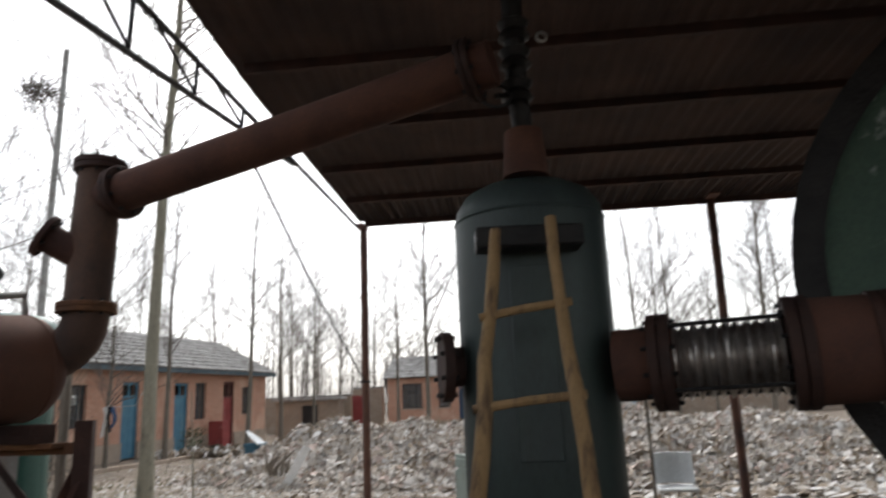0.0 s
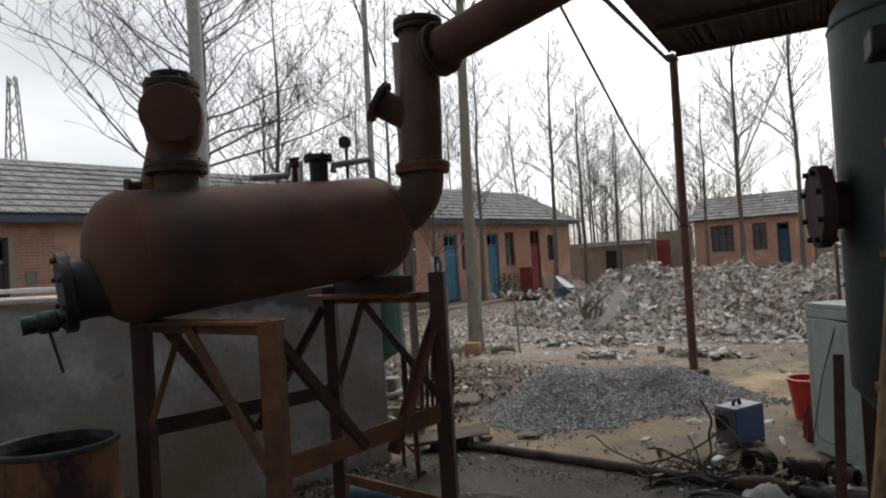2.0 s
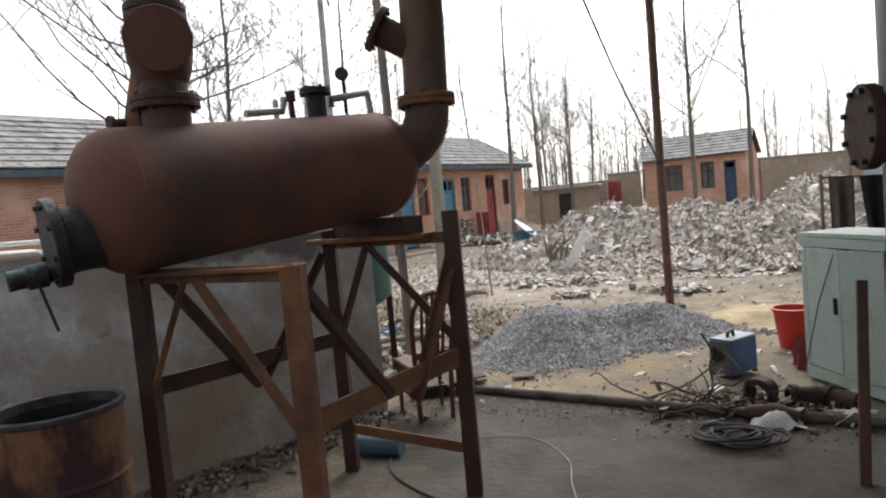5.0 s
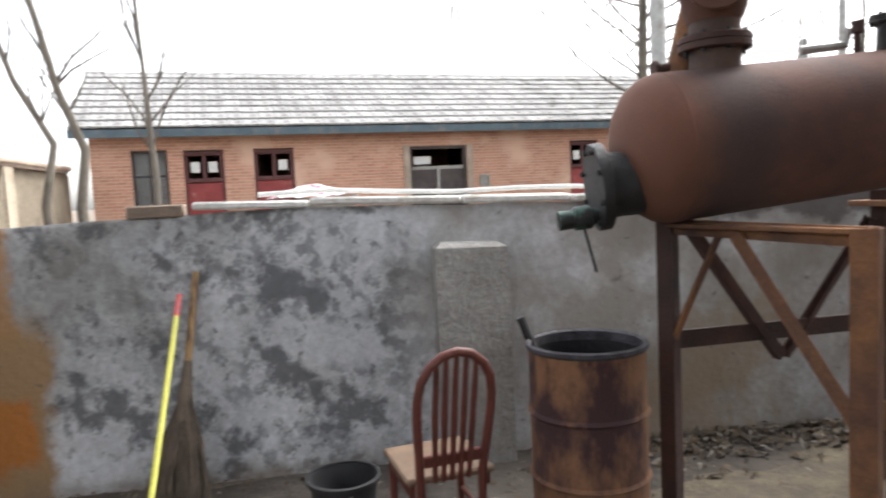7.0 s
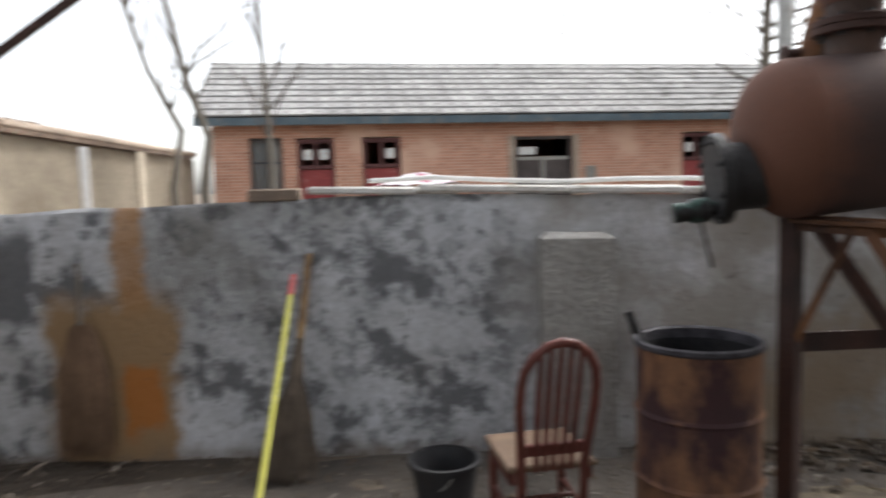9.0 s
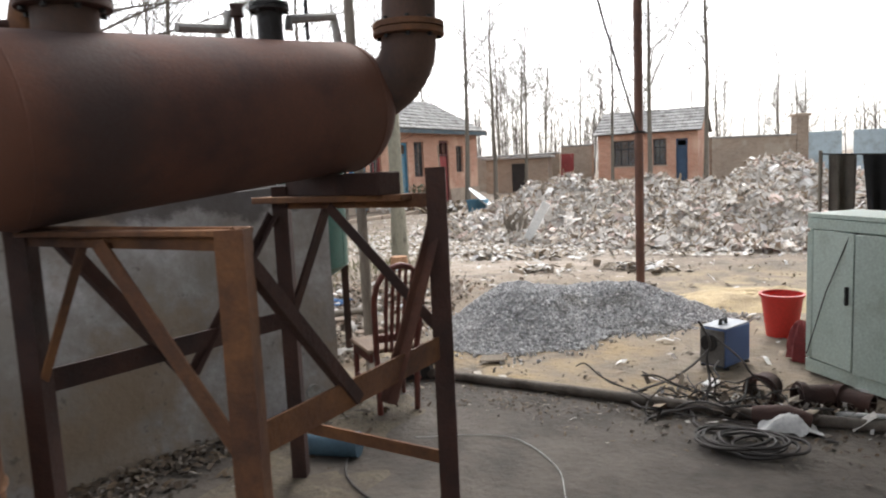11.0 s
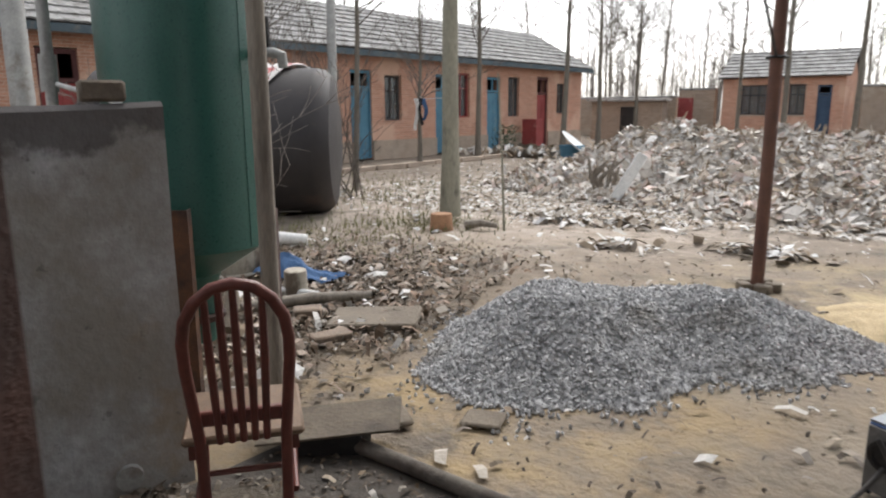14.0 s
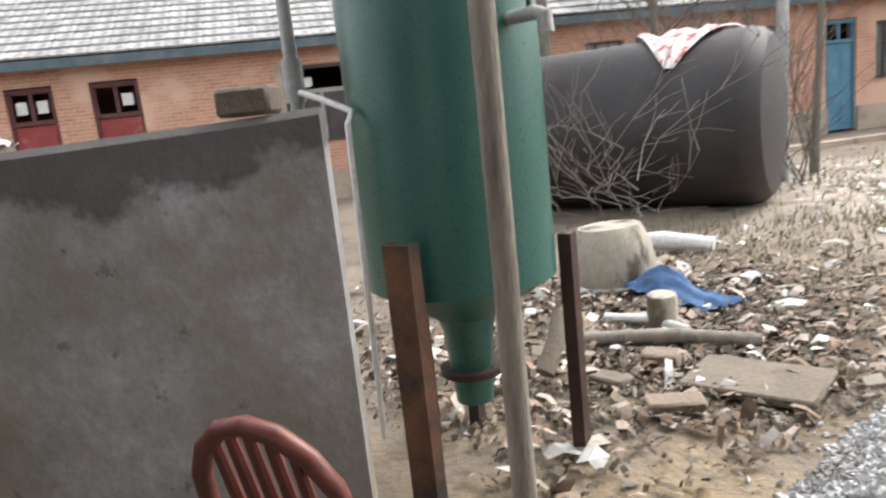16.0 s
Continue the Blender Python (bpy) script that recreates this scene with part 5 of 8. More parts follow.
# ---------- dark green vessel, bellows pipe, rotary drum ----------
def vessel():
    x, y, r = 0.273, 3.537, 0.4
    t = thing("pressure_vessel", "tall soot-stained dark green vessel on legs with cone bottom", "vessel", (x, y, 0))
    prof = [(0.0, 0.42), (0.07, 0.42), (0.07, 0.42), (0.07, 0.55), (0.07, 0.55), (r, 0.98), (r, 0.98), (r, 1.4), (r, 2.0), (r, 2.5), (r, 2.5), (0.386, 2.57), (0.34, 2.64), (0.25, 2.69), (0.14, 2.72), (0, 2.73)]
    part("shell", lathe(BM(), prof, 40, Matrix.Translation((x, y, 0))), M_GREEN_DK, t)
    part("weld_seam", lathe(BM(), [(r, 2.49), (r + 0.006, 2.5), (r, 2.51)], 40, Matrix.Translation((x, y, 0))), M_GREEN_DK, t)
    for a in (60, 150, 240, 330):
        px, py = x + (r - 0.02) * math.cos(radians(a)), y + (r - 0.02) * math.sin(radians(a))
        part("leg", box(BM(), (px, py, 0.55), (0.06, 0.06, 1.12), a, bevel=0.004), M_RUST_DK, t)
    part("outlet", tube(BM(), [(x, y, 0.5), (x, y, 0.28), (x + 0.06, y - 0.1, 0.2), (x + 0.2, y - 0.2, 0.2)], 0.05, 14), M_RUST, t)
    flange(t, "outlet_flange", (x, y, 0.44), Vector((0, 0, 1)), 0.1, 0.02, M_TAR, 6)
    part("hand_valve", tube(BM(), [(x - 0.16, y - 0.1, 0.42), (x - 0.05, y - 0.03, 0.42)], [0.05, 0.03], 12), M_PINK, t)
    # side nozzle
    o = Vector((x - r + 0.02, y - 0.12, 1.75))
    w = Vector((-1, -0.25, 0)).normalized()
    nz = part("side_nozzle", tube(BM(), [o, o + w * 0.1], 0.1, 20), M_RUST_DK, t)
    fl = part("nozzle_plate", disc(BM(), up_m(o + w * 0.06, w), 0.175, 0.055), M_RUST_DK, nz)
    bolts(fl, up_m(o + w * 0.09, w), 0.152, 8, 0.045, 0.013)
    # riser and valves on the crown
    rx, ry = x + 0.0, y - 0.2
    part("neck", tube(BM(), [(rx, ry, 2.7), (rx, ry, 2.95)], [0.12, 0.1], 18), M_RUST, t)
    rs = part("riser", tube(BM(), [(rx, ry, 2.95), (rx - 0.02, ry - 0.12, 3.15), (rx - 0.02, ry - 0.14, 4.0)], 0.055, 16), M_TAR, t)
    for z in (3.12, 3.3, 3.46):
        part("valve_body", lathe(BM(), [(0.055, -0.06), (0.085, -0.04), (0.06, 0.0), (0.085, 0.04), (0.055, 0.06)], 14, Matrix.Translation((rx - 0.02, ry - 0.14, z))), M_TAR, rs)
    part("valve_wheel", lathe(BM(), [(0.07, -0.01), (0.085, 0), (0.07, 0.01)], 16, pose(rx - 0.13, ry - 0.24, 3.06, 70, 20, 0)), M_TAR, rs)
    part("valve_stem", tube(BM(), [(rx - 0.02, ry - 0.14, 3.1), (rx - 0.13, ry - 0.24, 3.06)], 0.015, 8), M_TAR, rs)
    part("ring_lug", lathe(BM(), [(0.02, -0.008), (0.034, 0), (0.02, 0.008)], 12, pose(rx + 0.12, ry - 0.2, 3.38, 90, 0, 10)), M_GALV, rs)
    # bracket for the ladder
    part("ladder_bracket", box(BM(), (x - 0.02, y - r - 0.07, 2.31), (0.5, 0.18, 0.1), 6, bevel=0.01), M_TAR, t)
    part("sight_strip", box(BM(), (x - 0.02, y - r + 0.0, 1.75), (0.2, 0.02, 0.9), 3, bevel=0.004), M_GREEN_DK, t)


vessel()


def ladder():
    t = thing("wooden_ladder", "rough ladder of peeled poles leaning on the vessel", "ladder", (0.1, 2.3, 0))
    tl, tr = Vector((0.105, 2.84, 2.31)), Vector((0.345, 2.88, 2.36))
    bl, br = Vector((-0.14, 2.2, 0.01)), Vector((0.47, 2.15, 0.01))
    rnd = random.Random(5)
    for a, c in ((tl, bl), (tr, br)):
        pts = [a + (c - a) * (k / 12) + Vector((rnd.uniform(-0.008, 0.008), rnd.uniform(-0.008, 0.008), 0)) for k in range(13)]
        part("rail", tube(BM(), pts, [0.026 + 0.0012 * k + rnd.uniform(-0.002, 0.002) for k in range(13)], 10), M_WOOD, t)
    for f in (0.17, 0.33, 0.5, 0.68, 0.86):
        p, q = tl + (bl - tl) * f, tr + (br - tr) * f
        d = (q - p).normalized()
        part("rung", tube(BM(), [p - d * 0.04, (p + q) / 2 + Vector((0, 0, 0.006)), q + d * 0.04], 0.018, 8), M_WOOD, t)
    b = BM()
    beam(b, (-0.22, 3.95, 0.0), (-0.18, 4.1, 1.02), 0.05, 0.06, 0.004)
    solid("plank", b, M_BROWN, "dark weathered plank standing by the green cabinet", "plank")


ladder()


def bellows_pipe():
    t = thing("bellows_pipe", "rusty thick pipe with bright steel expansion bellows", "pipe", (0.9, 2.6, 1.6))
    a, c = Vector((0.64, 3.3, 1.715)), Vector((1.71, 3.0, 1.735))
    d = (c - a).normalized()
    n = (c - a).length

    def p(f):
        return a + d * (n * f)

    part("stub", tube(BM(), [p(0), p(0.26)], 0.168, 26), M_RUST, t)
    flange(t, "flange", p(0.19), d, 0.225, 0.05, M_RUST_DK, 10)
    prof = []
    for k in range(61):
        prof.append((0.162 + 0.022 * math.sin(k / 60 * 11 * 2 * math.pi), n * (0.24 + 0.44 * k / 60)))
    part("bellows", lathe(BM(), prof, 36, up_m(a, d)), M_STEEL, t, "bright ribbed steel bellows")
    for k in range(4):
        an = k * math.pi / 2 + 0.7
        o = up_m(a, d) @ Vector((0.205 * math.cos(an), 0.205 * math.sin(an), n * 0.16))
        part("tie_rod", tube(BM(), [o, o + d * (n * 0.58)], 0.01, 8), M_TAR, t)
    flange(t, "flange", p(0.71), d, 0.25, 0.05, M_RUST_DK, 10)
    part("reducer", tube(BM(), [p(0.72), p(0.97)], [0.235, 0.225], 26), M_RUST, t)
    flange(t, "flange", p(1.0), d, 0.24, 0.045, M_RUST_DK, 10)
    part("shaft_pipe", tube(BM(), [p(1.02), p(1.45), Vector((2.9, 2.9, 1.95)), Vector((3.3, 3.2, 2.15))], 0.14, 22), M_RUST_DK, t)


bellows_pipe()


def rotary_drum():
    c = Vector((3.33, 3.3, 2.15))
    t = thing("rotary_drum", "huge patchy green drum with thick dark rim on rollers", "drum", (c.x, 4.4, 0))
    ax = Vector((0.42, 1, 0)).normalized()
    m = up_m(c, ax)
    R = 1.7
    part("shell", lathe(BM(), [(0.3, 0.02), (R - 0.16, 0.02), (R - 0.16, 0.02), (R - 0.16, 0.1), (R - 0.16, 0.1), (R - 0.06, 0.12), (R - 0.06, 2.9), (R - 0.06, 2.9), (0, 3.0)], 56, m), M_PATCHY, t)
    part("rim", lathe(BM(), [(R - 0.17, -0.03), (R, -0.03), (R, -0.03), (R, 0.22), (R, 0.22), (R - 0.07, 0.22)], 56, m), M_TAR, t)
    part("rim", lathe(BM(), [(R - 0.07, 1.9), (R, 1.9), (R, 1.9), (R, 2.12), (R, 2.12), (R - 0.07, 2.12)], 56, m), M_TAR, t)
    part("hub", lathe(BM(), [(0, -0.1), (0.32, -0.1), (0.32, -0.1), (0.32, 0.03)], 32, m), M_RUST_DK, t)
    pr = Vector((ax.y, -ax.x, 0))
    turn = math.degrees(math.atan2(ax.y, ax.x)) - 90
    for y in (0.1, 2.0):
        for x in (-0.95, 0.95):
            f = c + ax * y + pr * x
            part("roller", lathe(BM(), [(0, -0.1), (0.17, -0.1), (0.17, -0.1), (0.17, 0.1), (0.17, 0.1), (0, 0.1)], 20, pose(f.x, f.y, 0.54, 90, 0, turn)), M_RUST_DK, t)
            part("roller_block", box(BM(), (f.x, f.y, 0.2), (0.4, 0.34, 0.42), turn, bevel=0.01), M_RUST_DK, t)


rotary_drum()


# ---------- things by the wall ----------
def oil_drum():
    x, y = -3.305, 1.885
    t = thing("oil_drum", "open ochre steel oil drum streaked with rust and tar", "drum", (x, y, 0))
    m = pose(x, y, 0.012, 0, 0, 25)
    r = 0.26
    prof = [(0, 0), (r - 0.01, 0), (r, 0.012), (r, 0.28), (r + 0.012, 0.295), (r, 0.31), (r, 0.57), (r + 0.012, 0.585), (r, 0.6), (r, 0.87), (r + 0.008, 0.885), (r - 0.006, 0.885), (r - 0.01, 0.875)]
    part("shell", lathe(BM(), prof, 44, m), M_DRUM, t)
    part("rim", lathe(BM(), [(r + 0.003, 0.862), (r + 0.012, 0.872), (r + 0.011, 0.888), (r - 0.002, 0.895), (r - 0.014, 0.884), (r - 0.012, 0.84)], 44, m), M_SLUDGE, t, "rim crusted with grey tar")

    def fn(u, v):
        a, q = u * 2 * math.pi, (r - 0.012) * v
        return m @ Vector((q * math.cos(a), q * math.sin(a), 0.66 + 0.02 * fbm(q * math.cos(a), q * math.sin(a), 8, 2)))
    b = sheet(28, 6, fn)
    bmesh.ops.remove_doubles(b, verts=b.verts[:], dist=0.001)
    part("inner_wall", lathe(BM(), [(r - 0.012, 0.63), (r - 0.012, 0.876)], 44, m), M_TARPOOL, t)
    part("tar", b, M_TARPOOL, t, "black tar filling the drum")
    b = BM()
    tube(b, [(x - 0.13, y - 0.11, 0.66), (x - 0.22, y - 0.2, 1.0)], 0.022, 8)
    solid("stirring_stick", b, M_TAR, "tarred wooden stick standing in the oil drum", "stick")


oil_drum()


def chair():
    """Arched spindle-back chair, its back at the origin and its seat towards +x."""
    t = thing("spindle_chair", "red-brown varnished chair with arched spindle back", "chair")
    hw, top, z0 = 0.156, 0.97, 0.43

    def back(z):
        return -0.13 * max(0, (z - z0)) / 0.52

    pts = [(0.02, -hw + 0.03, 0.0), (0.0, -hw + 0.02, z0), (back(0.7), -hw, 0.7)]
    for k in range(9):
        a = math.pi * k / 8
        z = 0.78 + (top - 0.78) * math.sin(a)
        pts.append((back(z), -hw * math.cos(a), z))
    pts += [(back(0.7), hw, 0.7), (0.0, hw - 0.02, z0), (0.02, hw - 0.03, 0.0)]
    part("back_hoop", tube(BM(), pts, 0.019, 10), M_CHAIR, t)
    for k in range(5):
        f = (k - 2) / 2
        ys = f * (hw - 0.075)
        zt = 0.78 + (top - 0.78) * math.sqrt(max(0.0, 1 - (ys / hw) ** 2)) - 0.01
        part("spindle", tube(BM(), [(0.0, ys * 0.9, z0 - 0.02), (back(0.7), ys, 0.7), (back(zt), ys * 1.02, zt)], [0.012, 0.014, 0.011], 8), M_CHAIR, t)
    part("back_rail", box(BM(), (-0.005, 0, 0.5), (0.025, 2 * hw - 0.02, 0.05), bevel=0.006), M_CHAIR, t)
    b = BM()
    box(b, (0.2, 0, z0 - 0.012), (0.4, 0.39, 0.03), bevel=0.01)
    part("seat", b, M_SEAT, t, "worn tan board seat")
    part("seat_rail", box(BM(), (0.37, 0, z0 - 0.055), (0.025, 0.34, 0.05)), M_CHAIR, t)
    for sy in (-1, 1):
        part("seat_rail", box(BM(), (0.19, sy * 0.165, z0 - 0.055), (0.34, 0.022, 0.05)), M_CHAIR, t)
        part("leg", tube(BM(), [(0.37, sy * 0.165, 0), (0.36, sy * 0.16, z0 - 0.03)], [0.015, 0.02], 10), M_CHAIR, t)
        part("stretcher", tube(BM(), [(0.02, sy * 0.158, 0.2), (0.365, sy * 0.163, 0.2)], 0.011, 8), M_CHAIR, t)
    part("stretcher", tube(BM(), [(0.2, -0.16, 0.2), (0.2, 0.16, 0.2)], 0.011, 8), M_CHAIR, t)
    return t


ch = chair()
ch.matrix_basis = pose(-3.32, 1.19, 0.012, 0, 0, 172)
tagged(ch, "red-brown arched spindle-back chair beside the oil drum", "chair", "spindle-back chairs")
c2 = copy_thing(ch, pose(-2.868, 4.458, 0.012, 0, 0, 136))
tagged(c2, "red-brown arched spindle-back chair by the wall's end", "chair", "spindle-back chairs")
c3 = copy_thing(ch, pose(-6.0, -1.62, 0.03, 0, 4, 255))
tagged(c3, "red-brown spindle-back chair pushed behind the wall's end", "chair", "spindle-back chairs")


def pail(name, x, y, z, r0, r1, h, material, label, tilt=(0, 0), wire=True):
    t = thing(name, label, "bucket", (x, y, z))
    m = pose(x, y, z, tilt[0], tilt[1], 0)
    part("body", lathe(BM(), [(0, 0), (r0, 0), (r0, 0), (r1, h - 0.02), (r1 + 0.01, h - 0.02), (r1 + 0.012, h), (r1 - 0.004, h), (r0 - 0.006, 0.012), (0, 0.012)], 32, m), material, t)
    part("rim", lathe(BM(), [(r1 - 0.002, h - 0.012), (r1 + 0.016, h - 0.008), (r1 + 0.016, h + 0.006), (r1 - 0.002, h + 0.008)], 32, m), material, t)
    if wire:
        pts = [m @ Vector((r1 * 1.06 * math.cos(a), -r1 * 0.9 * math.sin(a) * 0.5 - 0.02, h - 0.03 - 0.1 * math.sin(a))) for a in (math.pi * k / 10 for k in range(11))]
        part("bail_handle", tube(BM(), pts, 0.004, 6), M_GALV, t)
    return t


pail("black_pail", -3.94, 0.92, 0.012, 0.125, 0.163, 0.26, M_BLACKPL, "black rubber pail standing at the wall's foot")
pail("red_bucket", -0.49, 7.03, 0.0, 0.12, 0.165, 0.36, M_REDPL, "bright red plastic bucket standing on bare earth", wire=False)


def broom():
    t = thing("twig_broom", "bundled twig broom with bamboo handle leaning on the wall", "broom", wp(1.75, 0, 0.3))
    a, c = wp(1.95, 1.22, 0.03), wp(1.89, 0.62, 0.2)
    foot = wp(1.86, 0.04, 0.4)
    part("handle", tube(BM(), [c + (a - c) * (k / 8) for k in range(9)], [0.021 - 0.0005 * k + (0.003 if k % 2 else 0) for k in range(9)], 10), M_WOOD, t)
    part("binding", tube(BM(), [c + (a - c) * 0.22, c + (a - c) * 0.04, c, c + (foot - c) * 0.3], [0.024, 0.03, 0.036, 0.05], 12), M_BROOM, t)
    rnd = random.Random(8)
    verts = BM()
    for k in range(420):
        an, r = rnd.uniform(0, 6.28), math.sqrt(rnd.random())
        p = c + (foot - c) * 0.12 + Vector((rnd.uniform(-0.025, 0.025), rnd.uniform(-0.025, 0.025), 0.04))
        e = foot + WD * (0.17 * r * math.cos(an)) + WN * (0.09 * r * math.sin(an)) + Vector((0, 0, rnd.uniform(-0.03, 0.12)))
        mid = p + (e - p) * 0.5 + WD * (0.02 * math.cos(an))
        tube(verts, [p, mid, e], [0.004, 0.0035, 0.002], 4, False)
    tw = part("brush_head", verts, M_BROOM, t)
    tagged(tw, "dense grey-brown twigs", kind="stuff")


broom()


def old_broom():
    """A worn, rust-stained broom flat against the wall."""
    t = thing("old_broom", "worn rust-brown twig broom leaning on the stained wall", "broom", wp(0.62, 0, 0.1))
    part("handle", tube(BM(), [wp(0.585, 1.2, 0.03), wp(0.59, 0.84, 0.06)], [0.011, 0.017], 8), M_WOOD_GR, t)
    rnd = random.Random(18)
    b = BM()
    for k in range(420):
        u = rnd.uniform(-1, 1)
        z1 = rnd.uniform(0.03, 0.2)
        p = wp(0.59 + 0.075 * u, rnd.uniform(0.72, 0.88) - 0.06 * abs(u), 0.04)
        e = wp(0.585 + 0.14 * u + rnd.uniform(-0.03, 0.03), z1, 0.05 + rnd.uniform(0, 0.06))
        m = p + (e - p) * 0.35 + WD * (0.045 * u)
        tube(b, [p, m, e], [0.006, 0.005, 0.002], 4, False)
    tw = part("brush_head", b, mat("rust_stained_twigs", (0.17, 0.105, 0.066), (0.27, 0.17, 0.105), 8, 0.95, 0, 0.2, 60, vary=0.25), t)
    tagged(tw, "matted rust-brown twigs", kind="stuff")


old_broom()


def mop():
    t = thing("floor_squeegee", "yellow-handled squeegee leaning on the wall", "squeegee", (-4.2, 0.05, 0))
    a, c = wp(1.86, 1.1, 0.06), Vector((-4.02, 0.03, 0.09))
    d = (c - a).normalized()
    part("handle", tube(BM(), [a + d * 0.14, c], 0.0155, 10), M_YELLOW, t, "long yellow plastic handle")
    part("grip", tube(BM(), [a, a + d * 0.14], 0.017, 10), M_PINK, t, "red hand grip")
    part("socket", tube(BM(), [c - d * 0.02, c + d * 0.05], [0.02, 0.03], 10), M_PINK, t)
    part("head", box(BM(), (c.x, c.y, 0.05), (0.09, 0.36, 0.05), 20, bevel=0.012), M_TAR, t)


mop()


def leaning(name, pts, r, material, label, category, cap=None):
    t = thing(name, label, category, (pts[0][0], pts[0][1], 0))
    part("shaft", tube(BM(), pts, r, 10), material, t)
    if cap:
        part("end_hook", tube(BM(), cap, r * 1.5, 8), material, t)
    return t


leaning("iron_rod", [(-4.71, -1.92, 0.0), (-5.26, -2.5, 1.3), (-5.8, -3.06, 2.6)], 0.022, M_RUST_DK, "long rusty iron rod leaning on the boundary wall", "rod", [(-5.78, -3.05, 2.58), (-5.83, -3.08, 2.64), (-5.87, -3.06, 2.62)])
leaning("iron_rod", [(-4.97, -2.42, 0.0), (-5.08, -2.8, 0.65), (-5.18, -3.15, 1.26)], 0.022, M_TAR, "short black iron rod leaning on the boundary wall", "rod", [(-5.17, -3.13, 1.24), (-5.2, -3.2, 1.34)])
leaning("steel_pipe", [(-4.32, -1.5, 0.64), (-4.22, -2.1, 0.93), (-4.0, -3.5, 1.6)], 0.026, mat("dull_grey_pipe", (0.1, 0.105, 0.1), (0.17, 0.175, 0.165), 8, 0.6, 0.2, 0.1, 50), "grey steel pipe slanting against the brown post", "pipe")
leaning("cement_post", [(-5.28, -2.5, 0.02), (-5.34, -2.98, 0.55)], 0.07, mat("dull_grey_cement", (0.13, 0.125, 0.12), (0.2, 0.195, 0.185), 4, 0.9, 0, 0.3, 40), "round grey cement post leaning on the boundary wall", "post")


# ---------- yard: tanks, heaps ----------
def green_tank():
    x, y, r = -4.1, 5.31, 0.37
    t = thing("green_tank", "sea-green enamelled cone-bottomed tank on steel legs", "tank", (x, y, 0))
    m = Matrix.Translation((x, y, 0))
    prof = [(0, 0.3), (0.075, 0.3), (0.075, 0.3), (0.085, 0.42), (0.085, 0.42), (0.1, 0.6), (0.12, 0.66), (r, 0.82), (r, 0.82), (r, 1.2), (r, 1.6), (r, 2.3), (r, 2.32), (0.345, 2.37), (0.27, 2.42), (0.12, 2.45), (0, 2.46)]
    part("shell", lathe(BM(), prof, 44, m), M_GREEN, t)
    part("lap_joint", box(BM(), (x + 0.36, y + 0.06, 1.56), (0.012, 0.05, 1.46), 10), M_GREEN, t)
    for px, py, h, mt in ((-3.77, 4.95, 1.05, M_RUST_BR), (-3.93, 5.68, 0.95, M_RUST_DK), (-4.42, 5.42, 0.9, M_RUST_DK), (-4.44, 5.2, 0.9, M_RUST_DK)):
        b = BM()
        channel(b, pose(px, py, h / 2, 0, 0, 35), 0.11 if mt is M_RUST_BR else 0.055, 0.06, h)
        part("leg", b, mt, t)
    part("outlet_flange", disc(BM(), Matrix.Translation((x, y, 0.42)), 0.13, 0.03), M_RUST_DK, t)
    v = Vector((-3.66, 5.46, 1.74))
    vl = part("tap", tube(BM(), [v - Vector((0.13, 0.044, 0)), v + Vector((0.02, 0.007, 0)), v + Vector((0.06, 0.02, -0.015)), v + Vector((0.065, 0.022, -0.07))], [0.022, 0.024, 0.026, 0.022], 12), M_GALV, t)
    part("tap_lever", beam(BM(), v, v + Vector((-0.01, 0.0, 0.16)), 0.016, 0.01), M_TAR, vl)
    # thin standing pipes around it
    p = thing("standpipe", "grey galvanised standpipe with elbow by the green tank", "pipe", (-4.35, 4.85, 0))
    part("pipe_run", tube(BM(), [(-4.35, 4.78, 0.0), (-4.34, 4.8, 1.5), (-4.33, 4.8, 2.6)], 0.026, 10), M_GALV, p)
    part("coupling", tube(BM(), [(-4.345, 4.8, 1.56), (-4.34, 4.8, 1.72)], 0.038, 10), M_GALV, p)
    part("branch", tube(BM(), [(-4.34, 4.8, 1.6), (-4.2, 4.86, 1.56), (-4.02, 4.93, 1.5), (-3.98, 4.9, 1.46), (-3.97, 4.88, 0.3)], 0.011, 10), M_WHITE, p)
    q = thing("timber_pole", "tall grey weathered timber pole beside the green tank", "pole", (-3.45, 5.21, 0))
    part("pole_shaft", tube(BM(), [(-3.46, 5.19, -0.05), (-3.47, 5.2, 1.0), (-3.48, 5.21, 2.2), (-3.49, 5.22, 3.6)], [0.042, 0.04, 0.039, 0.036], 12), M_WOOD_GR, q)


green_tank()


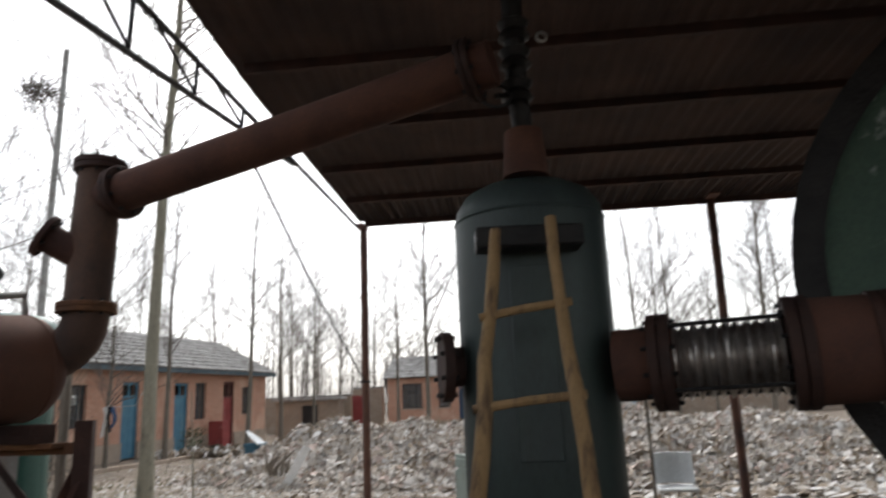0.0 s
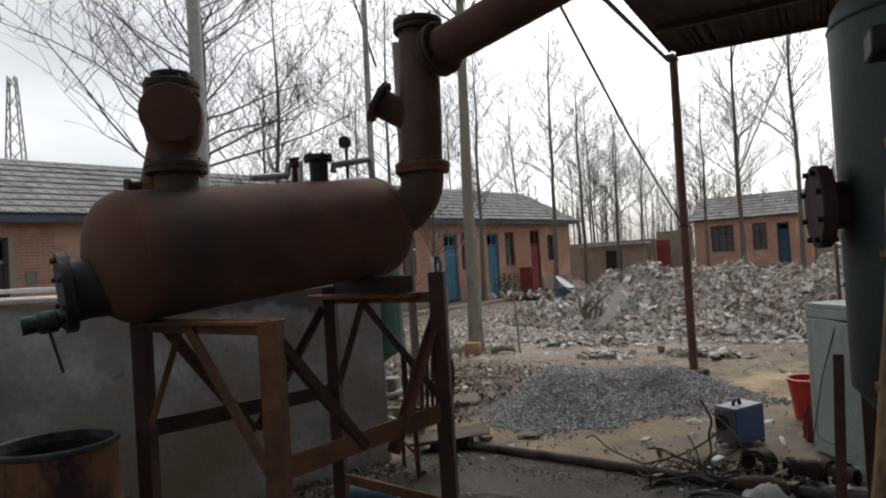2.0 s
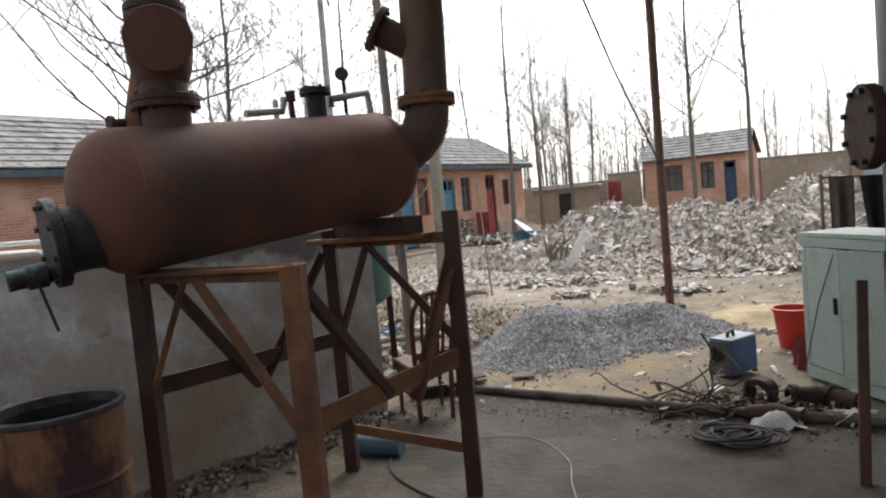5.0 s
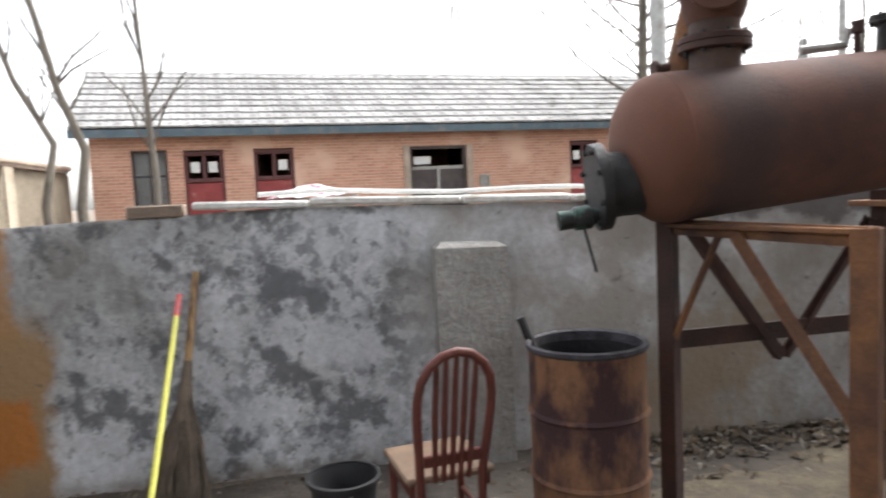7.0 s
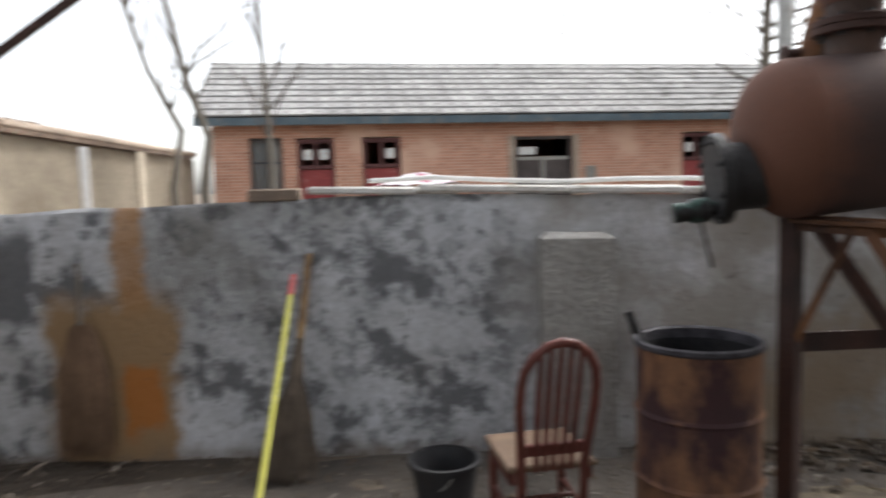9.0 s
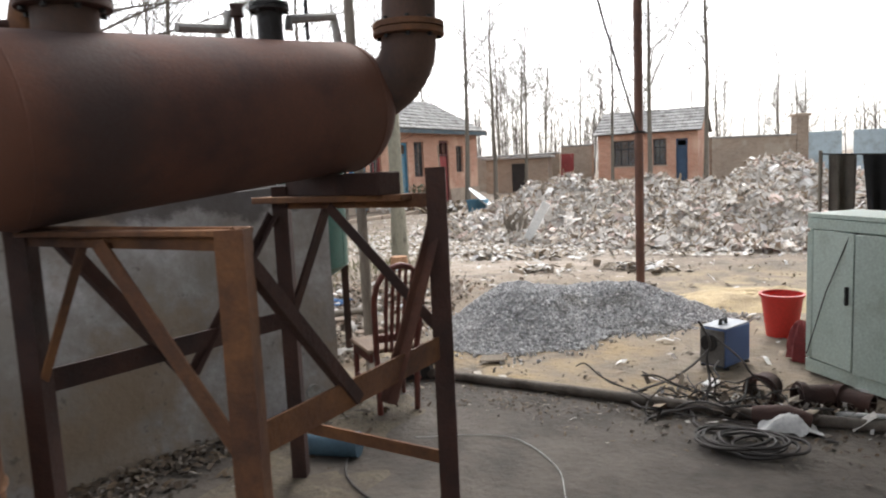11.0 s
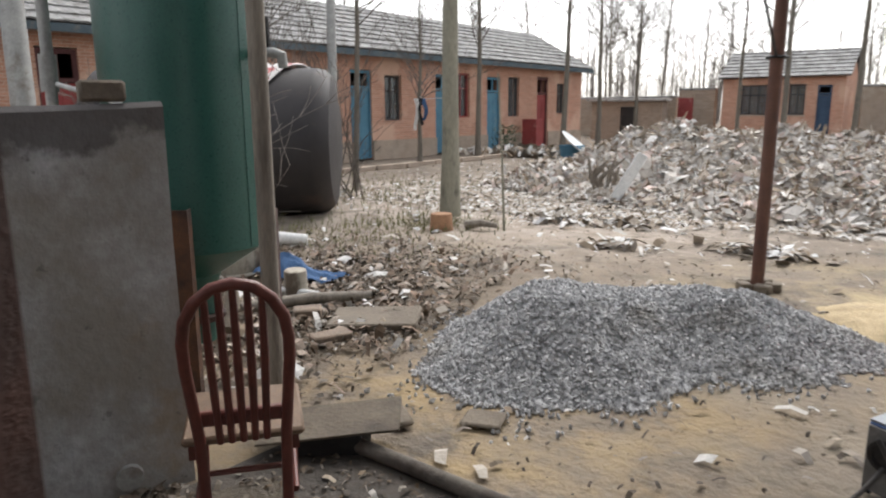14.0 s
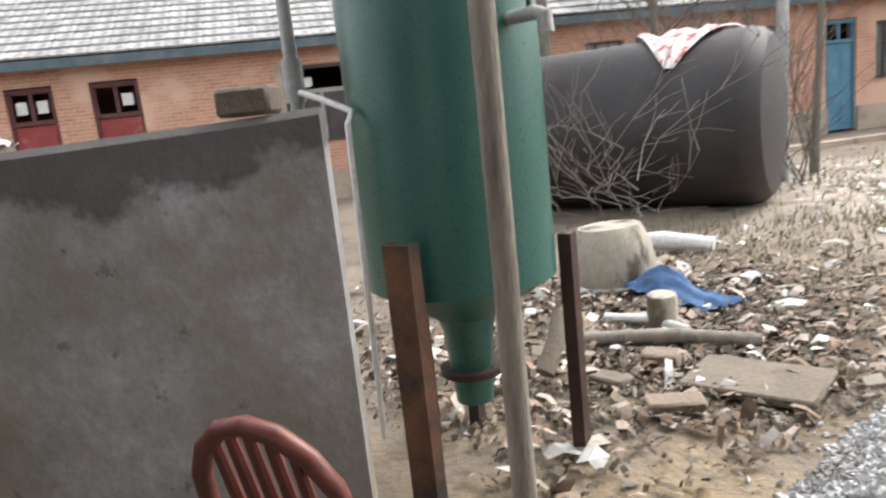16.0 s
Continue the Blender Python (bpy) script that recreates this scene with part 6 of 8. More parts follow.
def black_tank():
    c = Vector((-9.12, 9.92, 1.03))
    d = Vector((0.82, 0.57, 0)).normalized()
    t = thing("black_tank", "big weathered black steel tank lying on the ground", "tank", (c.x, c.y, 0))
    R = 1.03
    m = up_m(c - d * 1.62, d)
    part("shell", lathe(BM(), [(0, -0.1), (0.5, -0.07), (R - 0.08, 0.0), (R, 0.08), (R, 0.1), (R, 1.1), (R, 2.1), (R, 3.0), (R, 3.02), (R - 0.03, 3.14), (R - 0.12, 3.24), (0.5, 3.31), (0, 3.33)], 52, m), M_BLACKTANK, t)
    part("weld_seam", lathe(BM(), [(R, 1.53), (R + 0.006, 1.55), (R, 1.57)], 52, m), M_BLACKTANK, t)
    # sack draped over it
    side = Vector((d.y, -d.x, 0))

    def fn(u, v):
        # a V-shaped drape: wide over the top, narrowing to a point down the side
        w = 1.4 * (1 - 0.93 * v ** 1.1)
        fold = 0.05 * abs(math.sin(u * 9 + v * 4)) + 0.05 * max(0, fbm(u * 2, v * 2, 2, 3))
        a = -0.3 + 1.22 * v
        q = R + 0.015 + fold * (1.4 if v < 0.25 else 0.7)
        return c + d * (0.62 + w * (u - 0.5) + 0.05 * v) + side * (q * math.sin(a)) + Vector((0, 0, q * math.cos(a)))
    b = sheet(30, 22, fn)
    thicken(b, 0.006)
    solid("woven_sack", b, M_SHEET, "crumpled red, white and blue woven sack draped over the black tank", "sack")


black_tank()


def twiggy(b, p, d, n, r, rnd, depth, spread=0.6, seg=5, drop=0.0):
    """A limb of n metres with side branches, into b."""
    pts, rad = [p.copy()], [r]
    k = max(3, int(n / 0.35)) if depth > 0 else 3
    k = min(k, 6)
    q, way = p.copy(), d.normalized()
    for i in range(k):
        way = (way + Vector((rnd.uniform(-1, 1), rnd.uniform(-1, 1), rnd.uniform(-0.7, 0.8) - drop)) * 0.34).normalized()
        q = q + way * (n / k)
        pts.append(q.copy())
        rad.append(max(r * (1 - 0.8 * (i + 1) / k), 0.0035))
    tube(b, pts, rad, seg, False)
    if depth > 0:
        for i in range(1, k + 1):
            for _ in range(2):
                if rnd.random() < (0.72 if depth > 1 else 0.8):
                    side = Vector((rnd.uniform(-1, 1), rnd.uniform(-1, 1), rnd.uniform(0.1, 0.9))).normalized()
                    tw = (way * 0.7 + side * spread).normalized()
                    twiggy(b, pts[i], tw, n * rnd.uniform(0.28, 0.55), max(rad[i] * 0.55, 0.0055), rnd, depth - 1, spread, 4, drop)


def bare_tree(x, y, h, r, seed, first=0.35, limbs=14, lean=(0, 0), spread=0.55, label="", depth=1, limb=0.24, z=0.0, material=None, fork=False):
    rnd = random.Random(seed)
    t = thing("bare_tree", label or "leafless slender poplar with thin upright branches", "tree", (x, y, z), "bare trees")
    n = 12
    pts, rad = [], []
    for i in range(n + 1):
        f = i / n
        pts.append(Vector((x + lean[0] * f * h + 0.02 * h * fbm(f, seed, 2.2, 1) * f, y + lean[1] * f * h + 0.02 * h * fbm(f, seed, 2.2, 8) * f, z - 0.1 + f * h)))
        rad.append(max(r * (1.25 if i == 0 else 1.0) * (1 - 0.86 * f), 0.008))
    b = BM()
    tube(b, pts, rad, 12 if r > 0.09 else 8, False)
    part("trunk", b, material or M_BARK_DK, t)
    b = BM()
    limbs = int(limbs * 2.1)
    for k in range(limbs):
        f = first + (0.97 - first) * (k + rnd.random() * 0.6) / limbs
        i = min(int(f * n), n - 1)
        p = pts[i] + (pts[i + 1] - pts[i]) * (f * n - i)
        a = rnd.uniform(0, 6.28)
        d = Vector((math.cos(a) * spread, math.sin(a) * spread, 0.62))
        twiggy(b, p, d, h * limb * (1.25 - f) * rnd.uniform(0.7, 1.3), max(rad[i] * 0.3, 0.007), rnd, depth, spread)
    if fork:
        twiggy(b, pts[4], Vector((0.3, 0.1, 1)), h * 0.55, rad[4] * 0.5, rnd, depth, spread)
    part("crown", b, M_TWIG, t)
    return t


def trees():
    T = bare_tree
    T(-6.15, 11.35, 13.5, 0.13, 2, 0.42, 22, (0.012, 0.0), 0.7, "tall pale poplar with bare limbs beside a cut stump", 2, 0.2, 0, M_BARK)
    T(-11.9, 10.2, 11.0, 0.14, 33, 0.3, 20, (0.0, 0.01), 1.3, "bare spreading tree with long drooping twigs", 2, 0.4)
    T(-9.3, 13.2, 8.6, 0.06, 36, 0.35, 16, (0.02, 0.02), 0.8, "bare slender tree holding a twig nest", 2, 0.34)
    T(-12.2, 12.6, 8.5, 0.09, 4, 0.25, 14, (0.02, 0.02), 0.9, "bare many-branched tree near the brick row", 2, 0.34)
    T(-11.3, 18.5, 5.2, 0.07, 5, 0.3, 16, (0.0, 0.02), 0.8, "small bare tree before the brick row", 1, 0.4)
    T(-11.0, 21.2, 9.0, 0.09, 6, 0.35, 16, (0.01, 0), 0.7, "", 2)
    T(-9.6, 24.4, 10.0, 0.1, 7, 0.4, 16, (0.02, 0.0), 0.7, "", 2)
    T(-9.9, 28.8, 9.0, 0.1, 91, 0.38, 16, (0.0, 0.0), 0.9, "bare dark tree with crooked upper limbs", 2, 0.3)
    T(-9.2, 31.2, 8.0, 0.085, 92, 0.4, 16, (0.01, 0.0), 0.9, "", 2, 0.3)
    T(-5.6, 33.0, 9.0, 0.09, 93, 0.4, 16, (0.01, 0.0), 0.8, "", 2, 0.3)
    T(-3.45, 27.6, 12.5, 0.1, 8, 0.3, 18, (0.0, 0.0), 0.6, "", 2, 0.3, 0, None, True)
    T(-1.5, 27.2, 13.0, 0.095, 9, 0.35, 18, (0.01, 0.0), 0.6, "", 2, 0.28)
    for k, (x, y, h) in enumerate(((-15.2, 46, 11), (-13.4, 41, 12), (-14.2, 49, 11), (-9.9, 48, 12), (-11.5, 44.5, 10), (-17.8, 40, 12), (-21.5, 38, 13), (-20.5, 27, 11), (-19.8, 20, 9.5), (-6.5, 50, 12), (2.2, 46, 8), (-1.2, 52, 9), (7.6, 37, 11), (11.5, 42, 10), (9.8, 28, 12), (5.4, 30, 12.5), (7.4, 33, 12), (13.5, 36, 11.5), (4.0, 52, 9), (15.5, 48, 10))):
        T(x, y, h, 0.075 + 0.015 * (k % 3), 40 + k, 0.25 + 0.05 * (k % 3), 18, (0.015 * ((k % 5) - 2), 0), 0.6, "", 2, 0.3)
    # crooked trees by the brick row's end
    for k, (x, y, h, r, bend) in enumerate(((-12.0, -0.62, 7.0, 0.075, -1.1), (-12.2, -0.2, 6.8, 0.095, -0.75), (-12.0, 0.78, 5.6, 0.07, -0.1))):
        rnd = random.Random(70 + k)
        t = thing("crooked_tree", "crooked bare grey tree behind the low wall", "tree", (x, y, 0), "crooked trees")
        sy = [0.0, 0.0, 0.05, -0.1, 0.28, 0.5, 0.75, 0.9, 1.0]
        pts = [Vector((x + 0.05 * math.sin(i * 1.3 + k), y + bend * q, -0.1 + h * i / 8)) for i, q in enumerate(sy)]
        part("trunk", tube(BM(), pts, [max(r * (1 - 0.1 * i), 0.012) for i in range(9)], 10, False), M_BARK_DK, t)
        b = BM()
        for i in range(3, 8):
            for _ in range(3):
                a = rnd.uniform(0, 6.28)
                twiggy(b, pts[i] + (pts[i + 1] - pts[i]) * rnd.random(), Vector((0.4 * math.cos(a), 0.5 * math.sin(a), 0.9)), rnd.uniform(0.9, 2.0), r * 0.28, rnd, 1, 0.6)
        part("crown", b, M_TWIG, t)
    t = thing("sapling", "thin leaning bare sapling stick in the yard", "sapling", (-4.93, 10.6, 0))
    part("stem", tube(BM(), [(-4.93, 10.6, -0.05), (-4.98, 10.62, 0.8), (-5.06, 10.64, 1.9)], [0.018, 0.015, 0.008], 8), M_BARK, t)
    s = thing("tree_stump", "freshly cut reddish stump at the poplar's foot", "stump", (-5.66, 10.3, 0))
    part("stump_wood", lathe(BM(), [(0.17, -0.05), (0.145, 0.02), (0.135, 0.19), (0.13, 0.2), (0, 0.205)], 18, Matrix.Translation((-5.66, 10.3, 0))), M_STUMP, s)
    b = BM()
    tube(b, [(-5.4, 10.45, 0.05), (-5.2, 10.5, 0.09), (-5.0, 10.55, 0.06)], [0.06, 0.05, 0.03], 8)
    solid("fallen_log", b, M_WOOD_GR, "short dark log lying by the stump", "log")
    # fine far woods
    rnd = random.Random(77)
    b = BM()
    for k in range(520):
        a = radians(rnd.uniform(-48, 75))
        d = rnd.uniform(62, 120)
        x, y = -d * math.sin(a), d * math.cos(a)
        h = rnd.uniform(6, 11.5)
        tube(b, [(x, y, 0), (x + rnd.uniform(-0.3, 0.3), y, h * 0.6), (x + rnd.uniform(-0.5, 0.5), y, h)], [0.08, 0.06, 0.015], 4, False)
        for i in range(16):
            f = rnd.uniform(0.3, 0.92)
            e = rnd.uniform(-1, 1)
            n = h * 0.28 * (1.2 - f)
            tube(b, [(x, y, h * f), (x + e * n * 0.6, y + rnd.uniform(-0.5, 0.5), h * f + n * 0.5), (x + e * n, y, h * f + n)], [0.03, 0.022, 0.01], 3, False)
    solid("far_woods", b, M_TWIG, "belt of leafless trees in the hazy distance", "woods", kind="stuff")
    # brushwood before and over the black tank
    b = BM()
    rnd = random.Random(9)
    for k in range(30):
        p = Vector((-8.1 + rnd.uniform(-1.2, 0.7), 8.75 + rnd.uniform(-0.3, 0.45), 0.02 + rnd.uniform(0, 0.9)))
        twiggy(b, p, Vector((rnd.uniform(-1.0, 1.0), rnd.uniform(-0.4, 0.2), rnd.uniform(0.1, 0.8))), rnd.uniform(0.8, 1.7), 0.008, rnd, 1, 0.8, 4, 0.25)
    solid("brushwood", b, M_TWIG_PL, "thin pale bare brushwood tangled before the black tank", "brushwood", kind="stuff")
    b = BM()
    for k in range(46):
        p = Vector((-10.0 + rnd.uniform(-1.6, 1.6), 11.9 + rnd.uniform(-0.6, 0.9), 0.02))
        twiggy(b, p, Vector((rnd.uniform(-0.8, 0.8), rnd.uniform(-0.3, 0.3), 1)), rnd.uniform(2.0, 3.4), 0.013, rnd, 1, 0.8, 4, 0.0)
    solid("brushwood", b, M_TWIG, "tangled leafless shrubs behind the black tank", "brushwood", kind="stuff")


trees()


def masts():
    p = thing("utility_pole", "slim pale grey timber pole standing in the yard", "pole", (-8.95, 12.2, 0))
    part("pole_shaft", tube(BM(), [(-8.95, 12.2, -0.1), (-8.92, 12.22, 4.4), (-8.86, 12.25, 9.1)], [0.085, 0.07, 0.055], 12), M_GALV, p)
    p = thing("concrete_pole", "pale grey concrete pole in the lane behind the wall", "pole", (-7.34, 6.27, 0))
    part("pole_shaft", tube(BM(), [(-7.34, 6.27, -0.1), (-7.35, 6.28, 4.5), (-7.36, 6.29, 9.0)], [0.1, 0.09, 0.075], 14), M_GALV, p)
    n = thing("bird_nest", "dark round twig nest high in a bare tree", "nest", (-9.3, 12.6, 8.1))
    rnd = random.Random(2)
    b = BM()
    for k in range(260):
        d = Vector((rnd.gauss(0, 1), rnd.gauss(0, 1), rnd.gauss(0, 0.7))).normalized()
        q = Vector((-9.45, 12.35, 8.25)) + d * rnd.uniform(0.1, 0.52)
        e = Vector((rnd.uniform(-1, 1), rnd.uniform(-1, 1), rnd.uniform(-1, 1))) * 0.16
        tube(b, [q - e, q + e], 0.008, 3, False)
    part("twig_ball", b, M_TWIG, n)
    part("nest_branch", tube(BM(), [(-9.3, 13.15, 6.2), (-9.4, 12.7, 7.4), (-9.45, 12.35, 8.2)], [0.03, 0.02, 0.012], 6), M_TWIG, n)
    t = thing("lattice_mast", "tall thin grey lattice mast in the far haze", "mast", (-79, 42, 0))
    c = Vector((-79, 42, 0))
    H = 25
    at = lambda k, f: c + Vector((math.cos(k * 1.5708) * (2.2 - 1.7 * f), math.sin(k * 1.5708) * (2.2 - 1.7 * f), H * f))  # noqa: E731
    for k in range(4):
        part("mast_leg", tube(BM(), [at(k, 0), at(k, 1)], 0.09, 5), M_GALV, t)
    for i in range(12):
        for k in range(4):
            part("cross_brace", tube(BM(), [at(k, i / 12), at(k + 1, (i + 1) / 12)], 0.05, 4), M_GALV, t)


masts()


def scraps(name, n, place, size, material, label, category, seed, lift=0.6, flat=0.35, long=1.6):
    """Many small bent and torn pieces; place(rnd) gives a point and its slope's normal."""
    rnd = random.Random(seed)
    verts, faces = [], []
    for _ in range(n):
        p, nrm = place(rnd)
        s = size * rnd.uniform(0.4, 1.5) ** 1.3
        x = Vector((rnd.uniform(-1, 1), rnd.uniform(-1, 1), rnd.uniform(-lift, lift))).normalized()
        y = nrm.cross(x).normalized() + Vector((rnd.uniform(-lift, lift), rnd.uniform(-lift, lift), rnd.uniform(-lift, lift))) * 0.8
        z = nrm * s * flat * rnd.uniform(0.2, 1.3)
        L, W = s * rnd.uniform(0.6, long), s * rnd.uniform(0.25, 0.7)
        k = len(verts)
        verts += [p - x * L - y * W * 0.7, p - x * L * 0.9 + y * W + z * 0.3, p + y * W * rnd.uniform(0.5, 1.2) + z, p + x * L + y * W * 0.4 + z * rnd.uniform(-0.4, 0.8), p + x * L * 0.8 - y * W, p - y * W * 0.9 + z * 0.8]
        faces += [(k, k + 5, k + 2, k + 1), (k + 5, k + 4, k + 3, k + 2)]
    me = bpy.data.meshes.new(name)
    me.from_pydata(verts, [], faces)
    me.materials.append(material)
    return tagged(new(name, me), label, category, kind="stuff")


HEAP = [(-4.3, 16.8, 1.1, 1.8, 1.9), (-2.2, 17.2, 1.05, 1.9, 2.2), (0.25, 18.4, 1.4, 1.5, 2.3), (2.6, 17.8, 1.2, 2.2, 2.4), (-6.0, 15.6, 0.55, 1.1, 0.9), (5.4, 17.0, 1.0, 2.6, 2.6), (-0.6, 14.8, 0.7, 2.4, 1.5), (3.5, 14.2, 0.6, 2.6, 1.5)]


def heap_h(x, y):
    h = 0
    for cx, cy, a, sx, sy in HEAP:
        h = max(h, a * math.exp(-(((x - cx) / sx) ** 2 + ((y - cy) / sy) ** 2) * 0.9))
    if h < 0.02:
        return h - 0.05
    return h - 0.06 + min(1, h * 2) * (0.26 * fbm(x, y, 0.8, 2) + 0.22 * fbm(x, y, 2.0, 5))


def heap_n(x, y, fn):
    e = 0.15
    return Vector((fn(x - e, y) - fn(x + e, y), fn(x, y - e) - fn(x, y + e), 2 * e)).normalized()


def waste_heap():
    def fn(u, v):
        x, y = -8.5 + 17.5 * u, 11.6 + 10.6 * v
        return Vector((x, y, heap_h(x, y)))
    t = solid("waste_heap", sheet(150, 96, fn), M_WASTE_BASE, "wide grey-white heap of shredded paper-mill waste", "heap", kind="stuff")

    def place(rnd):
        while True:
            x, y = rnd.uniform(-8.2, 8.5), rnd.uniform(12.0, 21.0)
            h = heap_h(x, y)
            if h > 0.01:
                return Vector((x, y, h + 0.02)), heap_n(x, y, heap_h)
    scraps("waste_scraps", 62000, place, 0.043, M_WASTE, "shredded grey and white scraps covering the heap", "scraps", 5, 0.8, 0.45, 2.6)

    scraps("waste_fibres", 16000, place, 0.026, M_FIBRE, "stringy brown and white fibres tangled over the heap", "fibres", 51, 0.9, 0.5, 7.0)

    scraps("waste_sheets", 1300, place, 0.1, M_WASTE, "torn white and grey plastic sheets caught in the heap", "sheets", 54, 0.9, 0.6, 1.6)

    def place2(rnd):
        while True:
            x, y = rnd.gauss(-4.6, 2.4), 11.9 + abs(rnd.gauss(0, 2.6))
            if -10 < x < 5 and heap_h(x, y) < 0.1:
                return Vector((x, y, 0.02)), Vector((0, 0, 1))
    scraps("litter", 4200, place2, 0.036, M_LITTER, "white litter trodden into the yard", "litter", 6, 0.3, 0.3)

    def place3(rnd):
        while True:
            x, y = rnd.gauss(-6.5, 2.2), rnd.uniform(11, 22)
            if heap_h(x, y) < 0.1 and -11 < x < 3:
                return Vector((x, y, 0.02)), Vector((0, 0, 1))
    scraps("litter", 2200, place3, 0.038, M_LITTER, "white litter strewn before the brick row", "litter", 7, 0.3, 0.3)

    def place4(rnd):
        x, y = rnd.uniform(1.5, 9), rnd.uniform(9.2, 14)
        return Vector((x, y, 0.03 + max(0, heap_h(x, y)))), Vector((0, 0, 1))
    scraps("litter", 1800, place4, 0.08, M_LITTER, "grey waste scraps strewn behind the shed", "litter", 8, 0.4, 0.4)
    # thick plank and torn stump stuck in the heap
    b = BM()
    beam(b, (-4.5, 13.6, 0.05), (-4.12, 13.8, 0.78), 0.05, 0.17, 0.01)
    solid("board", b, M_WHITE, "broken pale board sticking out of the waste heap", "board")
    t = thing("uprooted_stump", "dark uprooted stump at the heap's edge", "stump", (-4.85, 14.3, 0))
    rnd = random.Random(4)
    for k in range(9):
        part("root", tube(BM(), [(-4.85 + rnd.uniform(-0.15, 0.15), 14.3, 0.0), (-4.85 + rnd.uniform(-0.3, 0.3), 14.2, 0.35), (-4.85 + rnd.uniform(-0.45, 0.45), 14.1, rnd.uniform(0.5, 0.75))], [0.06, 0.04, 0.012], 6), M_WOOD_GR, t)


waste_heap()


def gravel():
    def fn(u, v):
        x, y = -4.0 + 3.6 * u, 5.2 + 4.0 * v
        return Vector((x, y, gravel_h(x, y)))
    solid("gravel_heap", sheet(70, 70, fn), M_STONE, "low spread heap of crushed grey stone", "gravel", kind="stuff")
    rnd = random.Random(21)
    verts, faces = [], []
    base = [Vector(p) for p in ((1, 0, 0), (-1, 0, 0), (0, 1, 0), (0, -1, 0), (0, 0, 1), (0, 0, -1))]
    tri = ((0, 2, 4), (2, 1, 4), (1, 3, 4), (3, 0, 4), (2, 0, 5), (1, 2, 5), (3, 1, 5), (0, 3, 5))
    made = 0
    while made < 20000:
        x, y = rnd.uniform(-4.0, -0.4), rnd.uniform(5.2, 9.2)
        h = gravel_h(x, y)
        if h < -0.012 and rnd.random() > (0.2 if h > -0.03 else 0.05 if h > -0.06 else 0):
            continue
        s = rnd.uniform(0.008, 0.02)
        e = Euler((rnd.uniform(0, 6), rnd.uniform(0, 6), rnd.uniform(0, 6))).to_matrix()
        k = len(verts)
        sc = Vector((rnd.uniform(0.8, 1.5), rnd.uniform(0.7, 1.2), rnd.uniform(0.5, 0.9)))
        for q in base:
            v = e @ Vector((q.x * sc.x, q.y * sc.y, q.z * sc.z)) * s * rnd.uniform(0.8, 1.2)
            verts.append(Vector((x, y, max(h, 0.0) + s * 0.4)) + v)
        faces += [tuple(k + i for i in f) for f in tri]
        made += 1
    me = bpy.data.meshes.new("gravel_stones")
    me.from_pydata(verts, [], faces)
    me.materials.append(M_STONE)
    tagged(new("gravel_stones", me), "sharp grey crushed stones lying loose", "gravel", kind="stuff")


gravel()


def sand():
    def fn(u, v):
        a, q = u * 2 * math.pi, v
        w = 1 + 0.22 * fbm(math.cos(a), math.sin(a), 1.6, 8)
        x, y = -0.55 + 1.05 * w * q * math.cos(a), 8.55 + 0.62 * w * q * math.sin(a)
        return Vector((x, y, 0.12 * (1 - q * q) ** 1.2 - 0.012 + 0.07 * (1 - q) * fbm(x, y, 2.5, 4) + 0.03 * (1 - q) * fbm(x, y, 8.0, 9)))
    b = sheet(72, 26, fn)
    bmesh.ops.remove_doubles(b, verts=b.verts[:], dist=0.001)
    solid("sand_heap", b, M_SAND, "small heap of yellow sand", "sand", kind="stuff")


sand()


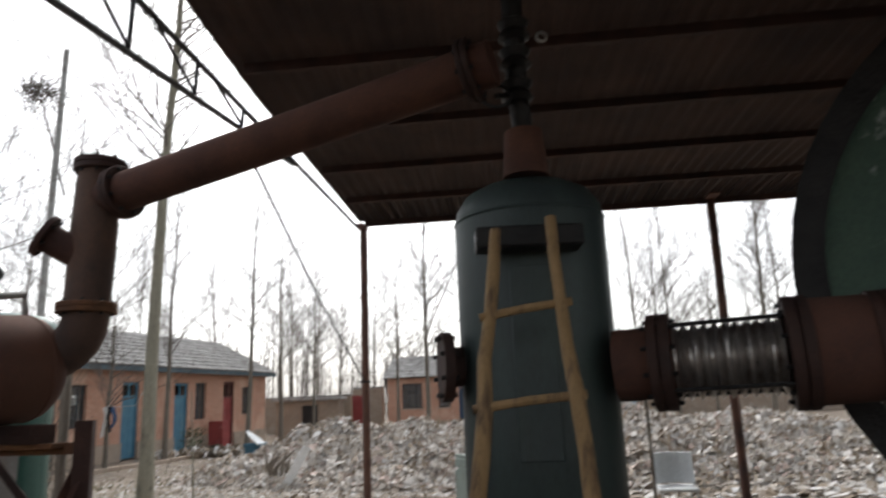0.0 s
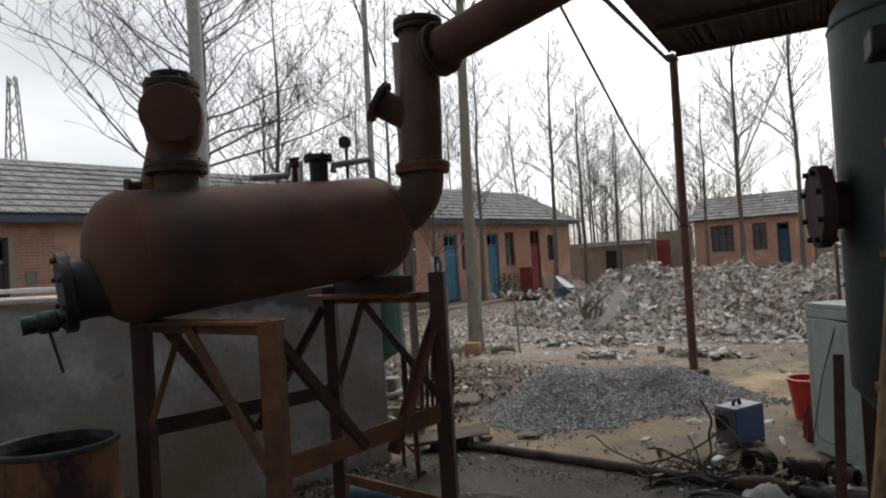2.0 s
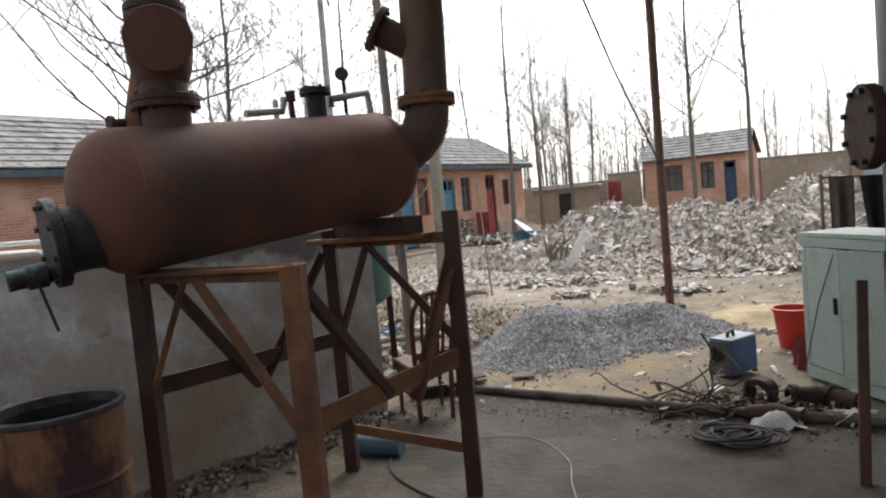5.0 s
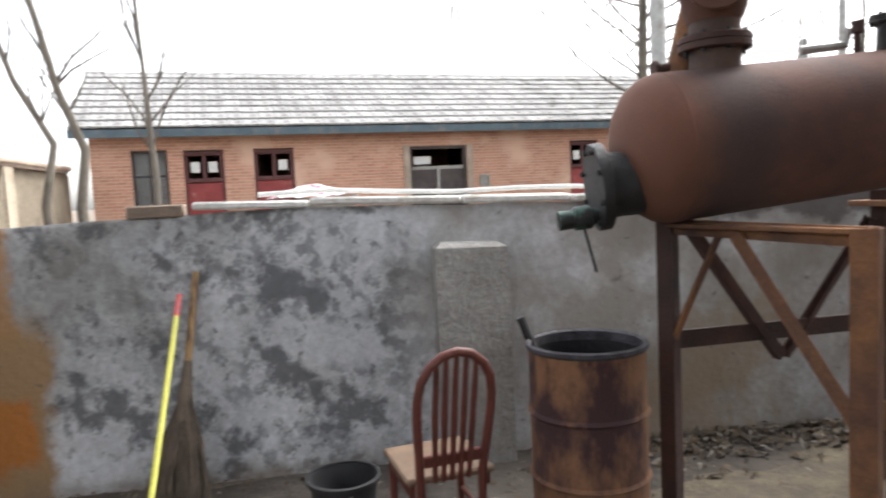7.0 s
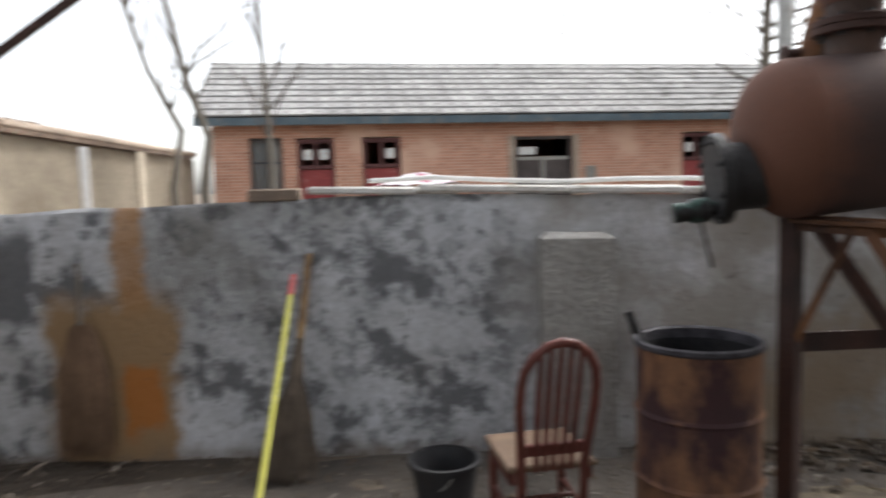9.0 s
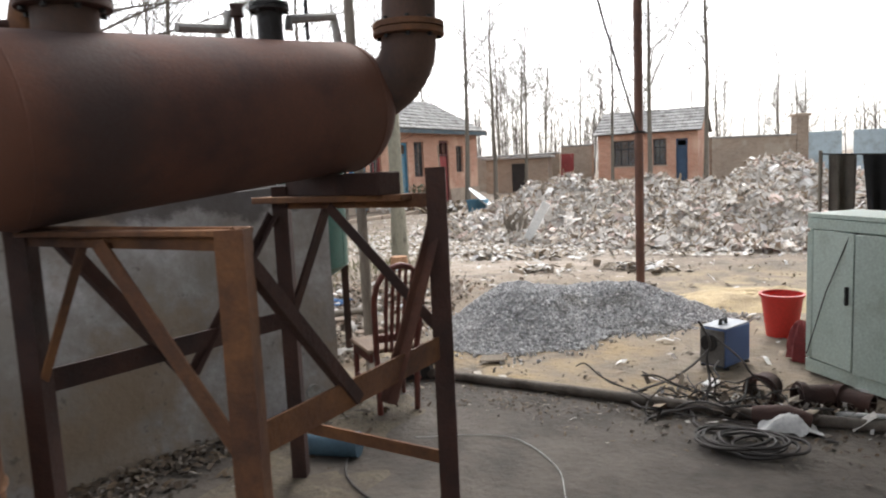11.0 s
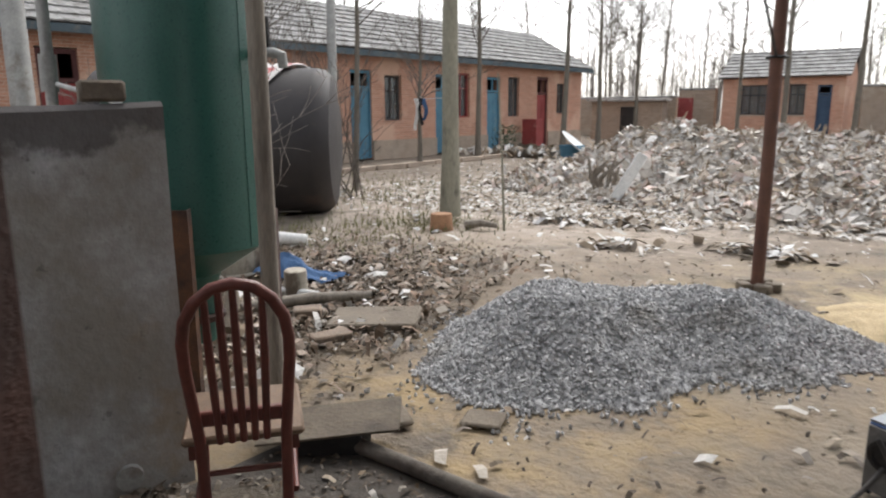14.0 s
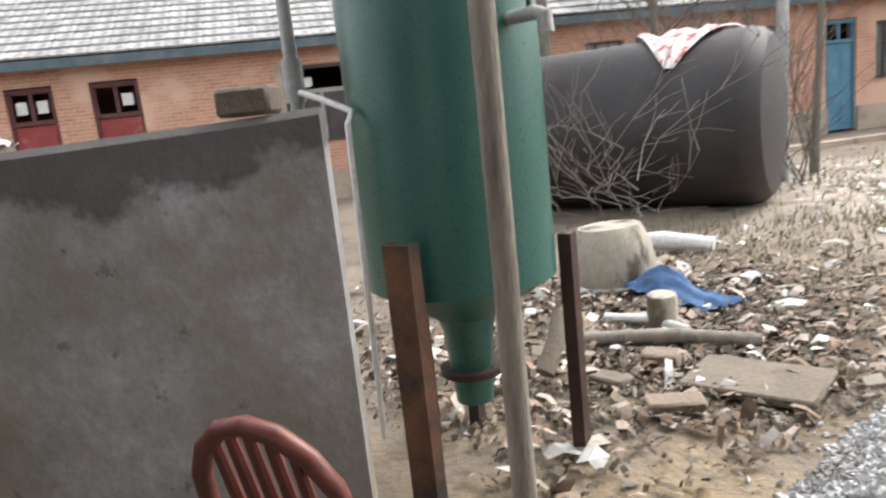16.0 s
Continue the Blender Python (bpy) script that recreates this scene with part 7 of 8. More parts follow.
# ---------- hut, far walls and gate ----------
def hut():
    d = Vector((0.985, -0.1, 0)).normalized()
    o = Vector((-7.5, 38.6, 0)) + d * 0.35
    nrm = Vector((d.y, -d.x, 0))
    rz = math.degrees(math.atan2(d.y, d.x))
    h = thing("brick_hut", "small orange brick hut with grey tiled roof", "house", o + d * 3)

    def m_(s, z, off=0.0):
        p = o + d * s + nrm * off
        return Matrix.Translation((p.x, p.y, z)) @ pose(0, 0, 0, 0, 0, rz)

    holes = [(0.84, 1.98, 1.15, 2.5), (2.89, 3.56, 1.15, 2.5), (4.03, 4.6, -0.1, 2.45)]
    facade(h, m_, 5.1, 2.85, holes, 0.25, M_BWALL)
    for s in (0.125, 4.975):
        b = BM()
        prof = [(-0.25, -0.1), (-3.8, -0.1), (-3.8, 2.85), (-2.0, 3.85), (-0.25, 2.85)]
        fa = [b.verts.new(m_(s - 0.125, z, k).translation) for k, z in prof]
        fb = [b.verts.new(m_(s + 0.125, z, k).translation) for k, z in prof]
        b.faces.new(fa)
        b.faces.new(fb[::-1])
        for k in range(5):
            b.faces.new((fa[k], fa[(k + 1) % 5], fb[(k + 1) % 5], fb[k]))
        bmesh.ops.recalc_face_normals(b, faces=b.faces[:])
        part("gable_wall", b, M_BWALL, h)
    part("back_wall", box(BM(), None, (5.1, 0.25, 2.95), m=m_(2.55, 1.375, -3.93)), M_BWALL, h)
    # ceiling carries the hut's indoor shade in its colour
    part("room_ceiling", box(BM(), None, (4.5, 3.5, 0.04), m=m_(2.55, 2.8, -2.0)), M_ROOM_SHADE, h)
    top = o + d * -0.2 + nrm * -2.0 + Vector((0, 0, 4.0))
    for sg in (1, -1):
        e = nrm * sg * 2.3 + Vector((0, 0, -1.2))
        b = BM()
        b.faces.new([b.verts.new(p) for p in (top, top + d * 5.5, top + d * 5.5 + e, top + e)])
        thicken(b, 0.05)
        rf = part("roof", b, M_DARKWOOD, h)
        roof_tiles(rf, top + Vector((0, 0, 0.03)), d, e.normalized(), 16, 7, 5.5 / 16, e.length / 7, None, seed=30 + sg)
    part("ridge_cap", tube(BM(), [top + d * (k * 1.1) + Vector((0, 0, 0.03)) for k in range(6)], 0.08, 8), M_TILE, h)
    window_unit(h, m_(1.41, 1.15, -0.12), 1.14, 1.35, M_DARKWOOD, 3)
    window_unit(h, m_(3.225, 1.15, -0.12), 0.67, 1.35, M_DARKWOOD, 2)
    door_unit(h, m_(4.315, 0.0, -0.02), 0.57, 2.45, mat("dark_blue_door_paint", (0.03, 0.06, 0.11), (0.05, 0.09, 0.15), 2.5, 0.7, 0, 0.12, 40), 0.4, 1)
    part("plinth", box(BM(), None, (3.98, 0.06, 0.5), m=m_(2.0, 0.2, 0.03)), M_PLINTH, h)


hut()


def far_walls():
    def run(name, p, q, hgt, material, label):
        p, q = Vector((*p, 0)), Vector((*q, 0))
        d = (q - p).normalized()
        w = thing(name, label, "wall", (p + q) / 2, kind="structure")
        n = (q - p).length
        b = BM()
        box(b, None, (n, 0.26, hgt + 0.1), m=Matrix.Translation((p + q) / 2 + Vector((0, 0, hgt / 2 - 0.05))) @ pose(0, 0, 0, 0, 0, math.degrees(math.atan2(d.y, d.x))))
        part("wall_body", b, material, w)
        b = BM()
        box(b, None, (n, 0.36, 0.1), m=Matrix.Translation((p + q) / 2 + Vector((0, 0, hgt + 0.05))) @ pose(0, 0, 0, 0, 0, math.degrees(math.atan2(d.y, d.x))), bevel=0.02)
        part("wall_cap", b, M_TILE, w)
        return w
    run("wall_far_1", (-9.35, 39.6), (-7.55, 39.3), 2.35, M_BGREY, "plain grey brick yard wall beside the hut")
    w = run("wall_far_2", (-16.5, 41.2), (-9.6, 40.2), 2.0, M_BGREY, "grey brick yard wall beyond the brick row")
    run("wall_far_3", (-1.5, 38.6), (2.55, 41.3), 2.35, M_BGREY, "grey brick yard wall from hut to gate")
    run("wall_far_4", (7.9, 43.2), (26.0, 46.0), 2.3, M_BGREY, "grey brick yard wall beyond the gate")
    run("wall_far_5", (26.0, 46.0), (30.0, 9.0), 2.3, M_BGREY, "grey brick yard wall closing the yard")
    g = thing("yard_gate", "closed blue-grey sheet steel gate between brick pillars", "gate", (5.1, 42.6, 0))
    rz = 20
    for x, y in ((2.85, 41.6), (7.45, 43.1)):
        part("gate_pillar", box(BM(), (x, y, 1.65), (0.62, 0.62, 3.4), rz, bevel=0.02), M_BGREY, g)
        part("pillar_cap", box(BM(), (x, y, 3.4), (0.78, 0.78, 0.14), rz, bevel=0.02), M_PLINTH, g)
    mg = mat("pale_blue_gate_paint", (0.38, 0.47, 0.52), (0.46, 0.55, 0.6), 1.5, 0.6, 0.1, 0.1, 30, (0.3, 0.34, 0.36), 2, (0.5, 0.7))
    for k, (x, y) in enumerate(((4.05, 42.0), (6.25, 42.7))):
        lf = part("gate_leaf", box(BM(), (x, y, 1.3), (1.75, 0.05, 2.4), rz, bevel=0.005), mg, g)
        for z in (0.3, 1.3, 2.3):
            part("leaf_rail", box(BM(), (x, y - 0.05, z), (1.7, 0.04, 0.08), rz), mg, lf)
    # low outhouse beside the brick row
    h = thing("outhouse", "low brown brick outhouse with a flat roof", "outhouse", (-11.2, 37.5, 0))
    part("wall", box(BM(), (-11.4, 38.0, 0.85), (3.4, 2.2, 1.9), 8, bevel=0.02), M_BGREY, h)
    part("roof", box(BM(), (-11.4, 37.9, 1.88), (3.8, 2.7, 0.12), 8, bevel=0.02), M_TILE, h)
    # dark slab on the solid wall, standing for the shade in an opening
    part("doorway", box(BM(), (-11.1, 36.88, 0.8), (0.8, 0.04, 1.5), 8), M_ROOM_SHADE, h)
    part("door", box(BM(), (-9.0, 39.38, 1.0), (0.75, 0.06, 1.95), -9, bevel=0.006), M_RED_DOOR, h)


far_walls()


# ---------- small things in the yard ----------
def welder():
    c, rz = Vector((-0.94, 6.03, 0)), -30
    t = thing("welding_machine", "blue steel welding machine with grey front panel", "welder", c)
    m = pose(c.x, c.y, 0.02, 0, 0, rz)
    part("case", box(BM(), None, (0.2, 0.34, 0.28), m=m @ Matrix.Translation((0, 0, 0.15)), bevel=0.008), M_BLUE, t)
    part("front_panel", box(BM(), None, (0.19, 0.012, 0.26), m=m @ Matrix.Translation((0, -0.176, 0.15)), bevel=0.004), M_PANEL, t)
    part("fan_ring", lathe(BM(), [(0.045, 0), (0.062, 0.004), (0.062, 0.014), (0.045, 0.014)], 20, m @ pose(-0.02, -0.183, 0.18, 90, 0, 0)), M_TAR, t)
    part("fan_grille", disc(BM(), m @ pose(-0.02, -0.183, 0.18, 90, 0, 0), 0.048, 0.006, 16, 0.001), M_TAR, t)
    part("top_plate", box(BM(), None, (0.195, 0.335, 0.008), m=m @ Matrix.Translation((0, 0, 0.294))), M_GREYMETAL, t)
    part("handle", tube(BM(), [m @ Vector((0, -0.07, 0.295)), m @ Vector((0, -0.06, 0.33)), m @ Vector((0, 0.0, 0.34)), m @ Vector((0, 0.01, 0.295))], 0.014, 8), M_TAR, t)
    for x in (-0.09, 0.09):
        for y in (-0.14, 0.14):
            part("foot", box(BM(), None, (0.03, 0.03, 0.02), m=m @ Matrix.Translation((x, y, 0))), M_TAR, t)


welder()


def cabinet():
    a, c = Vector((-0.4, 5.98, 0)), Vector((0.0, 5.42, 0))
    d = (c - a).normalized()
    n = Vector((-d.y, d.x, 0))          # away from the camera
    rz = math.degrees(math.atan2(d.y, d.x))
    t = thing("steel_cabinet", "pale green sheet-steel cabinet with its door ajar", "cabinet", a + d * 0.35 + n * 0.2)
    m = Matrix.Translation(a + Vector((0, 0, 0.02))) @ pose(0, 0, 0, 0, 0, rz)
    W, D, H = 0.82, 0.4, 1.08
    for nm, sz, at in (("side_panel", (0.02, D, H), (0.01, D / 2, H / 2)), ("side_panel", (0.02, D, H), (W - 0.01, D / 2, H / 2)), ("back_panel", (W - 0.04, 0.02, H), (W / 2, D - 0.01, H / 2)), ("bottom_panel", (W - 0.04, D - 0.05, 0.02), (W / 2, D / 2, 0.05)), ("top_panel", (W + 0.02, D + 0.02, 0.03), (W / 2, D / 2, H + 0.015)), ("door_stile", (0.05, 0.02, H - 0.2), (0.025, -0.011, H / 2)), ("top_rail", (W, 0.02, 0.07), (W / 2, -0.011, H - 0.04)), ("plinth_rail", (W, 0.02, 0.09), (W / 2, -0.011, 0.045))):
        part(nm, box(BM(), None, sz, m=m @ Matrix.Translation(at), bevel=0.003), M_CABINET, t)
    dr = part("door", box(BM(), None, (0.37, 0.018, H - 0.18), m=m @ pose(0.055, -0.012, 0.0, 0, 0, -4) @ Matrix.Translation((0.185, 0, H / 2 + 0.01)), bevel=0.004), M_CABINET, t)
    part("handle", box(BM(), None, (0.02, 0.03, 0.12), m=m @ Matrix.Translation((0.38, -0.05, H * 0.55)), bevel=0.004), M_TAR, dr)
    part("door", box(BM(), None, (0.34, 0.018, H - 0.18), m=m @ pose(W - 0.02, -0.012, 0.0, 0, 0, 10) @ Matrix.Translation((-0.17, 0, H / 2 + 0.01)), bevel=0.004), M_CABINET, t)
    b = BM()
    tube(b, [m @ Vector((0.02, -0.03, 0.12)), m @ Vector((0.22, -0.06, 0.6)), m @ Vector((0.38, -0.04, 0.98))], 0.004, 6)
    solid("loose_wire", b, M_CABLE, "thin dark wire hanging across the cabinet door", "wire")
    return m


CM = cabinet()


def hung_clothes():
    t = thing("clothes_stand", "thin wire line with dark clothes hung behind the cabinet", "clothes line", (0.3, 7.1, 0))
    p, q = Vector((-0.2, 7.2, 1.52)), Vector((1.4, 7.0, 1.5))
    part("line", tube(BM(), [p, (p + q) / 2 - Vector((0, 0, 0.03)), q], 0.006, 6), M_TAR, t)
    for e in (p, q):
        part("stake", tube(BM(), [(e.x, e.y, -0.05), (e.x, e.y, e.z + 0.03)], 0.016, 8), M_WOOD_GR, t)

    def cloth(x0, w, h, mt, lab, taper=0.0, seed=1):
        def fn(u, v):
            o = p + (q - p).normalized() * (x0 + w * (u - 0.5) * (1 - taper * v)) + Vector((0, 0, -h * v - 0.01))
            return o + Vector((0.0, 0.035 * math.sin(u * 11 + seed) * (0.3 + v) + (0.012 if v < 0.05 else 0), 0))
        b = sheet(16, 12, fn)
        thicken(b, 0.008)
        solid("hung_garment", b, mt, lab, "garment")
    cloth(0.16, 0.2, 0.5, M_CLOTH_GR, "grey-brown garment hung on the line", 0.1, 1)
    cloth(0.45, 0.3, 0.54, M_CLOTH_BK, "black garment hung on the line", 0.35, 3)


hung_clothes()


def cables():
    rnd = random.Random(14)
    c = Vector((-0.84, 4.46, 0.0))
    for k in range(3):
        t = thing("cable_coil", "loose coil of black welding cable on the floor", "cable", (c.x, c.y, 0.01), "cable coils")
        pts = []
        ox, oy = rnd.uniform(-0.05, 0.09), rnd.uniform(-0.05, 0.05)
        for i in range(46):
            a = i * 0.42 + k
            r = 0.14 + 0.045 * math.sin(i * 0.31 + k) + rnd.uniform(-0.008, 0.008)
            pts.append(c + Vector((ox + 1.25 * r * math.cos(a), oy + 0.85 * r * math.sin(a), 0.024 + 0.035 * abs(math.sin(i * 0.23 + k)) + 0.012 * k)))
        part("cable", tube(BM(), flow(pts, 2), 0.009, 6), M_CABLE, t)
    rw = random.Random(23)
    b = BM()
    for k in range(34):
        a0, r0 = rw.uniform(0, 6.28), rw.uniform(0.05, 0.34)
        p = Vector((-0.98 + 1.3 * r0 * math.cos(a0), 5.02 + 0.62 * r0 * math.sin(a0), 0.03))
        pts, way = [p.copy()], Vector((rw.uniform(-1, 1), rw.uniform(-0.6, 0.6), rw.uniform(0.1, 0.9)))
        for i in range(5):
            way = (way + Vector((rw.uniform(-0.7, 0.7), rw.uniform(-0.7, 0.7), rw.uniform(-0.75, 0.35)))).normalized()
            p = p + way * rw.uniform(0.07, 0.17)
            p.z = max(p.z, 0.022)
            pts.append(p.copy())
        tube(b, flow(pts, 4), rw.choice((0.004, 0.005, 0.007, 0.009)), 5, False)
    solid("wire_tangle", b, M_CABLE, "tangle of bent black wire and cable ends on the floor", "wire", kind="stuff")
    t = thing("power_cable", "black cable running from the welding machine", "cable", (-1.1, 5.8, 0.02))
    part("cable", tube(BM(), flow([(-1.05, 5.86, 0.16), (-1.13, 5.72, 0.1), (-1.27, 5.5, 0.04), (-1.44, 5.25, 0.03), (-1.52, 5.05, 0.04), (-1.44, 4.9, 0.03), (-1.3, 4.86, 0.03), (-1.1, 4.8, 0.03)]), 0.009, 6), M_CABLE, t)
    t = thing("power_cable", "thin grey cable trailing over the concrete floor", "cable", (-1.8, 4.2, 0.02))
    part("cable", tube(BM(), flow([(-2.6, 4.1, 0.02), (-2.1, 4.25, 0.02), (-1.75, 3.95, 0.02), (-1.62, 3.6, 0.02), (-1.45, 3.2, 0.02)]), 0.0035, 6), M_GALV, t)
    t = thing("power_cable", "black cable snaking beside the stand", "cable", (-2.4, 3.6, 0.02))
    part("cable", tube(BM(), flow([(-2.9, 3.9, 0.022), (-2.72, 3.52, 0.022), (-2.3, 3.25, 0.022), (-1.9, 3.15, 0.022)]), 0.007, 6), M_CABLE, t)
    g = thing("ground_pipe", "long rusty steel pipe lying along the floor's edge", "pipe", (-1.9, 5.1, 0))
    part("pipe_run", tube(BM(), [(-3.05, 5.2, 0.045), (-2.0, 5.07, 0.045), (-0.9, 4.9, 0.045), (0.4, 4.82, 0.045)], 0.034, 14), mat("dusty_steel_pipe", (0.09, 0.075, 0.062), (0.16, 0.138, 0.115), 5, 0.85, 0.0, 0.25, 45, (0.06, 0.045, 0.036), 4, (0.48, 0.64)), g)
    part("pipe_collar", tube(BM(), [(-3.08, 5.225, 0.06), (-2.98, 5.212, 0.06)], 0.056, 14), M_TAR, g)
    g = thing("steel_plate", "bent dark steel plate lying over the pipe's end", "plate", (-3.1, 5.25, 0))
    b = BM()
    box(b, None, (0.62, 0.3, 0.012), m=pose(-3.14, 5.2, 0.12, 4, -6, 32), bevel=0.003)
    part("plate_sheet", b, mat("dirty_dark_board", (0.09, 0.07, 0.052), (0.17, 0.138, 0.1), 4, 0.9, 0, 0.3, 40, (0.06, 0.048, 0.038), 3, (0.48, 0.64)), g)
    part("plate_block", box(BM(), (-3.15, 5.16, 0.055), (0.34, 0.18, 0.1), 32, bevel=0.01), M_TAR, g)
    # pipe offcuts and castings by the cabinet
    for k, (x, y, r, l, a) in enumerate(((-0.72, 5.22, 0.085, 0.18, 250), (-0.46, 5.18, 0.07, 0.2, 200), (-0.25, 5.2, 0.06, 0.24, 150))):
        t = thing("pipe_offcut", "short rusty pipe offcut lying on the ground", "pipe", (x, y, 0.01), "pipe offcuts")
        d = Vector((math.cos(radians(a)), math.sin(radians(a)), 0))
        m = up_m(Vector((x, y, r + 0.012)) - d * l / 2, d)
        part("pipe_shell", lathe(BM(), [(r - 0.012, 0), (r, 0), (r, 0), (r, l), (r, l), (r - 0.012, l), (r - 0.012, l), (r - 0.012, 0)], 22, m), M_RUST_DK, t)
        part("collar", lathe(BM(), [(r, l * 0.7), (r + 0.02, l * 0.7), (r + 0.02, l * 0.7), (r + 0.02, l * 0.9), (r + 0.02, l * 0.9), (r, l * 0.9)], 22, m), M_RUST_DK, t)
    b = BM()
    box(b, None, (0.16, 0.075, 0.06), m=pose(-1.03, 5.38, 0.04, 10, 0, 70), bevel=0.008)
    solid("white_carton", b, M_WHITE, "small white carton on the ground", "carton")

    def fn(u, v):
        return Vector((-0.62 + 0.34 * (u - 0.5) * (1 - 0.3 * v), 4.78 + 0.2 * (v - 0.5), 0.03 + 0.1 * math.sin(3.14 * u) * math.sin(3.14 * v) + 0.03 * fbm(u, v, 4, 2)))
    b = sheet(14, 12, fn)
    solid("plastic_bag", b, M_WHITE, "crumpled white plastic bag on the floor", "bag")
    b = BM()
    tube(b, [(-0.8, 4.82, 0.07), (-0.62, 4.8, 0.08), (-0.5, 4.78, 0.07)], [0.05, 0.065, 0.04], 14)
    solid("metal_canister", b, M_RUST_DK, "dull red metal canister lying on the floor", "canister")
    b = BM()
    tube(b, [(-0.35, 5.05, 0.03), (-0.05, 5.05, 0.04)], 0.015, 8)
    solid("white_stick", b, M_WHITE, "short white plastic stick on the ground", "stick")

    def rag(u, v):
        a = u * 6.283
        q = fbm(math.cos(a) * 1.5, math.sin(a) * 1.5 + v, 1.6, 1)
        r = (0.115 * math.sqrt(max(0.0, 1 - v ** 3)) + 0.035 * q * (1 - v)) if v < 0.99 else 0.001
        return Vector((-0.41 + 0.75 * r * math.cos(a), 6.3 + r * math.sin(a), 0.005 + 0.3 * v + 0.05 * q * v * (1 - v) * 4))
    b = sheet(30, 14, rag)
    solid("red_cloth", b, mat("dark_red_cloth", (0.13, 0.018, 0.02), (0.2, 0.03, 0.03), 6, 0.95, 0, 0.2, 50), "crumpled dark red cloth under the bucket", "cloth")


cables()


def litter_things():
    # cloths, pots and slabs round the green tank
    def cl(u, v):
        x, y = -5.35 + 0.75 * (u - 0.5), 7.35 + 0.34 * (v - 0.5) + 0.1 * u
        return Vector((x, y, 0.06 + 0.17 * math.exp(-((u - 0.3) / 0.3) ** 2 - ((v - 0.5) / 0.35) ** 2) + 0.05 * fbm(u, v, 4, 3)))
    b = sheet(24, 16, cl)
    solid("blue_jacket", b, M_CLOTH_BL, "crumpled blue cloth jacket thrown on rubble", "cloth")
    t = thing("stoneware_pot", "upturned broken stoneware pot stained brown", "pot", (-6.05, 7.35, 0))
    part("body", lathe(BM(), [(0.3, 0.0), (0.315, 0.04), (0.33, 0.18), (0.3, 0.34), (0.25, 0.46), (0.235, 0.48), (0, 0.49)], 30, pose(-6.05, 7.35, 0.0, 2, -3, 0)), M_POT, t)
    part("rim", lathe(BM(), [(0.3, -0.02), (0.335, -0.02), (0.34, 0.02), (0.31, 0.04)], 30, pose(-6.05, 7.35, 0.02, 2, -3, 0)), M_POT, t)
    b = BM()
    lathe(b, [(0, 0.24), (0.085, 0.24), (0.09, 0.23), (0.095, 0.0), (0, 0.0)], 20, pose(-4.98, 6.95, 0.0, 3, 2, 0))
    solid("concrete_block", b, M_POT, "stubby round concrete block standing in rubble", "block")
    for x, y, sx, sy, sz, rz, lab in ((-4.05, 6.75, 0.62, 0.42, 0.05, 28, "wide worn cement slab lying on rubble"), (-4.05, 6.27, 0.26, 0.13, 0.06, 62, "grey brick lying on the earth"), (-4.45, 6.2, 0.2, 0.12, 0.055, 20, "broken brick lying on the earth"), (-2.66, 5.74, 0.2, 0.17, 0.02, 12, "pale square board on the gravel's edge"), (-4.5, 6.55, 0.2, 0.14, 0.09, 40, "broken brick in the rubble"), (-3.02, 5.55, 0.1, 0.2, 0.03, 50, "flat stone on sandy earth")):
        b = BM()
        box(b, None, (sx, sy, sz), m=pose(x, y, sz / 2 + 0.012, 1, -1.5, rz), bevel=0.012)
        solid("cement_slab" if sx > 0.3 else "loose_brick" if sz > 0.05 else "flat_board", b, M_SLAB if sz < 0.06 or sx > 0.3 else M_BRICK_GR, lab, "slab" if sx > 0.3 else "brick" if sz > 0.05 else "board")
    for k, (p, q, r, mt, lab) in enumerate((((-5.0, 6.4, 0.06), (-4.35, 7.1, 0.08), 0.045, M_WOOD_GR, "grey log lying in the rubble"), ((-5.3, 6.75, 0.05), (-4.75, 6.95, 0.07), 0.03, M_WHITE, "pale stick lying in the rubble"), ((-4.6, 5.9, 0.1), (-4.75, 6.1, 0.35), 0.05, M_SLAB, "broken cement post leaning in the rubble"))):
        b = BM()
        tube(b, [p, ((p[0] + q[0]) / 2, (p[1] + q[1]) / 2 + 0.03, (p[2] + q[2]) / 2 + 0.02), q], [r, r * 0.95, r * 0.8], 10)
        solid("log", b, mt, lab, "log")
    b = BM()
    tube(b, [(-6.95, 8.2, 0.09), (-6.7, 8.34, 0.11), (-6.35, 8.6, 0.08)], [0.07, 0.085, 0.06], 14)
    solid("white_roll", b, M_WHITE, "white plastic roll lying by the black tank", "roll")
    b = BM()
    tube(b, [(-4.1, 4.55, 0.05), (-3.75, 4.6, 0.09), (-3.5, 4.45, 0.1)], [0.05, 0.06, 0.05], 12)
    solid("pump", b, M_GALV, "small grey pump fitting lying at the wall's foot", "pump")
    b = BM()
    tube(b, [(-3.1, 3.75, 0.075), (-2.8, 3.8, 0.075)], 0.07, 14)
    solid("blue_canister", b, mat("dull_blue_canister", (0.05, 0.11, 0.16), (0.08, 0.15, 0.2), 5, 0.6, 0, 0.1, 50), "dull blue canister lying under the stand", "canister")

    def rub(rnd):
        while True:
            x, y = rnd.gauss(-5.0, 0.9), rnd.gauss(6.9, 1.2)
            if x < -3.3 - 0.15 * (y - 5) or y > 8.6:
                if y > 5.0 + 0.2 * (x + 5) and (Vector((x + 4.13, y - 5.27)).length > 0.1) and y < 9.6:
                    return Vector((x, y, 0.02 + 0.02 * rnd.random())), Vector((0, 0, 1))
    scraps("rubble", 11000, rub, 0.018, M_RUBBLE, "brown rubble, bark and dead leaves strewn on the ground", "rubble", 31, 0.5, 0.6)
    scraps("dead_leaves", 1900, rub, 0.032, M_LEAVES, "curled brown dead leaves and bark on the rubble", "leaves", 61, 0.5, 0.7)
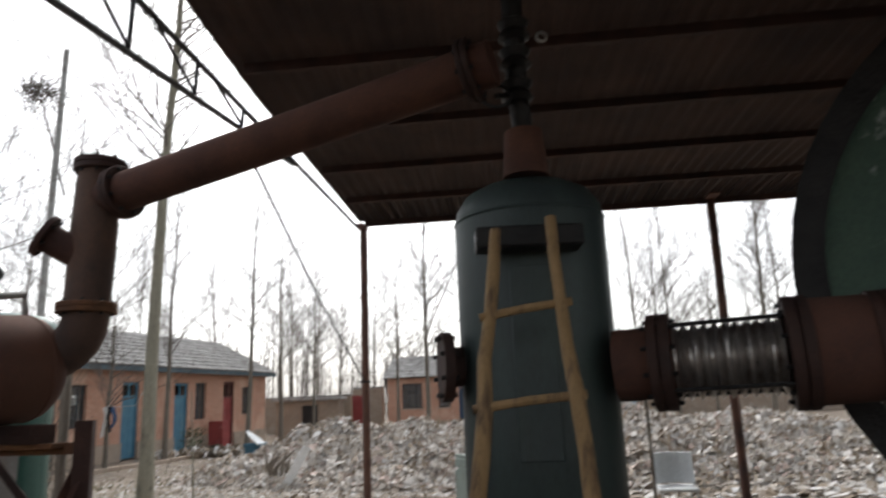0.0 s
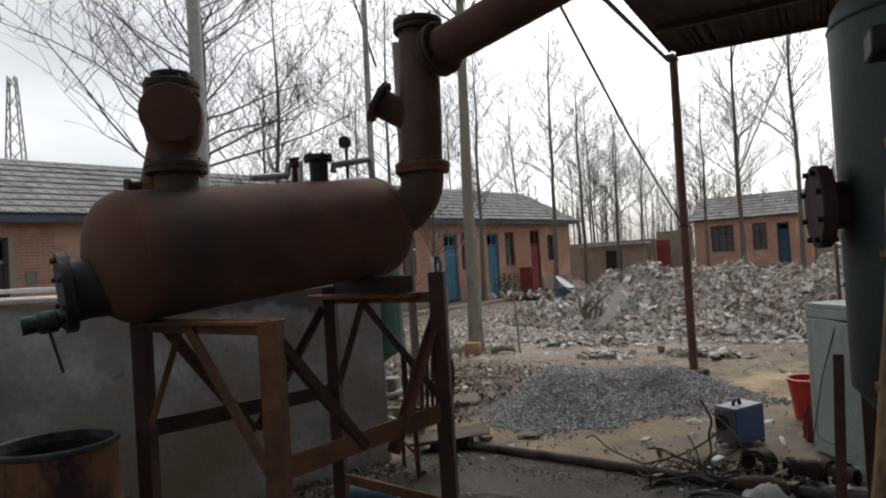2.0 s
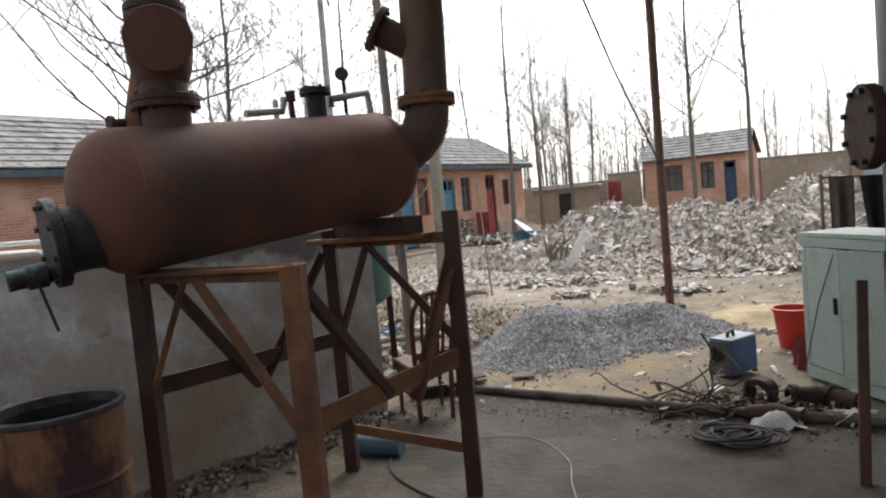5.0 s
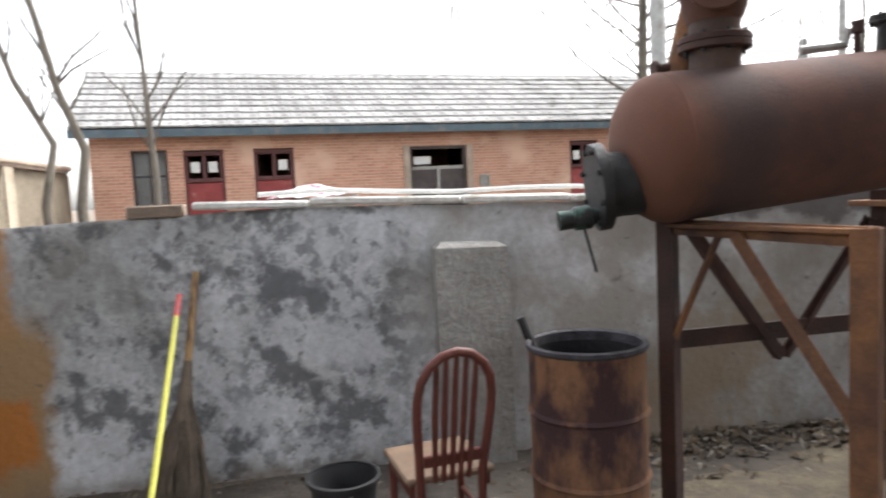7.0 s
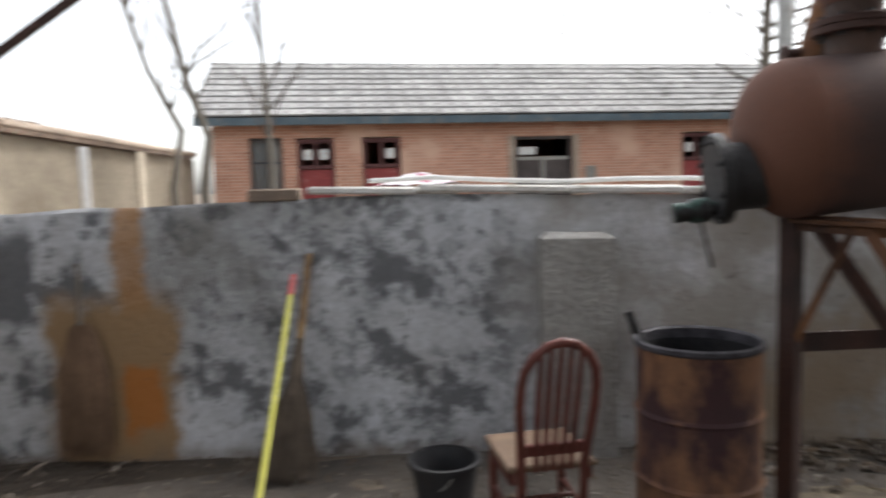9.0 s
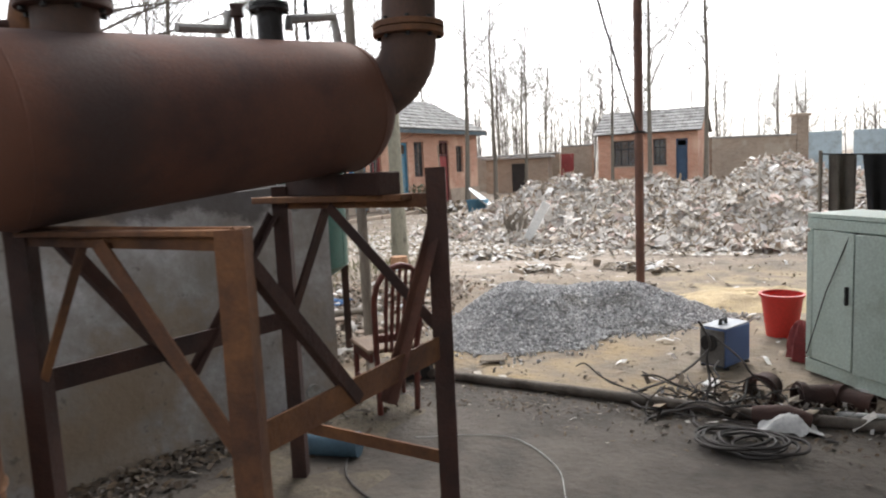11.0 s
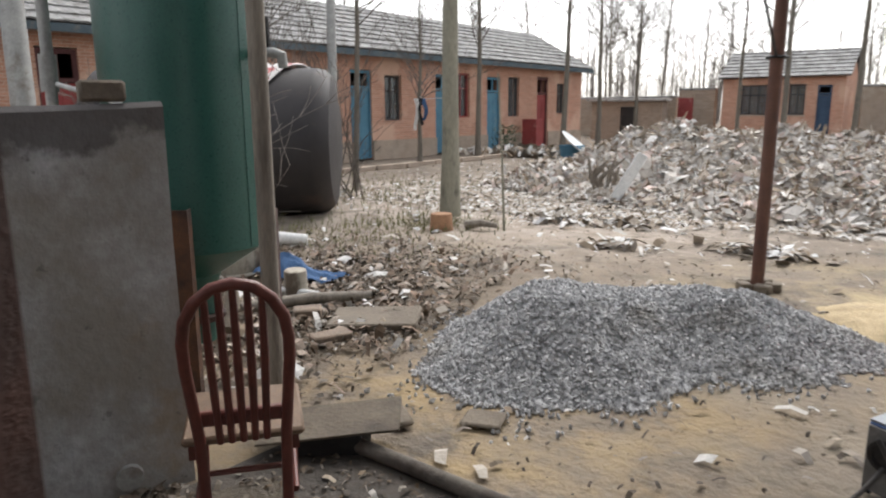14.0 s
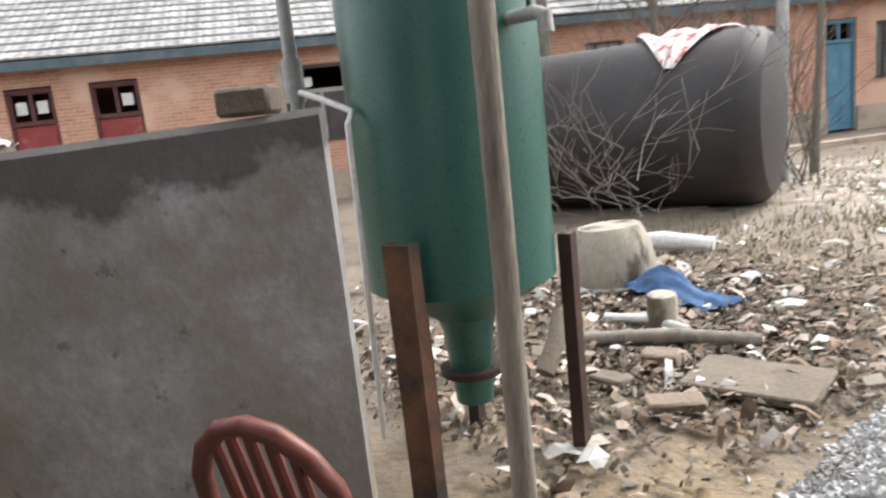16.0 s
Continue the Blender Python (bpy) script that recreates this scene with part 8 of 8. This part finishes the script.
    scraps("litter", 330, rub, 0.05, M_LITTER, "white litter strewn over the rubble", "litter", 32, 0.5, 0.6)

    def bundle(rnd):
        cx, cy, s = rnd.choice(((-4.65, 11.6, 0.22), (-3.8, 11.6, 0.34), (-3.39, 10.2, 0.26), (-2.0, 10.6, 0.3)))
        dx, dy = rnd.gauss(0, s), rnd.gauss(0, s * 0.5)
        return Vector((cx + dx, cy + dy, 0.015 + 0.07 * rnd.random() * math.exp(-(dx * dx + dy * dy) / (s * s)))), Vector((0, 0, 1))
    scraps("litter", 420, bundle, 0.055, M_LITTER, "flattened bundles of white plastic litter on the yard", "litter", 62, 0.5, 0.6, 2.2)

    def yard(rnd):
        while True:
            x, y = rnd.uniform(-7.5, 2.5), rnd.uniform(5.3, 13)
            if gravel_h(x, y) < -0.01:
                return Vector((x, y, 0.016)), Vector((0, 0, 1))
    scraps("yard_debris", 4200, yard, 0.015, M_RUBBLE, "small chips and clods on the bare yard", "debris", 33, 0.3, 0.4)
    scraps("litter", 520, yard, 0.04, M_LITTER, "scattered scraps of white litter on the yard", "litter", 34, 0.3, 0.4)

    def foot(rnd):
        s = rnd.uniform(3.8, 6.4)
        p = wp(s, 0.02, 0.02 + abs(rnd.gauss(0, 0.25)))
        return p, Vector((0, 0, 1))
    scraps("rubble", 1500, foot, 0.022, M_RUBBLE, "crumbs of mortar and dirt along the wall's foot", "rubble", 35, 0.5, 0.7)

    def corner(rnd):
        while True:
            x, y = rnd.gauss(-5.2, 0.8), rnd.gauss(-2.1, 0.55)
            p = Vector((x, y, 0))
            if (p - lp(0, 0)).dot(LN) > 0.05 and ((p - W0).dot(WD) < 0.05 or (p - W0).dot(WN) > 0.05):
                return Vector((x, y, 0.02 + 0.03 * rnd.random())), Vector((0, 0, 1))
    scraps("rubble", 6500, corner, 0.013, M_CLODS, "damp brown clods and rubble, darkened for shade, heaped in the corner between the walls", "rubble", 36, 0.5, 0.7)
    scraps("litter", 90, corner, 0.04, M_LITTER, "white litter among the corner rubble", "litter", 37, 0.5, 0.6)

    def tangle(rnd):
        x, y = rnd.gauss(-0.7, 0.3), rnd.gauss(5.12, 0.14)
        return Vector((x, y, 0.02 + 0.05 * rnd.random())), Vector((0, 0, 1))
    scraps("floor_debris", 420, tangle, 0.02, M_RUBBLE, "brown rags and rubbish heaped behind the cables", "rubbish", 40, 0.8, 0.7, 2.2)
    scraps("litter", 60, tangle, 0.035, M_LITTER, "pale scraps among the cables", "litter", 41, 0.5, 0.5)

    def floor_dirt(rnd):
        s = rnd.uniform(0, 3.9)
        return wp(s, 0.016, 0.02 + abs(rnd.gauss(0, 0.5))), Vector((0, 0, 1))
    scraps("floor_debris", 700, floor_dirt, 0.014, M_RUBBLE, "fine dirt and chips along the wall", "debris", 38, 0.3, 0.5)

    def edge(rnd):
        x = rnd.uniform(-3.3, 0.4)
        return Vector((x, 5.12 - 0.12 * (x + 3) / 3 - abs(rnd.gauss(0, 0.32)), 0.016)), Vector((0, 0, 1))
    scraps("floor_debris", 1500, edge, 0.012, M_RUBBLE, "dirt, chips and leaves along the floor's edge", "debris", 52, 0.4, 0.5)
    scraps("litter", 22, edge, 0.02, M_LITTER, "pale scraps along the floor's edge", "litter", 53, 0.4, 0.5)

    # patterned bundle on the far chair
    def bun(u, v):
        a = u * 6.28
        q = fbm(math.cos(a) * 1.4, math.sin(a) * 1.4 + 2 * v, 1.7, 4)
        r = 0.27 * math.sin(3.14 * (0.2 + 0.78 * v)) * (1 + 0.55 * q)
        return Vector((-6.05 + r * math.cos(a), -1.98 + 0.8 * r * math.sin(a), 0.445 + 0.3 * v + 0.08 * q * v))
    b = sheet(36, 18, bun)
    solid("wrapped_cloth", b, mat("dark_patterned_cloth", (0.1, 0.03, 0.035), (0.05, 0.04, 0.06), 9, 0.9, 0, 0.2, 40, (0.5, 0.45, 0.5), 9, (0.54, 0.57)), "dark red patterned cloth bundle on the chair", "bundle")
    b = BM()
    box(b, None, (0.06, 0.06, 0.9), m=pose(-7.3, -1.1, 1.55, 0, 0, 20), bevel=0.004)
    box(b, None, (0.08, 0.08, 1.1), m=pose(-7.3, -1.1, 0.55, 0, 0, 20))
    solid("white_post", b, M_WHITE, "short white plastic post behind the low wall", "post")

    # things before the brick row
    t = thing("satellite_dish", "white satellite dish lying tilted on a blue tub", "dish", (-8.6, 22.3, 0))
    part("reflector", thicken(lathe(BM(), [(0, 0.0), (0.3, 0.02), (0.42, 0.05), (0.55, 0.09)], 30, pose(-8.4, 22.3, 0.42, 7, 40, 20)), 0.02), M_DISH, t)
    part("tub", lathe(BM(), [(0, 0), (0.3, 0), (0.3, 0), (0.38, 0.42), (0.36, 0.42), (0.28, 0.03), (0, 0.03)], 22, Matrix.Translation((-8.6, 22.6, 0.0))), M_BLUE_DOOR, t, "blue plastic tub")
    b = BM()
    rnd = random.Random(3)
    for k in range(260):
        a, r, z = rnd.uniform(0, 6.28), 0.55 * math.sqrt(rnd.random()), rnd.uniform(0.05, 0.9)
        p = Vector((-11.4 + r * math.cos(a) * (1.1 - z * 0.5), 24.0 + r * math.sin(a), z))
        d = Vector((math.cos(a), math.sin(a), rnd.uniform(0.2, 1))).normalized() * 0.16
        s = d.cross(Vector((0, 0, 1))).normalized() * 0.03
        b.faces.new([b.verts.new(q) for q in (p, p + d * 0.5 + s, p + d, p + d * 0.5 - s)])
    sh = thing("potted_shrub", "dull green bushy shrub in a blue pot", "shrub", (-11.4, 24.0, 0))
    part("leaves", b, M_LEAF, sh)
    part("pot", lathe(BM(), [(0, 0), (0.18, 0), (0.18, 0), (0.24, 0.3), (0.22, 0.3), (0, 0.26)], 18, Matrix.Translation((-11.4, 24.0, 0))), M_BLUE_DOOR, sh)
    t = thing("wooden_cupboard", "red-brown wooden cupboard standing before the brick row", "cupboard", (-12.0, 27.4, 0))
    part("body", box(BM(), (-12.0, 27.4, 0.55), (0.6, 0.5, 1.1), -8, bevel=0.01), M_RED_DOOR, t)
    part("door", box(BM(), (-11.95, 27.14, 0.55), (0.5, 0.02, 0.95), -8, bevel=0.005), M_RED_DOOR, t)
    def piles(rnd):
        x = rnd.gauss(-10.2, 0.9)
        return Vector((x, 23.2 + rnd.gauss(0, 0.5), 0.03 + 0.22 * rnd.random())), Vector((0, 0, 1))
    scraps("litter", 420, piles, 0.12, M_LITTER, "pale rags and plastic piled before the brick row", "litter", 39, 0.7, 0.7)
    # clothes on the small tree
    for k, (dx, mt) in enumerate(((0.0, M_WHITE), (0.13, M_CLOTH_BK), (0.25, M_CLOTH_BL))):
        b = sheet(8, 8, lambda u, v, dx=dx: Vector((-11.2 + dx + 0.15 * (u - 0.5) * (1 - 0.45 * v) + 0.05 * math.sin(v * 5 + dx * 20), 18.2 + 0.03 * math.sin(u * 9), 1.75 - (0.8 - dx) * v)))
        thicken(b, 0.01)
        solid("hung_garment", b, mt, "garment hung to dry between the trees", "garment")
    l = thing("clothes_line", "thin washing line strung between the trees", "clothes line", (-11, 18.3, 1.7))
    part("line", tube(BM(), [(-11.3, 18.5, 1.8), (-10.9, 18.2, 1.74), (-10.2, 18.0, 1.76), (-6.2, 11.4, 2.1)], 0.006, 5), M_WHITE, l)
    # kerb before the brick row
    b = BM()
    for k in range(10):
        box(b, None, (1.1, 0.16, 0.14), m=bm_(12.8 + 1.14 * k, 0.05, 2.6) @ pose(0, 0, 0, 0, 0, (k % 3) - 1), bevel=0.015)
    solid("kerb", b, M_PLINTH, "pale cement kerb before the brick row", "kerb", kind="structure")
    # winter grass
    rnd = random.Random(6)
    b = BM()
    for k in range(2600):
        cx, cy, s = ((-8.3, 12.4, 1.2), (-8.9, 14.5, 1.3), (-6.1, 10.6, 0.5), (-6.6, 9.2, 0.8), (-5.4, -2.5, 0.3))[k % 5]
        x, y = rnd.gauss(cx, s), rnd.gauss(cy, s * 0.8)
        if k % 5 == 4 and (Vector((x, y, 0)) - lp(0, 0)).dot(LN) < 0.05:
            continue
        a = rnd.uniform(0, 6.28)
        h = rnd.uniform(0.04, 0.13)
        w = Vector((math.cos(a), math.sin(a), 0)) * 0.008
        e = Vector((rnd.uniform(-0.05, 0.05), rnd.uniform(-0.05, 0.05), h))
        p = Vector((x, y, 0.0))
        b.faces.new([b.verts.new(q) for q in (p - w, p + w, p + e)])
    solid("grass", b, M_GRASS, "sparse dull winter grass tufts", "grass", kind="stuff")
    # woven sack behind the wall
    def sk(u, v):
        return Vector((-9.4 + 0.7 * (v - 0.5), 2.4 + 1.0 * (u - 0.5), 1.62 + 0.12 * math.sin(3.14 * u) * math.sin(3.14 * v) + 0.05 * fbm(u, v, 3, 1)))
    t = thing("covered_cart", "striped sacking over a low crate behind the wall", "crate", (-9.4, 2.4, 0))
    part("cover", sheet(18, 10, sk), mat("striped_sacking", (0.55, 0.53, 0.55), (0.65, 0.62, 0.64), 5, 0.85, 0, 0.15, 40, (0.35, 0.1, 0.14), 6, (0.54, 0.58)), t)
    part("crate", box(BM(), (-9.4, 2.4, 0.8), (0.6, 0.9, 1.6), 0, bevel=0.01), M_WOOD_GR, t)


litter_things()


def right_side():
    # white garden chair and dark sacks seen past the vessel
    t = thing("garden_chair", "white wicker-backed armchair with thin metal legs", "chair", (1.95, 8.75, 0))
    m = pose(1.95, 8.75, 0.02, 0, 0, 180)
    part("seat", box(BM(), None, (0.46, 0.44, 0.04), m=m @ Matrix.Translation((0, 0, 0.42)), bevel=0.012), M_DISH, t)

    def bk(u, v):
        a = math.pi * (0.08 + 0.84 * u)
        return m @ Vector((-0.25 * math.cos(a), 0.02 - 0.24 * math.sin(a) - 0.05 * v, 0.46 + 0.34 * v))
    b = sheet(18, 6, bk)
    thicken(b, 0.015)
    part("backrest", b, M_DISH, t)
    part("back_rail", tube(BM(), [bk(k / 14, 1.02) for k in range(15)], 0.014, 8), M_DISH, t)
    for x in (-0.2, 0.2):
        for y in (-0.18, 0.18):
            part("leg", tube(BM(), [m @ Vector((x, y, 0.41)), m @ Vector((x * 1.1, y * 1.1, -0.02))], 0.012, 8), M_DISH, t)
    for x, y, r in ((2.55, 8.3, 0.27), (3.05, 8.45, 0.3)):
        def fn(u, v, x=x, y=y, r=r):
            a = u * 6.283
            q = r * math.sin(3.14 * (0.5 * v + 0.5)) if v < 1 else 0
            return Vector((x + 1.3 * q * math.cos(a) * (1 + 0.12 * math.sin(3 * a)), y + q * math.sin(a), 0.0 + 0.36 * math.sin(1.57 * v) + 0.03 * fbm(u * 4, v, 2, x)))
        solid("black_sack", sheet(26, 10, fn), M_BLACKPL, "filled black plastic sack slumped on the ground", "sack", "black sacks")


right_side()
